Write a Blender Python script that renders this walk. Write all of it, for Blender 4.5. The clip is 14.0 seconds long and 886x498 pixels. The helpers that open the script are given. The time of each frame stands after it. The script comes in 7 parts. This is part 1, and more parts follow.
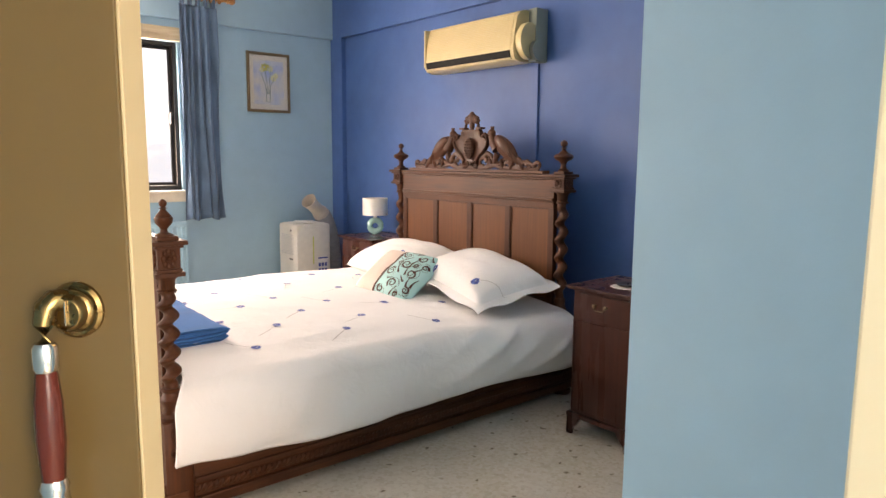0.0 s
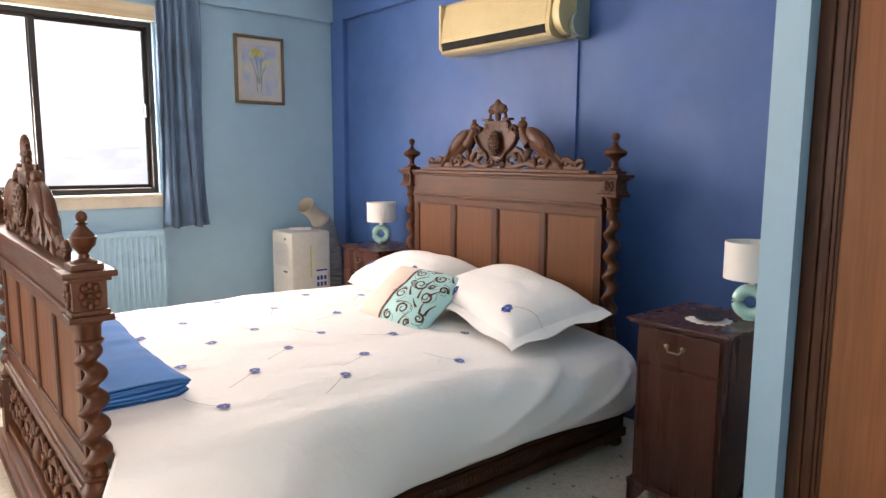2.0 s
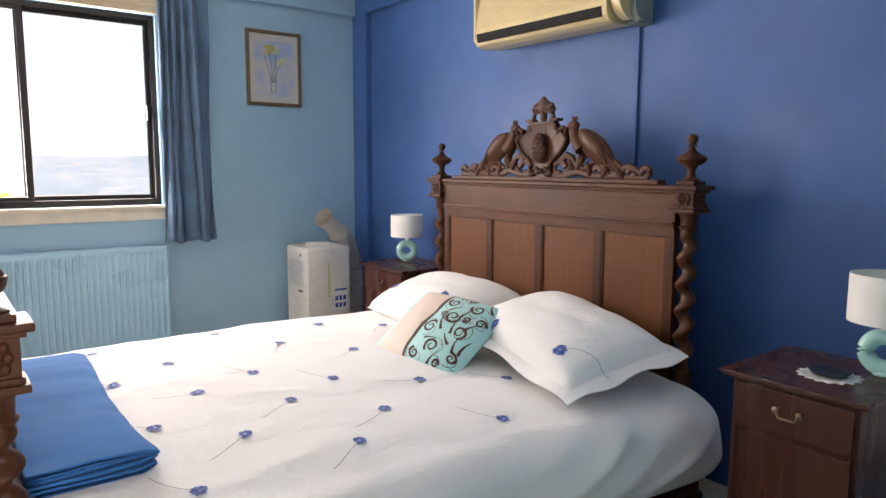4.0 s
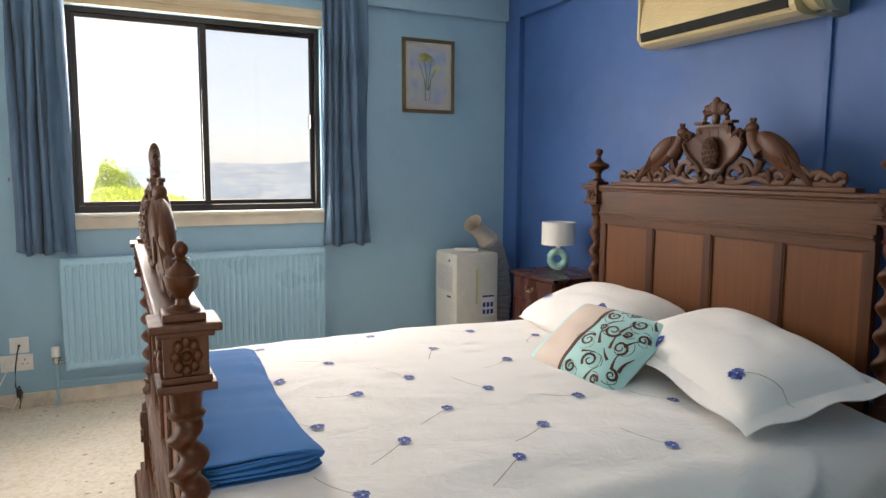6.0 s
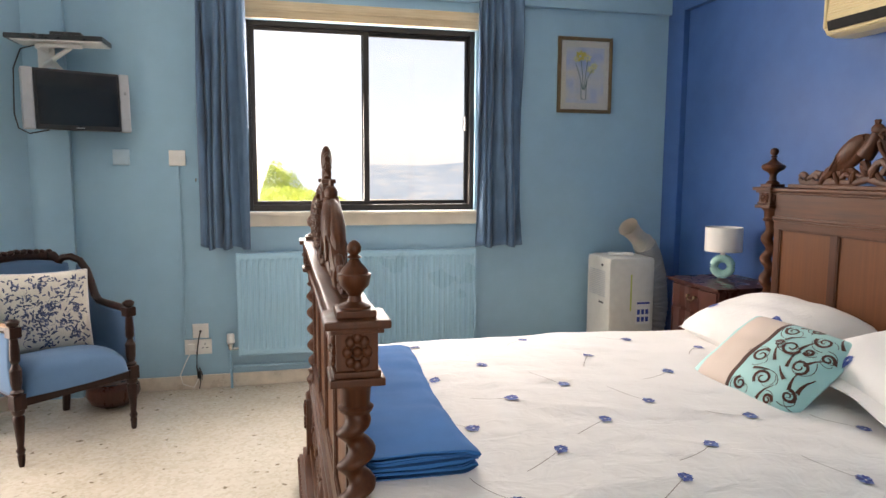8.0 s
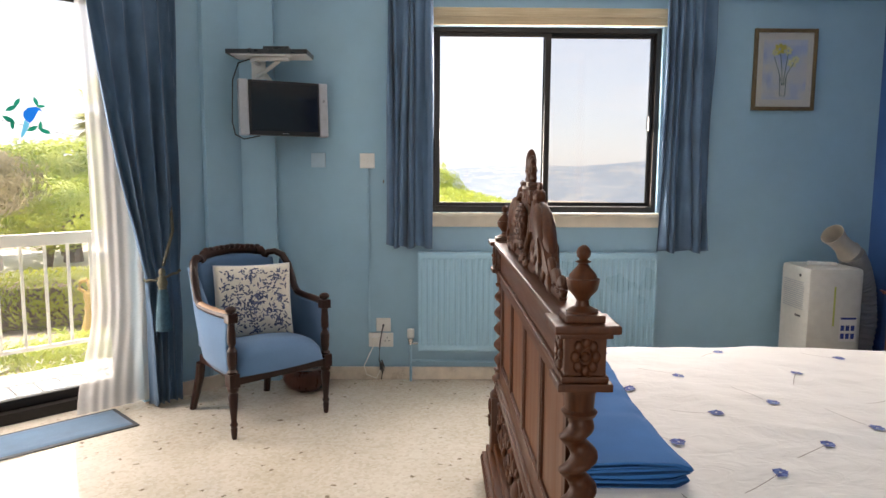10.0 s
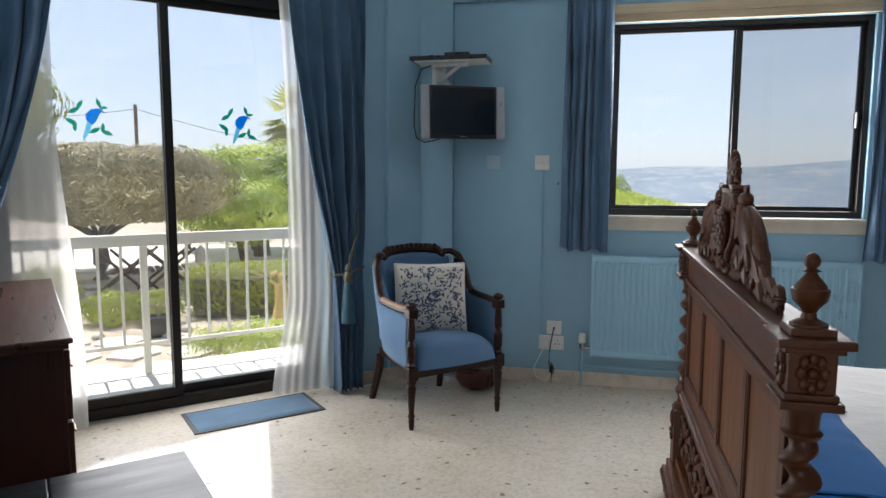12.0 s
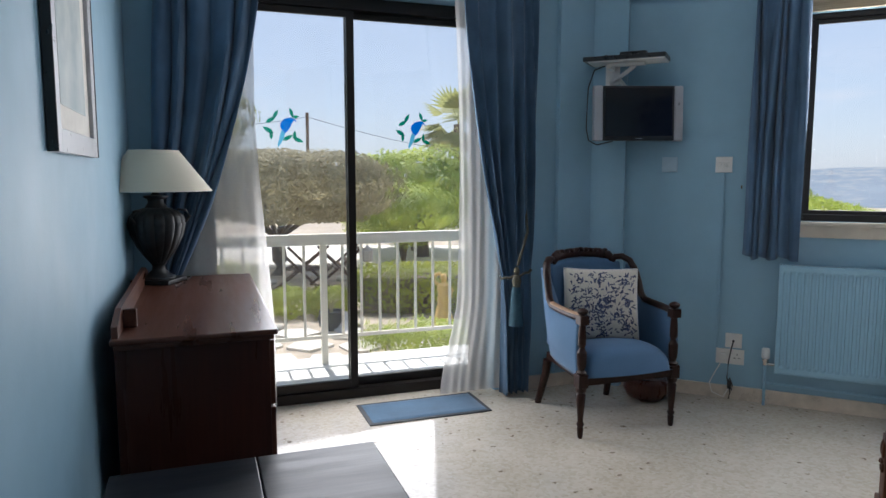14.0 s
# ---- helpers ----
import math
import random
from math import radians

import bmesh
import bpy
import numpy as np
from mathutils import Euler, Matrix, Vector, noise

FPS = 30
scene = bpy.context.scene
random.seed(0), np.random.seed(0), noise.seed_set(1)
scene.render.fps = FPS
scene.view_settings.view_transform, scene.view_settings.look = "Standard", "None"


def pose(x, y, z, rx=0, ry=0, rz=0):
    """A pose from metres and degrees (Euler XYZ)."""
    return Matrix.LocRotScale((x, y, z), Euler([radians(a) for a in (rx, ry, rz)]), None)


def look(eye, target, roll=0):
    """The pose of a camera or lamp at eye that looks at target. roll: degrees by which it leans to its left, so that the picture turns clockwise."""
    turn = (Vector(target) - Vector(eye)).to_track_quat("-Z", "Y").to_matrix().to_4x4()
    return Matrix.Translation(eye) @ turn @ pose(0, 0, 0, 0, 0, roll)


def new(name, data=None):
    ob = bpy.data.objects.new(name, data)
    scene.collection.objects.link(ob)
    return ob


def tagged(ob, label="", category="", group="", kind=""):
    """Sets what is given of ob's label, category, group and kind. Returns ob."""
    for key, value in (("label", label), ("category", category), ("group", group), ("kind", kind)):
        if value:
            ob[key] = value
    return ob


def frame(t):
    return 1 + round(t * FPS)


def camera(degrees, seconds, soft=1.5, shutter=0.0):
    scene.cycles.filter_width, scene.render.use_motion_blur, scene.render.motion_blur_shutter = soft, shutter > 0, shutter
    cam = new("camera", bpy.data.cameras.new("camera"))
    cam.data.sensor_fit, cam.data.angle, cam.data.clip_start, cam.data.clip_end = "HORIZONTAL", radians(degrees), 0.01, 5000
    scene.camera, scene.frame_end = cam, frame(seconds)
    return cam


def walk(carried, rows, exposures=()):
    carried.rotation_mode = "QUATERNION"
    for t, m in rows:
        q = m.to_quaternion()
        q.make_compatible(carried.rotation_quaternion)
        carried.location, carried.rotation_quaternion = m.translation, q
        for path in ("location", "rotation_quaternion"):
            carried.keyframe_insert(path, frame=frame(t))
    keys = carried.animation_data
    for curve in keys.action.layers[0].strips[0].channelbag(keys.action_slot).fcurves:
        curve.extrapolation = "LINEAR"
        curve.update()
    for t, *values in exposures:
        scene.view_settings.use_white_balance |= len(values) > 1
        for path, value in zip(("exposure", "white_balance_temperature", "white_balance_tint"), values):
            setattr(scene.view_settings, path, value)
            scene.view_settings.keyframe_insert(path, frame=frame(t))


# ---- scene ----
cam = camera(66.3, 14.0)
PATH = [
    (0, (3.002, 3.752, 1.266), (4.277, 5.269, 1.0), 0.4),
    (0.5, (3.072, 3.909, 1.281), (4.344, 5.427, 1.003), 0.3),
    (1, (3.153, 4.049, 1.246), (4.425, 5.569, 0.978), 0.3),
    (1.5, (3.277, 4.21, 1.244), (4.547, 5.731, 0.976), 0.3),
    (2, (3.386, 4.325, 1.251), (4.649, 5.852, 0.985), 0.3),
    (2.2, (3.43, 4.373, 1.25), (4.693, 5.9, 0.982), 0.3),
    (4.3, (3.688, 4.763, 1.253), (4.859, 6.366, 1.015), 0.3),
    (4.5, (3.694, 4.774, 1.254), (4.83, 6.402, 1.017), 0.3),
    (5, (3.67, 4.796, 1.252), (4.721, 6.481, 1.019), 0.4),
    (5.5, (3.655, 4.816, 1.251), (4.613, 6.557, 1.021), 0.4),
    (6, (3.647, 4.83, 1.248), (4.509, 6.62, 1.019), 0.3),
    (6.5, (3.63, 4.845, 1.249), (4.409, 6.673, 1.018), 0.4),
    (7, (3.619, 4.859, 1.245), (4.31, 6.722, 1.015), 0.4),
    (7.2, (3.62, 4.857, 1.243), (4.267, 6.736, 1.015), 0.3),
    (9.3, (3.531, 4.889, 1.259), (3.712, 6.868, 1.028), 0.4),
    (9.5, (3.504, 4.886, 1.253), (3.643, 6.868, 1.024), 0.3),
    (10, (3.477, 4.876, 1.254), (3.496, 6.863, 1.027), 0.3),
    (10.5, (3.449, 4.86, 1.254), (3.349, 6.845, 1.028), 0.3),
    (11, (3.426, 4.856, 1.253), (3.211, 6.831, 1.028), 0.3),
    (11.5, (3.394, 4.849, 1.247), (3.074, 6.811, 1.026), 0.3),
    (12, (3.387, 4.855, 1.255), (2.949, 6.793, 1.031), 0.2),
    (12.5, (3.355, 4.847, 1.262), (2.806, 6.757, 1.038), 0.2),
    (13, (3.325, 4.839, 1.262), (2.666, 6.715, 1.04), 0.1),
    (13.5, (3.306, 4.829, 1.264), (2.542, 6.664, 1.043), 0.1),
    (14, (3.288, 4.825, 1.258), (2.434, 6.621, 1.041), 0.0),
]
EXPOSURES = [(0.0, 2.16, 7850, 25), (2.2, 2.15, 7200, 23), (4.5, 1.7, 6750, 17), (5.0, 1.4, 6750, 15), (6.0, 1.62, 6900, 15), (7.0, 1.72, 6900, 16), (9.5, 1.62, 7050, 20), (10.5, 1.2, 6550, 14), (11.0, 0.95, 6200, 11), (12.0, 0.78, 5950, 12), (12.5, 0.60, 5750, 12), (14.0, 0.53, 5750, 13)]
walk(cam, [(t, look(eye, target, roll)) for t, eye, target, roll in PATH], EXPOSURES)


# ---- light ----
def world_light():
    w = bpy.data.worlds.new("sky_world")
    w.use_nodes = True
    nt = w.node_tree
    bg = nt.nodes["Background"]
    sky = nt.nodes.new("ShaderNodeTexSky")
    sky.sky_type = "NISHITA"
    sky.sun_disc = False
    sky.sun_elevation = radians(SUN_ELEV)
    sky.sun_rotation = radians(SUN_ROT)
    sky.dust_density = 0.6
    sky.ozone_density = 1.2
    # a high thin haze over the blue, with a low bank of cloud
    tc = nt.nodes.new("ShaderNodeTexCoord")
    sep = nt.nodes.new("ShaderNodeSeparateXYZ")
    nt.links.new(tc.outputs["Generated"], sep.inputs[0])
    mp = nt.nodes.new("ShaderNodeMapping")
    mp.inputs["Scale"].default_value = (4, 4, 16)
    nt.links.new(tc.outputs["Generated"], mp.inputs["Vector"])
    haze = ramp(nt, sep.outputs[2], [(0.0, (4.6, 4.9, 5.2)), (0.5, (3.9, 4.5, 5.1))])
    col = mixc(nt, 0.72, sky.outputs[0], haze)
    band = ramp(nt, sep.outputs[2], [(0.03, (0, 0, 0)), (0.07, (1, 1, 1)), (0.11, (1, 1, 1)), (0.17, (0, 0, 0))])
    puffs = ramp(nt, noise_node(nt, 1.3, 5, mp.outputs[0], 0.6), [(0.50, (0, 0, 0)), (0.68, (0.6, 0.6, 0.6))])
    col = mixc(nt, mixc(nt, 1.0, band, puffs, "MULTIPLY"), col, (5.6, 5.6, 5.6))
    nt.links.new(col, bg.inputs[0])
    bg.inputs[1].default_value = SKY_STRENGTH
    scene.world = w


SUN_ELEV, SUN_ROT, SKY_STRENGTH = 68.0, -45.0, 0.105
sun = new("sun", bpy.data.lights.new("sun", "SUN"))
sun.data.energy, sun.data.angle, sun.data.color = 5.0, radians(0.5), (1.0, 0.93, 0.80)
_az, _el = radians(SUN_ROT), radians(SUN_ELEV)
sun.matrix_world = look((0, 0, 30), Vector((0, 0, 30)) - Vector((math.sin(_az) * math.cos(_el), math.cos(_az) * math.cos(_el), math.sin(_el))))


def opening_light(name, loc, target, sx, sy, power, color=(0.86, 0.93, 1.0)):
    """An area lamp: the sky's light through an opening, and the added fill in the hall."""
    l = new(name, bpy.data.lights.new(name, "AREA"))
    l.data.shape, l.data.size, l.data.size_y, l.data.energy, l.data.color = "RECTANGLE", sx, sy, power, color
    l.matrix_world = look(loc, target)
    return l


# the sky's light through the window and the terrace door; the unseen hall lamp is added fill before a closed wall
opening_light("window_light", (4.11, 8.93, 1.56), (4.11, 5.0, 1.40), 1.25, 1.0, 24, (1.0, 0.94, 0.86))
opening_light("terrace_door_light", (6.52 * 0.70711 - 4.70 * 0.70711, 6.52 * 0.70711 + 4.70 * 0.70711, 1.15), (4.3, 5.6, 0.9), 1.0, 1.9, 22, (1.0, 0.94, 0.86))
opening_light("hall_fill_light", (3.1, 1.6, 1.45), (4.8, 5.0, 0.9), 1.0, 1.9, 44, (1.0, 0.92, 0.82))


# ---- materials ----
def nodes_of(name, base, rough=0.6, metal=0.0, spec=0.5):
    m = bpy.data.materials.new(name)
    m.use_nodes = True
    nt = m.node_tree
    b = nt.nodes["Principled BSDF"]
    b.inputs["Base Color"].default_value = (*base, 1)
    b.inputs["Roughness"].default_value = rough
    b.inputs["Metallic"].default_value = metal
    b.inputs["Specular IOR Level"].default_value = spec
    return m, nt, b


def noise_node(nt, scale, detail=4.0, vec=None, rough=0.55):
    n = nt.nodes.new("ShaderNodeTexNoise")
    n.inputs["Scale"].default_value, n.inputs["Detail"].default_value, n.inputs["Roughness"].default_value = scale, detail, rough
    if vec is not None:
        nt.links.new(vec, n.inputs["Vector"])
    return n.outputs["Fac"]


def coords(nt, scale=(1, 1, 1), kind="Object"):
    tc = nt.nodes.new("ShaderNodeTexCoord")
    mp = nt.nodes.new("ShaderNodeMapping")
    mp.inputs["Scale"].default_value = scale
    nt.links.new(tc.outputs[kind], mp.inputs["Vector"])
    return mp.outputs["Vector"]


def ramp(nt, fac, stops):
    r = nt.nodes.new("ShaderNodeValToRGB")
    el = r.color_ramp.elements
    while len(el) < len(stops):
        el.new(0.5)
    for e, (p, c) in zip(el, stops):
        e.position, e.color = p, (*c, 1)
    nt.links.new(fac, r.inputs["Fac"])
    return r.outputs["Color"]


def mixc(nt, fac, a, b, mode="MIX"):
    mx = nt.nodes.new("ShaderNodeMix")
    mx.data_type, mx.blend_type = "RGBA", mode
    for sock, v in ((mx.inputs[0], fac), (mx.inputs[6], a), (mx.inputs[7], b)):
        if isinstance(v, (int, float)):
            sock.default_value = v
        elif isinstance(v, tuple):
            sock.default_value = (*v, 1)
        else:
            nt.links.new(v, sock)
    return mx.outputs[2]


def bump(nt, b, fac, strength=0.2, dist=0.002, prev=None):
    bp = nt.nodes.new("ShaderNodeBump")
    bp.inputs["Strength"].default_value, bp.inputs["Distance"].default_value = strength, dist
    nt.links.new(fac, bp.inputs["Height"])
    if prev:
        nt.links.new(prev, bp.inputs["Normal"])
    nt.links.new(bp.outputs[0], b.inputs["Normal"])
    return bp.outputs[0]


def shade(c, k):
    return tuple(max(0.0, min(1.0, v * k)) for v in c)


def mat_paint(name, c, rough=0.55, var=0.08, grain=90, relief=0.25):
    m, nt, b = nodes_of(name, c, rough)
    v = coords(nt)
    n1, n2 = noise_node(nt, 1.3, 5, v), noise_node(nt, 9.0, 3, v)
    col = ramp(nt, n1, [(0.3, shade(c, 1 - var)), (0.7, shade(c, 1 + var))])
    col = mixc(nt, 0.35, col, ramp(nt, n2, [(0.35, shade(c, 1 - var * 0.7)), (0.65, shade(c, 1 + var * 0.7))]))
    nt.links.new(col, b.inputs["Base Color"])
    bump(nt, b, noise_node(nt, grain, 3, v), relief, 0.0015)
    rr = ramp(nt, noise_node(nt, 3.0, 3, v), [(0.3, (rough - 0.08,) * 3), (0.7, (rough + 0.1,) * 3)])
    nt.links.new(rr, b.inputs["Roughness"])
    return m


def mat_wood(name, dark, light, rough=0.38, axis=2, scale=1.0, kind="Object"):
    m, nt, b = nodes_of(name, light, rough, 0, 0.30)
    s = [26.0 * scale] * 3
    s[axis] = 2.2 * scale
    v = coords(nt, tuple(s), kind)
    fine = [140.0 * scale] * 3
    fine[axis] = 5.0 * scale
    v2 = coords(nt, tuple(fine), kind)
    n1, n2 = noise_node(nt, 1.0, 6, v, 0.6), noise_node(nt, 1.0, 3, v2)
    col = ramp(nt, n1, [(0.25, dark), (0.75, light)])
    col = mixc(nt, 0.35, col, ramp(nt, n2, [(0.35, shade(dark, 0.8)), (0.65, shade(light, 1.08))]))
    blot = noise_node(nt, 3.0, 3, coords(nt, (1, 1, 1), kind))
    col = mixc(nt, ramp(nt, blot, [(0.35, (0, 0, 0)), (0.75, (0.5, 0.5, 0.5))]), col, shade(dark, 0.75))
    nt.links.new(col, b.inputs["Base Color"])
    bump(nt, b, n2, 0.15, 0.001)
    rr = ramp(nt, n1, [(0.3, (rough - 0.06,) * 3), (0.7, (rough + 0.12,) * 3)])
    nt.links.new(rr, b.inputs["Roughness"])
    return m


def mat_cloth(name, c, rough=0.85, var=0.12, weave=600, big=6.0, sheen=0.3):
    m, nt, b = nodes_of(name, c, rough, 0, 0.25)
    v = coords(nt)
    n1 = noise_node(nt, big, 4, v)
    n2 = noise_node(nt, weave, 2, v)
    col = ramp(nt, n1, [(0.3, shade(c, 1 - var)), (0.7, shade(c, 1 + var))])
    col = mixc(nt, 0.3, col, ramp(nt, n2, [(0.3, shade(c, 1 - var)), (0.7, shade(c, 1 + var))]))
    nt.links.new(col, b.inputs["Base Color"])
    b.inputs["Sheen Weight"].default_value = sheen
    bump(nt, b, n2, 0.3, 0.0008)
    return m


def mat_plain(name, c, rough=0.5, metal=0.0, var=0.05, scale=25):
    m, nt, b = nodes_of(name, c, rough, metal)
    n = noise_node(nt, scale, 4, coords(nt))
    nt.links.new(ramp(nt, n, [(0.3, shade(c, 1 - var)), (0.7, shade(c, 1 + var))]), b.inputs["Base Color"])
    nt.links.new(ramp(nt, n, [(0.3, (max(0.02, rough - 0.05),) * 3), (0.7, (rough + 0.07,) * 3)]), b.inputs["Roughness"])
    return m


def mat_glass(name, tint=(1, 1, 1), weight=0.04):
    """Thin window glass: clear, with a dusty pale film (weight) that also puts a bright haze over the view, and a gloss
    that grows towards grazing.
    """
    m = bpy.data.materials.new(name)
    m.use_nodes = True
    nt = m.node_tree
    nt.nodes.clear()
    out, tr, gl = (nt.nodes.new(k) for k in ("ShaderNodeOutputMaterial", "ShaderNodeBsdfTransparent", "ShaderNodeBsdfGlossy"))
    mx, fr = nt.nodes.new("ShaderNodeMixShader"), nt.nodes.new("ShaderNodeFresnel")
    tr.inputs[0].default_value = (*tint, 1)
    gl.inputs["Roughness"].default_value = 0.02
    fr.inputs[0].default_value = 1.45
    veil, md = nt.nodes.new("ShaderNodeBsdfTranslucent"), nt.nodes.new("ShaderNodeMixShader")
    veil.inputs[0].default_value = (0.85, 0.85, 0.82, 1)
    film = noise_node(nt, 5.0, 5, coords(nt), 0.65)
    nt.links.new(ramp(nt, film, [(0.3, (weight * 0.7,) * 3), (0.7, (weight * 1.3,) * 3)]), md.inputs[0])
    nt.links.new(tr.outputs[0], md.inputs[1])
    nt.links.new(veil.outputs[0], md.inputs[2])
    nt.links.new(fr.outputs[0], mx.inputs[0])
    nt.links.new(md.outputs[0], mx.inputs[1])
    nt.links.new(gl.outputs[0], mx.inputs[2])
    nt.links.new(mx.outputs[0], out.inputs[0])
    return m


def mat_sheer(name, c=(0.76, 0.74, 0.71), solid=0.66):
    m = bpy.data.materials.new(name)
    m.use_nodes = True
    nt = m.node_tree
    nt.nodes.clear()
    out, tr, df, tl = (nt.nodes.new(k) for k in ("ShaderNodeOutputMaterial", "ShaderNodeBsdfTransparent", "ShaderNodeBsdfDiffuse", "ShaderNodeBsdfTranslucent"))
    m1, m2 = nt.nodes.new("ShaderNodeMixShader"), nt.nodes.new("ShaderNodeMixShader")
    df.inputs[0].default_value, tl.inputs[0].default_value = (*c, 1), (*c, 1)
    m1.inputs[0].default_value = 0.5
    nt.links.new(df.outputs[0], m1.inputs[1])
    nt.links.new(tl.outputs[0], m1.inputs[2])
    fac = ramp(nt, noise_node(nt, 900, 2, coords(nt, (1, 1, 0.2))), [(0.3, (solid - 0.12,) * 3), (0.7, (solid + 0.12,) * 3)])
    nt.links.new(fac, m2.inputs[0])
    nt.links.new(tr.outputs[0], m2.inputs[1])
    nt.links.new(m1.outputs[0], m2.inputs[2])
    nt.links.new(m2.outputs[0], out.inputs[0])
    return m


def mat_translucent(name, c):
    """A thin coloured film that lets light through."""
    m = bpy.data.materials.new(name)
    m.use_nodes = True
    nt = m.node_tree
    nt.nodes.clear()
    out, tl, tr, mx = (nt.nodes.new(k) for k in ("ShaderNodeOutputMaterial", "ShaderNodeBsdfTranslucent", "ShaderNodeBsdfTransparent", "ShaderNodeMixShader"))
    tl.inputs[0].default_value, tr.inputs[0].default_value = (*c, 1), (*shade(c, 1.15), 1)
    mx.inputs[0].default_value = 0.45
    nt.links.new(tl.outputs[0], mx.inputs[1])
    nt.links.new(tr.outputs[0], mx.inputs[2])
    nt.links.new(mx.outputs[0], out.inputs[0])
    return m


def mat_terrazzo(name):
    """Cream terrazzo: pale ground with small brown and grey chips, cloudy and polished."""
    m, nt, b = nodes_of(name, (0.62, 0.57, 0.47), 0.13)
    v = coords(nt)
    base = ramp(nt, noise_node(nt, 2.2, 5, v), [(0.3, (0.40, 0.355, 0.28)), (0.7, (0.56, 0.52, 0.45))])
    vor = nt.nodes.new("ShaderNodeTexVoronoi")
    vor.inputs["Scale"].default_value = 70
    nt.links.new(v, vor.inputs["Vector"])
    chip = ramp(nt, vor.outputs["Color"], [(0.0, (0.46, 0.40, 0.30)), (0.5, (0.66, 0.60, 0.50)), (1.0, (0.74, 0.70, 0.62))])
    col = mixc(nt, 0.4, base, chip)
    v2 = nt.nodes.new("ShaderNodeTexVoronoi")
    v2.inputs["Scale"].default_value = 17
    warp = nt.nodes.new("ShaderNodeVectorMath")
    warp.operation = "MULTIPLY_ADD"
    nz = nt.nodes.new("ShaderNodeTexNoise")
    nz.inputs["Scale"].default_value = 28
    nt.links.new(v, nz.inputs["Vector"])
    nt.links.new(nz.outputs["Color"], warp.inputs[0])
    warp.inputs[1].default_value = (0.05, 0.05, 0.0)
    nt.links.new(v, warp.inputs[2])
    nt.links.new(warp.outputs[0], v2.inputs["Vector"])
    spot = ramp(nt, v2.outputs["Distance"], [(0.12, (1, 1, 1)), (0.19, (0, 0, 0))])
    few = ramp(nt, v2.outputs["Color"], [(0.52, (0, 0, 0)), (0.56, (1, 1, 1))])
    f = mixc(nt, 1.0, spot, few, "MULTIPLY")
    col = mixc(nt, f, col, (0.22, 0.18, 0.13))
    nt.links.new(col, b.inputs["Base Color"])
    nt.links.new(ramp(nt, noise_node(nt, 4, 4, v), [(0.3, (0.05,) * 3), (0.7, (0.16,) * 3)]), b.inputs["Roughness"])
    return m


def mat_leaf(name, a, b_, rough=0.55):
    m, nt, b = nodes_of(name, a, rough)
    g = nt.nodes.new("ShaderNodeNewGeometry")
    col = ramp(nt, g.outputs["Random Per Island"], [(0.0, a), (1.0, b_)])
    col = mixc(nt, 0.5, col, ramp(nt, noise_node(nt, 2.0, 3, coords(nt)), [(0.3, shade(a, 0.8)), (0.7, shade(b_, 1.1))]))
    nt.links.new(col, b.inputs["Base Color"])
    # light comes through the leaves too
    tl, mx = nt.nodes.new("ShaderNodeBsdfTranslucent"), nt.nodes.new("ShaderNodeMixShader")
    nt.links.new(col, tl.inputs[0])
    mx.inputs[0].default_value = 0.5
    nt.links.new(b.outputs[0], mx.inputs[1])
    nt.links.new(tl.outputs[0], mx.inputs[2])
    nt.links.new(mx.outputs[0], nt.nodes["Material Output"].inputs[0])
    return m


world_light()
WALL = mat_paint("pale_blue_paint", (0.27, 0.44, 0.555))
BLUE = mat_paint("deep_blue_paint", (0.033, 0.098, 0.275), var=0.16)
CEIL = mat_paint("white_ceiling_paint", (0.78, 0.80, 0.80))
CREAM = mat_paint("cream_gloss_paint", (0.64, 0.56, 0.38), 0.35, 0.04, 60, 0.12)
# ochre taken down, the shade on the leaf put into its colour
LEAF_SHADED = mat_paint("shaded_ochre_door_paint", (0.092, 0.060, 0.020), 0.35, 0.05, 60, 0.12)
TERRAZZO = mat_terrazzo("cream_terrazzo")
SKIRT = mat_plain("beige_marble", (0.60, 0.52, 0.42), 0.3, 0, 0.15, 12)
WALNUT = mat_wood("carved_walnut", (0.034, 0.009, 0.0022), (0.100, 0.029, 0.007), 0.44)
WALNUT_Y = mat_wood("carved_walnut_across", (0.044, 0.0125, 0.003), (0.122, 0.038, 0.0095), 0.44, 1)
WALNUT_X = mat_wood("carved_walnut_along", (0.032, 0.009, 0.003), (0.11, 0.034, 0.009), 0.44, 0)
PANELW = mat_wood("walnut_panel", (0.105, 0.033, 0.008), (0.155, 0.052, 0.014), 0.44, 2, 0.45)
MAHOG = mat_wood("dark_mahogany", (0.050, 0.017, 0.012), (0.075, 0.025, 0.017), 0.26, 2, 0.5)
MAHOG_D = mat_wood("red_mahogany_top", (0.085, 0.034, 0.022), (0.125, 0.050, 0.032), 0.30, 1, 0.6)
WARDW = mat_wood("wardrobe_veneer", (0.22, 0.078, 0.030), (0.33, 0.130, 0.052), 0.42, 2, 0.6)
WARDT = mat_wood("wardrobe_trim", (0.05, 0.017, 0.009), (0.12, 0.042, 0.02), 0.3, 2)
CHESTW = mat_wood("blackened_chest_wood", (0.010, 0.012, 0.016), (0.032, 0.036, 0.045), 0.36, 0)
DARKMET = mat_plain("dark_bronze_aluminium", (0.018, 0.015, 0.014), 0.42, 0.4)
CURT = mat_cloth("slate_blue_curtain", (0.075, 0.135, 0.215), 0.70, 0.25, 500, 5.0, 0.15)
SHEER = mat_sheer("white_voile")
GLASS = mat_glass("window_glass", (1, 1, 1), 0.0)
DOORGLASS = mat_glass("dusty_veil_door_glass", (1, 1, 1), 0.045)
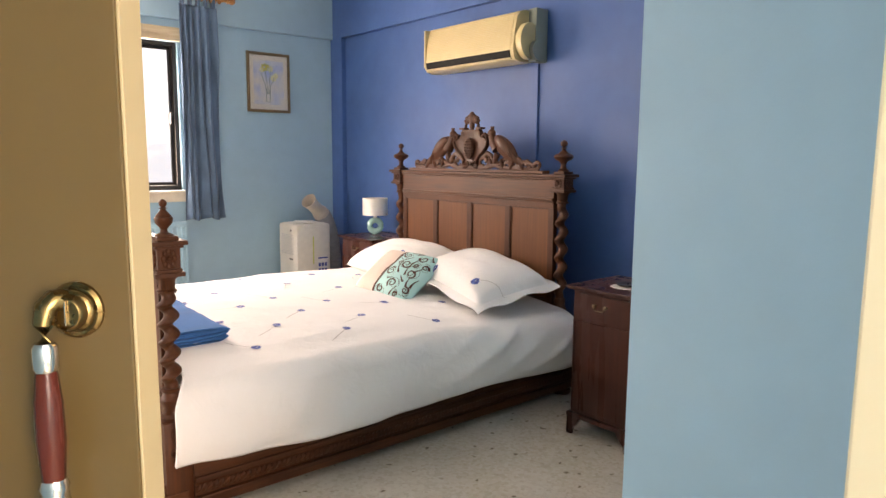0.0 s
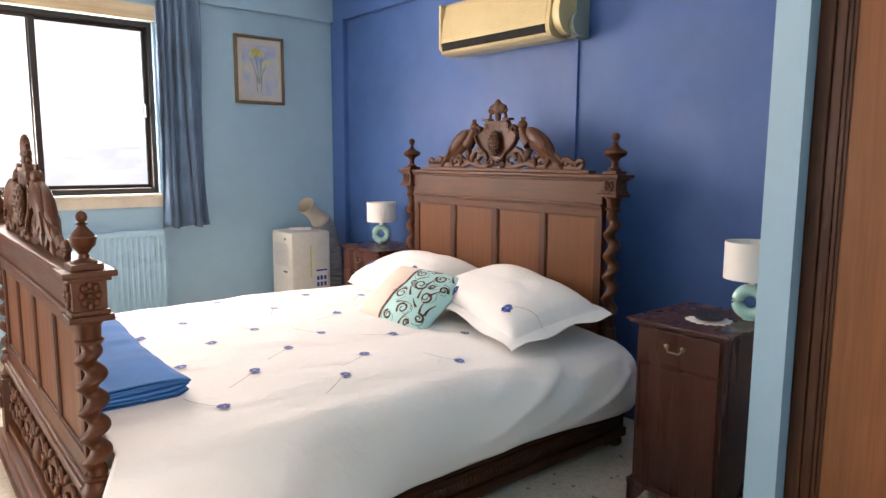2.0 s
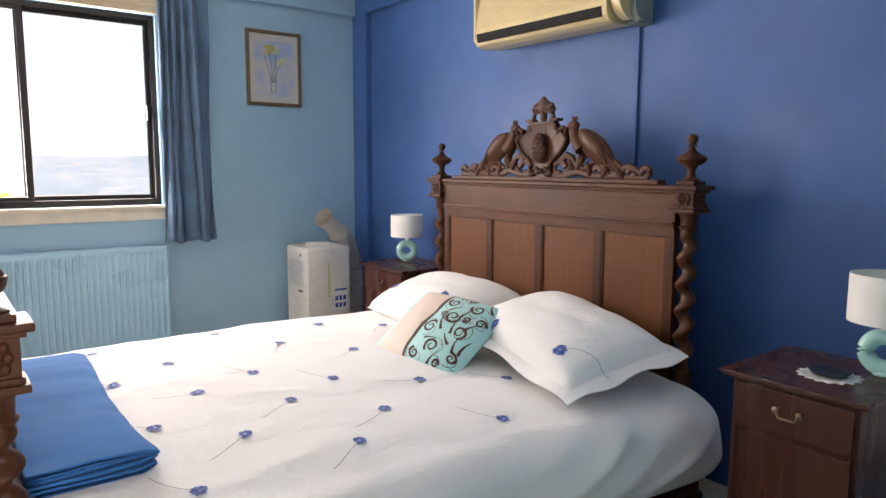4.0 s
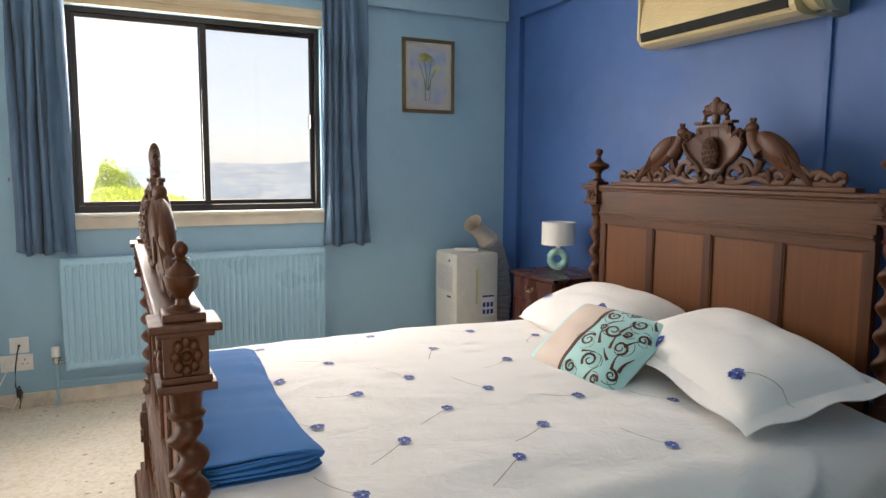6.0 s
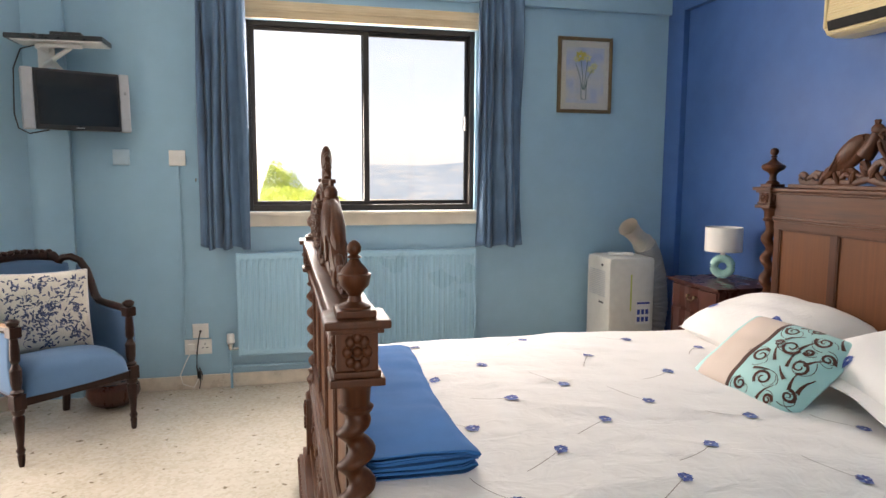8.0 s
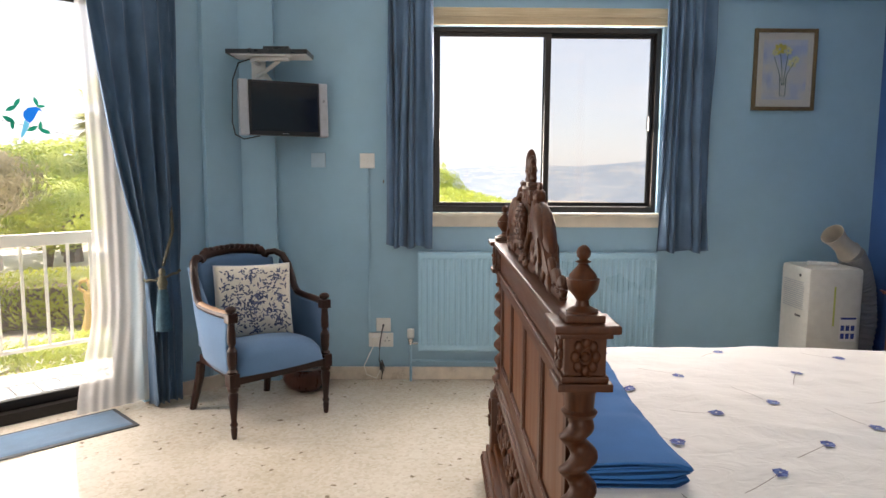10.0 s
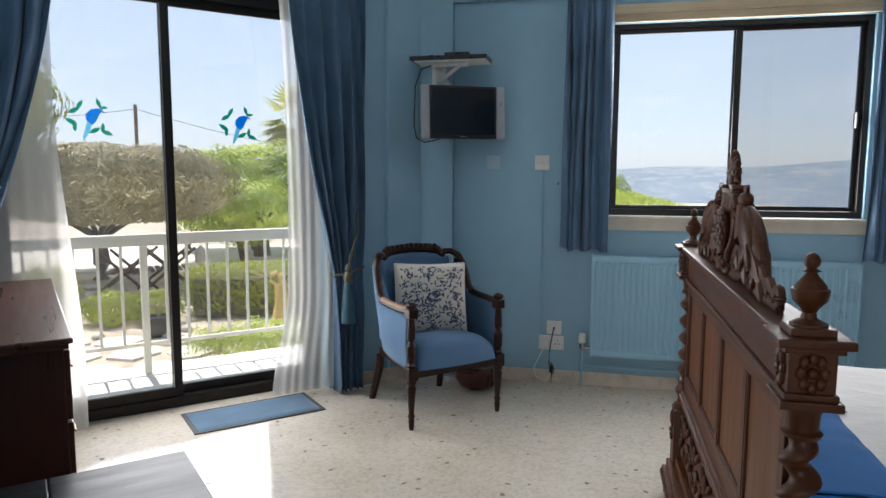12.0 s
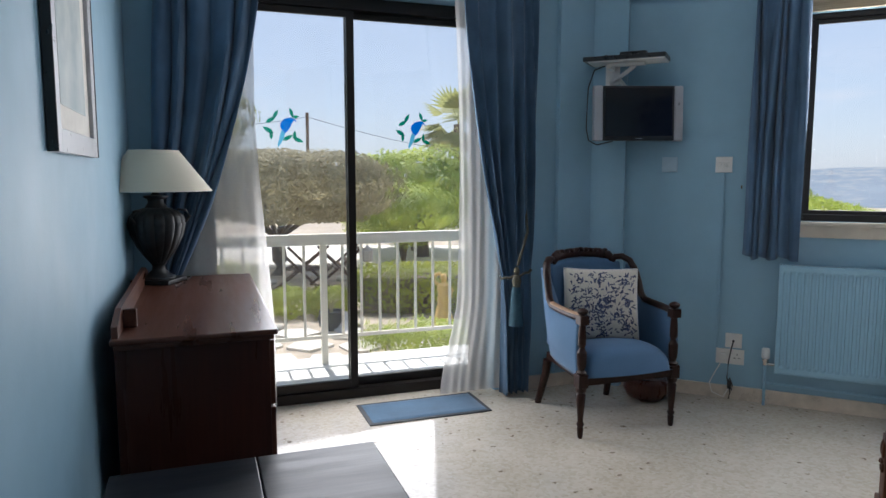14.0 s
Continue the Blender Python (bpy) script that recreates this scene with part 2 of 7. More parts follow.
SCREENGLASS = mat_glass("glass_behind_insect_screen", (0.80, 0.80, 0.80), 0.03)
LINEN = mat_cloth("white_cotton", (0.84, 0.82, 0.80), 0.9, 0.025, 800, 3.0, 0.15)


def rumple(m):
    """Soft creases in the cotton, at two sizes."""
    nt = m.node_tree
    b = nt.nodes["Principled BSDF"]
    v = coords(nt, (1, 1.6, 1))
    warp = nt.nodes.new("ShaderNodeTexNoise")
    warp.inputs["Scale"].default_value = 5
    nt.links.new(v, warp.inputs["Vector"])
    mv = nt.nodes.new("ShaderNodeVectorMath")
    mv.operation = "MULTIPLY_ADD"
    mv.inputs[1].default_value = (.30, .30, .30)
    nt.links.new(warp.outputs["Color"], mv.inputs[0])
    nt.links.new(v, mv.inputs[2])
    a = bump(nt, b, noise_node(nt, 7, 3, mv.outputs[0]), 0.42, 0.016)
    bump(nt, b, noise_node(nt, 30, 3, mv.outputs[0]), 0.35, 0.005, a)


rumple(LINEN)
BLANK = mat_cloth("cobalt_fleece", (0.034, 0.160, 0.42), 0.95, 0.15, 700, 5.0, 0.06)
CHAIRC = mat_cloth("blue_velvet_upholstery", (0.085, 0.168, 0.29), 0.8, 0.12, 500, 5.0, 0.15)
RADM = mat_paint("pale_blue_radiator_enamel", (0.29, 0.485, 0.61), 0.32, 0.04, 60, 0.05)
WHITEP = mat_plain("white_plastic", (0.72, 0.70, 0.66), 0.38)
CREAMP = mat_plain("yellowed_plastic", (0.54, 0.44, 0.23), 0.35, 0.0, 0.06, 8)
PACP = mat_plain("offwhite_plastic", (0.62, 0.61, 0.56), 0.42)
BLACKP = mat_plain("black_plastic", (0.012, 0.012, 0.013), 0.3)
SILVERP = mat_plain("silver_plastic", (0.42, 0.43, 0.45), 0.32, 0.3)
SCREEN = mat_plain("tv_screen", (0.008, 0.009, 0.012), 0.09)
BRASS = mat_plain("aged_brass", (0.20, 0.135, 0.055), 0.25, 1.0, 0.12, 40)
CHROME = mat_plain("bright_metal", (0.6, 0.58, 0.54), 0.18, 1.0)
HANDLEW = mat_wood("dark_red_handle_wood", (0.03, 0.006, 0.004), (0.10, 0.02, 0.012), 0.2)
MINT = mat_plain("mint_glaze", (0.36, 0.62, 0.56), 0.18)
SHADE = mat_cloth("white_lampshade_linen", (0.72, 0.70, 0.66), 0.9, 0.04, 500)
CREAMSH = mat_cloth("cream_lampshade", (0.62, 0.58, 0.46), 0.9, 0.04, 500)
DARKBR = mat_plain("worn_dark_brass", (0.20, 0.15, 0.09), 0.35, 0.9, 0.2, 40)
BLACKM = mat_plain("weathered_black_metal", (0.03, 0.033, 0.035), 0.45, 0.6, 0.4, 30)
MATC = mat_cloth("blue_door_mat", (0.055, 0.12, 0.20), 0.95, 0.25, 300)
MATE = mat_plain("grey_rubber", (0.04, 0.045, 0.05), 0.7)
GOLDFR = mat_plain("bronze_gilt_frame", (0.17, 0.115, 0.055), 0.4, 0.3, 0.25, 60)
PAPER = mat_plain("cream_mount", (0.80, 0.77, 0.70), 0.8)
RAILP = mat_plain("white_rail_paint", (0.82, 0.77, 0.66), 0.45)
TILE = mat_plain("white_terrace", (0.72, 0.71, 0.68), 0.6, 0, 0.08, 5)


# ---- building blocks ----
def part(name, bm, material, parent=None, label="", smooth=False):
    me = bpy.data.meshes.new(name)
    bmesh.ops.recalc_face_normals(bm, faces=bm.faces)
    bm.to_mesh(me)
    bm.free()
    for mt in (material if isinstance(material, (list, tuple)) else [material]):
        me.materials.append(mt)
    if smooth:
        for p in me.polygons:
            p.use_smooth = True
        me.set_sharp_from_angle(angle=radians(40))
    ob = new(name, me)
    ob.parent = parent
    if label:
        ob["label"] = label
    return ob


def thing(name, label, category, m=None, group=""):
    ob = new(name)
    ob.empty_display_size = 0.1
    if m is not None:
        ob.matrix_world = m
    return tagged(ob, label, category, group)


def structure(name, bm, material, label="", smooth=False):
    ob = part(name, bm, material, None, "", smooth)
    return tagged(ob, label, "", "", "structure")


def BM():
    return bmesh.new()


def box(bm, x0, x1, y0, y1, z0, z1, bevel=0.0, m=None, mi=0):
    vs = [bm.verts.new((x, y, z)) for x in (x0, x1) for y in (y0, y1) for z in (z0, z1)]
    fs = [bm.faces.new([vs[i] for i in f]) for f in ((0, 1, 3, 2), (4, 6, 7, 5), (0, 4, 5, 1), (2, 3, 7, 6), (0, 2, 6, 4), (1, 5, 7, 3))]
    for f in fs:
        f.material_index = mi
    if m is not None:
        bmesh.ops.transform(bm, matrix=m, verts=vs)
    if bevel > 0:
        es = list({e for f in fs for e in f.edges})
        bmesh.ops.bevel(bm, geom=es, offset=bevel, segments=2, affect="EDGES", profile=0.6)
    return vs


def lathe(bm, profile, seg=24, m=None, twist=None, mi=0, cap=True):
    """Turns (radius, z) pairs about z. twist(z, a, r) may change the radius."""
    rings = []
    for r, z in profile:
        ring = []
        for i in range(seg):
            a = 2 * math.pi * i / seg
            rr = twist(z, a, r) if twist else r
            ring.append(bm.verts.new((rr * math.cos(a), rr * math.sin(a), z)))
        rings.append(ring)
    for k in range(len(rings) - 1):
        for i in range(seg):
            j = (i + 1) % seg
            f = bm.faces.new((rings[k][i], rings[k][j], rings[k + 1][j], rings[k + 1][i]))
            f.material_index = mi
    if cap:
        bm.faces.new(list(reversed(rings[0]))).material_index = mi
        bm.faces.new(rings[-1]).material_index = mi
    vs = [v for r in rings for v in r]
    if m is not None:
        bmesh.ops.transform(bm, matrix=m, verts=vs)
    return vs


def tube(bm, pts, r, seg=8, closed=False, taper=None, mi=0, flat=1.0):
    """A round rod along points."""
    pts = [Vector(p) for p in pts]
    n = len(pts)
    rings = []
    up = Vector((0, 0, 1))
    for i, p in enumerate(pts):
        a = pts[(i - 1) % n] if (closed or i > 0) else p
        b = pts[(i + 1) % n] if (closed or i < n - 1) else p
        t = (b - a).normalized()
        s = t.cross(up)
        if s.length < 0.05:
            s = t.cross(Vector((1, 0, 0)))
        s.normalize()
        q = s.cross(t).normalized()
        k = r * (taper(i / max(1, n - 1)) if taper else 1.0)
        rings.append([bm.verts.new(p + s * (k * math.cos(2 * math.pi * j / seg)) + q * (k * flat * math.sin(2 * math.pi * j / seg))) for j in range(seg)])
    for k in range(n if closed else n - 1):
        A, B = rings[k], rings[(k + 1) % n]
        for j in range(seg):
            bm.faces.new((A[j], A[(j + 1) % seg], B[(j + 1) % seg], B[j])).material_index = mi
    if not closed:
        bm.faces.new(list(reversed(rings[0]))).material_index = mi
        bm.faces.new(rings[-1]).material_index = mi


def grid(bm, nu, nv, fn, mi=0, close_u=False):
    vs = [[bm.verts.new(fn(i / nu, j / nv)) for j in range(nv + 1)] for i in range(nu + (0 if close_u else 1))]
    for i in range(nu):
        for j in range(nv):
            i2 = (i + 1) % len(vs)
            bm.faces.new((vs[i][j], vs[i2][j], vs[i2][j + 1], vs[i][j + 1])).material_index = mi
    return vs


def prism(bm, outline, z0, z1, mi=0):
    """A closed outline of (x, y) drawn up from z0 to z1."""
    lo = [bm.verts.new((x, y, z0)) for x, y in outline]
    hi = [bm.verts.new((x, y, z1)) for x, y in outline]
    n = len(lo)
    bm.faces.new(list(reversed(lo))).material_index = mi
    bm.faces.new(hi).material_index = mi
    for i in range(n):
        bm.faces.new((lo[i], lo[(i + 1) % n], hi[(i + 1) % n], hi[i])).material_index = mi


def smoothstep(a, b, x):
    t = max(0.0, min(1.0, (x - a) / (b - a)))
    return t * t * (3 - 2 * t)


R2 = math.sqrt(0.5)
DIAG = Matrix(((R2, -R2, 0, 0), (R2, R2, 0, 0), (0, 0, 1, 0), (0, 0, 0, 1)))  # (u, n, z) of the slanting walls to the world


def D(u, n, z=0.0):
    return DIAG @ Vector((u, n, z))


# ---- shell of the room ----
YW, XB, ZC, ZB = 8.885, 6.10, 2.62, 2.24
UW, ND = 5.42, 4.64     # picture wall (u) and door wall (n)


def build_shell():
    bm = BM()
    prism(bm, [(-0.9, 5.0), (2.0, 3.0), (2.0, 1.6), (6.6, 1.6), (6.6, 9.3), (2.2, 9.3), (0.3, 7.55)], -0.12, 0.0)
    structure("floor", bm, TERRAZZO, "polished cream terrazzo floor with brown chips")
    bm = BM()
    prism(bm, [(-1.1, 5.0), (2.0, 2.2), (2.0, 1.2), (6.7, 1.2), (6.7, 9.5), (1.9, 9.5), (-0.4, 7.2)], ZC, ZC + 0.2)
    structure("ceiling", bm, CEIL, "plain white painted ceiling")
    # window wall, with its opening
    x0, x1, z0, z1 = 3.44, 4.78, 1.015, 2.085
    bm = BM()
    box(bm, 2.2, x0, YW, YW + 0.22, 0, ZC)
    box(bm, x1, 6.3, YW, YW + 0.22, 0, ZC)
    box(bm, x0, x1, YW, YW + 0.22, 0, z0)
    box(bm, x0, x1, YW, YW + 0.22, z1, ZC)
    structure("wall_north", bm, WALL, "pale blue painted plaster wall")
    bm = BM()
    box(bm, 2.541, 6.06, YW - 0.04, YW, ZB, ZC, 0.004)
    structure("beam", bm, WALL, "pale blue painted beam above the window")
    bm = BM()
    box(bm, XB, XB + 0.2, 5.24, YW, 0, ZC)
    structure("wall_east", bm, BLUE, "deep blue painted accent wall")
    bm = BM()
    box(bm, XB - 0.04, XB, 5.24, 8.71, ZB, ZC, 0.004)
    structure("beam", bm, BLUE, "deep blue painted beam over the bed")
    bm = BM()
    box(bm, XB - 0.04, XB, 8.71, YW, 0, ZC, 0.004)
    structure("column", bm, BLUE, "deep blue painted corner pillar")
    # corner pillar between the window wall and the slanting door wall
    bm = BM()
    a, b = D(7.70, 4.60), D(7.915, 4.60)
    prism(bm, [(2.541, YW), (2.541, YW - 0.04), (b.x, b.y), (a.x, a.y), D(7.70, 4.64).to_tuple()[:2], (2.2, YW + 0.05)], 0, ZC)
    structure("column", bm, WALL, "pale blue painted corner pillar")
    # slanting door wall with the sliding-door opening
    bm = BM()
    u0, u1, zt = 5.72, 7.32, 2.20
    box(bm, UW - 0.2, u0, ND, ND + 0.24, 0, ZC, 0, DIAG)
    box(bm, u1, 8.2, ND, ND + 0.24, 0, ZC, 0, DIAG)
    box(bm, u0, u1, ND, ND + 0.24, zt, ZC, 0, DIAG)
    structure("wall_northwest", bm, WALL, "pale blue painted wall around the terrace door")
    bm = BM()
    box(bm, UW - 0.10, UW, 1.735, ND, 0, ZC, 0, DIAG)
    structure("wall_southwest", bm, WALL, "pale blue painted wall beside the dresser")
    bm = BM()
    box(bm, UW - 0.10, UW, 0.33, 1.735, 2.11, ZC, 0, DIAG)
    structure("wall_lintel", bm, WALL, "pale blue painted wall over the inner door")
    bm = BM()
    box(bm, 2.38, 2.50, 1.4, 5.04, 0, ZC)
    structure("wall_west", bm, WALL, "pale blue painted hall wall")
    bm = BM()
    box(bm, 3.60, 3.935, 3.80, 3.92, 0, ZC)
    box(bm, 2.50, 3.60, 3.80, 3.92, 2.10, ZC)
    structure("wall_south", bm, WALL, "pale blue painted wall with the entrance")
    bm = BM()
    box(bm, 3.935, 4.10, 1.5, 4.385, 0, ZC)
    structure("wall_partition", bm, WALL, "pale blue painted partition beside the entrance")
    bm = BM()
    box(bm, 4.10, 5.20, 4.285, 4.385, 0, ZC)
    box(bm, 5.20, 5.235, 3.9, 4.40, 0, ZC)
    structure("wall_closet", bm, WALL, "pale blue painted closet wall")
    bm = BM()
    box(bm, 5.173, 6.3, 5.08, 5.165, 0, ZC)
    structure("wall_nib", bm, WALL, "pale blue painted wall end beside the nightstand")
    bm = BM()
    box(bm, 5.85, 6.0, 4.2, 5.08, 0, ZC)
    structure("wall_closet_back", bm, WALL, "plain closet back wall")
    # plain hall behind the entrance
    bm = BM()
    box(bm, 2.38, 4.1, 1.28, 1.4, 0, ZC)
    structure("wall_hall", bm, CEIL, "plain hall walls")
    # skirting
    bm = BM()
    box(bm, 2.55, 6.06, YW - 0.012, YW - 0.001, 0.001, 0.078, 0.002)
    structure("baseboard", bm, SKIRT, "beige marble skirting")
    bm = BM()
    box(bm, 7.34, 7.90, ND - 0.052, ND - 0.041, 0.001, 0.078, 0, DIAG)
    box(bm, UW + 0.001, UW + 0.012, 1.74, ND - 0.01, 0.001, 0.078, 0, DIAG)
    structure("baseboard", bm, SKIRT, "beige marble skirting")


build_shell()




# ---- bed ----
from mathutils.bvhtree import BVHTree


def twist_post(bm, x, y, z0, z1, r, e, turns, mir=1):
    """A barley-twist column."""
    n, seg = int(turns * 12), 14
    rings = []
    for k in range(n + 1):
        t = k / n
        z = z0 + (z1 - z0) * t
        a = mir * 2 * math.pi * turns * t
        f = min(1.0, 8 * t, 8 * (1 - t))
        rr = r * (0.86 + 0.14 * f)
        cx, cy = x + e * f * math.cos(a), y + e * f * math.sin(a)
        rings.append([bm.verts.new((cx + rr * math.cos(2 * math.pi * j / seg), cy + rr * math.sin(2 * math.pi * j / seg), z)) for j in range(seg)])
    for A, B in zip(rings, rings[1:]):
        for j in range(seg):
            bm.faces.new((A[j], A[(j + 1) % seg], B[(j + 1) % seg], B[j]))
    bm.faces.new(list(reversed(rings[0])))
    bm.faces.new(rings[-1])


def finial(bm, x, y, z, k=1.0, wide=False):
    m = Matrix.Translation((x, y, z))
    if wide:   # flat onion with a ball
        pr = [(.028, 0), (.030, .008), (.016, .018), (.014, .040), (.022, .055), (.044, .066), (.052, .078), (.048, .088), (.024, .100), (.012, .112), (.008, .120), (.018, .124), (.008, .128), (.008, .130), (.016, .138), (.019, .148), (.015, .159), (.004, .165)]
    else:      # urn with a lid and a ball
        pr = [(.030, 0), (.030, .006), (.013, .014), (.011, .024), (.016, .032), (.027, .044), (.030, .058), (.0305, .064), (.026, .066), (.024, .072), (.012, .086), (.008, .092), (.015, .095), (.007, .099), (.012, .105), (.0135, .113), (.010, .121), (.003, .126)]
    lathe(bm, [(r * k, h * k) for r, h in pr], 20, m)


def ellipsoid(bm, c, r, m=None, seg=14, rings=9, ripple=0.0):
    vs = []
    top, bot = bm.verts.new((0, 0, 1)), bm.verts.new((0, 0, -1))
    rr = []
    for i in range(1, rings):
        ph = math.pi * i / rings
        row = []
        for j in range(seg):
            th = 2 * math.pi * j / seg
            k = 1 + ripple * ((i + j) % 2)
            row.append(bm.verts.new((math.sin(ph) * math.cos(th) * k, math.sin(ph) * math.sin(th) * k, math.cos(ph))))
        rr.append(row)
    for j in range(seg):
        bm.faces.new((top, rr[0][j], rr[0][(j + 1) % seg]))
        bm.faces.new((bot, rr[-1][(j + 1) % seg], rr[-1][j]))
    for A, B in zip(rr, rr[1:]):
        for j in range(seg):
            bm.faces.new((A[j], B[j], B[(j + 1) % seg], A[(j + 1) % seg]))
    vs = [top, bot] + [v for r_ in rr for v in r_]
    t = Matrix.Translation(c) @ (m or Matrix()) @ Matrix.Diagonal((*r, 1))
    bmesh.ops.transform(bm, matrix=t, verts=vs)


def spiral(cy, cz, r0, r1, a0, a1, n=16):
    return [(cy + (r0 + (r1 - r0) * i / n) * math.cos(a0 + (a1 - a0) * i / n), cz + (r0 + (r1 - r0) * i / n) * math.sin(a0 + (a1 - a0) * i / n)) for i in range(n + 1)]


def crest(parent, x, yc, zb, k=1.0, side=-1):
    """Carved and pierced cresting: a shield with a cone between two birds, over scrolls."""
    def P(y, z, dx=0.0):
        return (x + dx * side, yc + y * k, zb + z * k)
    # shield
    bm = BM()
    half = [(0.0, 0.0), (.066, .0), (.060, .02), (.052, .045), (.060, .072), (.092, .092), (.124, .118), (.144, .150), (.150, .182), (.143, .206), (.122, .212), (.106, .198), (.094, .190), (.086, .205), (.086, .226), (.0, .230)]
    outl = half + [(-y, z) for y, z in reversed(half[1:-1])]
    ctr_f, ctr_b = bm.verts.new(P(0, .115, .012)), bm.verts.new(P(0, .115, -.004))
    f = [bm.verts.new(P(y, z, .014)) for y, z in outl]
    f2 = [bm.verts.new(P(y * .84, .115 + (z - .115) * .84, .008)) for y, z in outl]
    b = [bm.verts.new(P(y, z, -.012)) for y, z in outl]
    n = len(outl)
    for i in range(n):
        j = (i + 1) % n
        bm.faces.new((f[i], f[j], f2[j], f2[i]))
        bm.faces.new((f2[i], f2[j], ctr_f))
        bm.faces.new((b[j], b[i], ctr_b))
        bm.faces.new((f[j], f[i], b[i], b[j]))
    part("shield", bm, WALNUT, parent, smooth=True)
    bm = BM()
    for q in (-1, 1):
        tube(bm, [P(q * y, z, .016) for y, z in ((.104, .196), (.130, .210), (.147, .192), (.148, .165), (.136, .135), (.108, .104), (.070, .078), (.052, .05), (.058, .02))], .0085, 8)
        tube(bm, [P(q * y, z, .012) for y, z in spiral(.122, .196, .020, .006, -1.2, 4.6)], .008, 8)
        tube(bm, [P(q * y, z, .018) for y, z in spiral(.022, .028, .018, .006, .4, 5.6)], .006, 8)
    part("shield_moulding", bm, WALNUT, parent, smooth=True)
    bm = BM()
    ellipsoid(bm, P(0, .125, .022), (.020, .036 * k, .058 * k), None, 18, 18, 0.09)
    for i in range(9):
        for j in range(7):
            ph, th = math.pi * (i + 1) / 10, math.pi * (j + .5 * (i % 2)) / 7 + math.pi
            ellipsoid(bm, P(.037 * k * math.sin(ph) * math.cos(th), .125 + .059 * math.cos(ph), .022 - .021 * math.sin(ph) * math.sin(th)), (.005, .0065 * k, .0075 * k), None, 6, 4)
    part("cone_boss", bm, WALNUT, parent, smooth=True)
    # crown
    bm = BM()
    box(bm, x - .016, x + .016, yc - .075 * k, yc + .075 * k, zb + .226 * k, zb + .238 * k, .003)
    for s in (-1, 1):
        tube(bm, [P(s * .052, .236), P(s * .056, .258), P(s * .05, .276), P(s * .03, .29)], .010 * k, 8)
        tube(bm, [P(s * .05, .276), P(s * .064, .292), P(s * .055, .305), P(s * .042, .298)], .008 * k, 8)
        tube(bm, [P(s * .022, .19), P(s * .022, .226)], .010 * k, 8)
        tube(bm, [P(s * .072, .20), P(s * .074, .226)], .015 * k, 8)
        box(bm, x - .019, x + .019, yc + s * .072 * k - .024 * k, yc + s * .072 * k + .024 * k, zb + .238 * k, zb + .250 * k, .003)
        ellipsoid(bm, P(s * .036, .300), (.010, .016 * k, .022 * k), Matrix.Rotation(-s * .9, 4, "X"), 10, 7)
        ellipsoid(bm, P(s * .018, .302), (.012, .018 * k, .026 * k), Matrix.Rotation(-s * .5, 4, "X"))
    ellipsoid(bm, P(0, .305), (.016, .024 * k, .04 * k))
    ellipsoid(bm, P(0, .262), (.014, .020 * k, .032 * k))
    tube(bm, [P(-.05, .282), P(0, .286), P(.05, .282)], .012 * k, 8)
    part("crown", bm, WALNUT, parent, smooth=True)
    for s in (-1, 1):
        bm = BM()   # bird
        ellipsoid(bm, P(s * .285, .126), (.026, .112 * k, .050 * k), Matrix.Rotation(-s * .62, 4, "X"))
        ellipsoid(bm, P(s * .285, .136, .014), (.019, .082 * k, .036 * k), Matrix.Rotation(-s * .70, 4, "X"), 14, 14, 0.10)
        for i in range(5):
            tube(bm, [P(s * (.245 + .022 * i), .168 - .013 * i, .026), P(s * (.278 + .022 * i), .120 - .015 * i, .026)], .0045 * k, 6)
        tube(bm, [P(s * .222, .118), P(s * .188, .160), P(s * .172, .20)], .033 * k, 10, taper=lambda t: 1 - .35 * t)
        ellipsoid(bm, P(s * .172, .214), (.018, .029 * k, .021 * k))
        tube(bm, [P(s * .150, .213), P(s * .130, .204)], .008 * k, 6, taper=lambda t: 1 - .6 * t)
        for q in (-.5, .1, .6):
            tube(bm, [P(s * .175, .226), P(s * (.175 + .020 * q), .250)], .0070 * k, 6, taper=lambda t: 1.2 - .5 * t)
        tube(bm, [P(s * .335, .095), P(s * .385, .050), P(s * .425, .02)], .027 * k, 8, taper=lambda t: 1 - .55 * t)
        tube(bm, [P(s * .30, .085), P(s * .325, .055), P(s * .33, .02)], .018 * k, 8, taper=lambda t: 1 - .5 * t)
        tube(bm, [P(s * .222, .095), P(s * .205, .06), P(s * .215, .03)], .019 * k, 8, taper=lambda t: 1 - .4 * t)
        part("carved_bird", bm, WALNUT, parent, smooth=True)
        bm = BM()   # scrolls
        def sc(pts, r, fl=1.2):
            tube(bm, [P(y, z) for y, z in pts], r * 1.15 * k, 8, taper=lambda t: 1.05 - .4 * t, flat=fl)
        sc([(s * y, z) for y, z in spiral(.098, .038, .040, .010, 0.2, 5.6)], .0105)
        sc([(s * y, z) for y, z in spiral(.385, .036, .034, .010, 2.6, -3.0)], .0105)
        sc([(s * y, z) for y, z in spiral(.470, .026, .020, .006, 3.2, -2.4)], .009)
        sc([(s * y, z) for y, z in spiral(.30, .026, .024, .008, 0.2, 5.4)], .009)
        sc([(s * .03, .012), (s * .12, .008), (s * .2, .03), (s * .26, .012), (s * .34, .012), (s * .47, .008), (s * .545, .010)], .012)
        sc([(s * y, z) for y, z in spiral(.535, .026, .024, .007, 3.6, -2.4)], .010)
        sc([(s * .43, .045), (s * .46, .052), (s * .50, .03), (s * .515, .012)], .009)
        sc([(s * .135, .015), (s * .165, .05), (s * .215, .045), (s * .25, .018)], .010)
        sc([(s * .11, .075), (s * .14, .095), (s * .165, .085), (s * .19, .055), (s * .235, .035), (s * .29, .07), (s * .33, .055), (s * .36, .02)], .012)
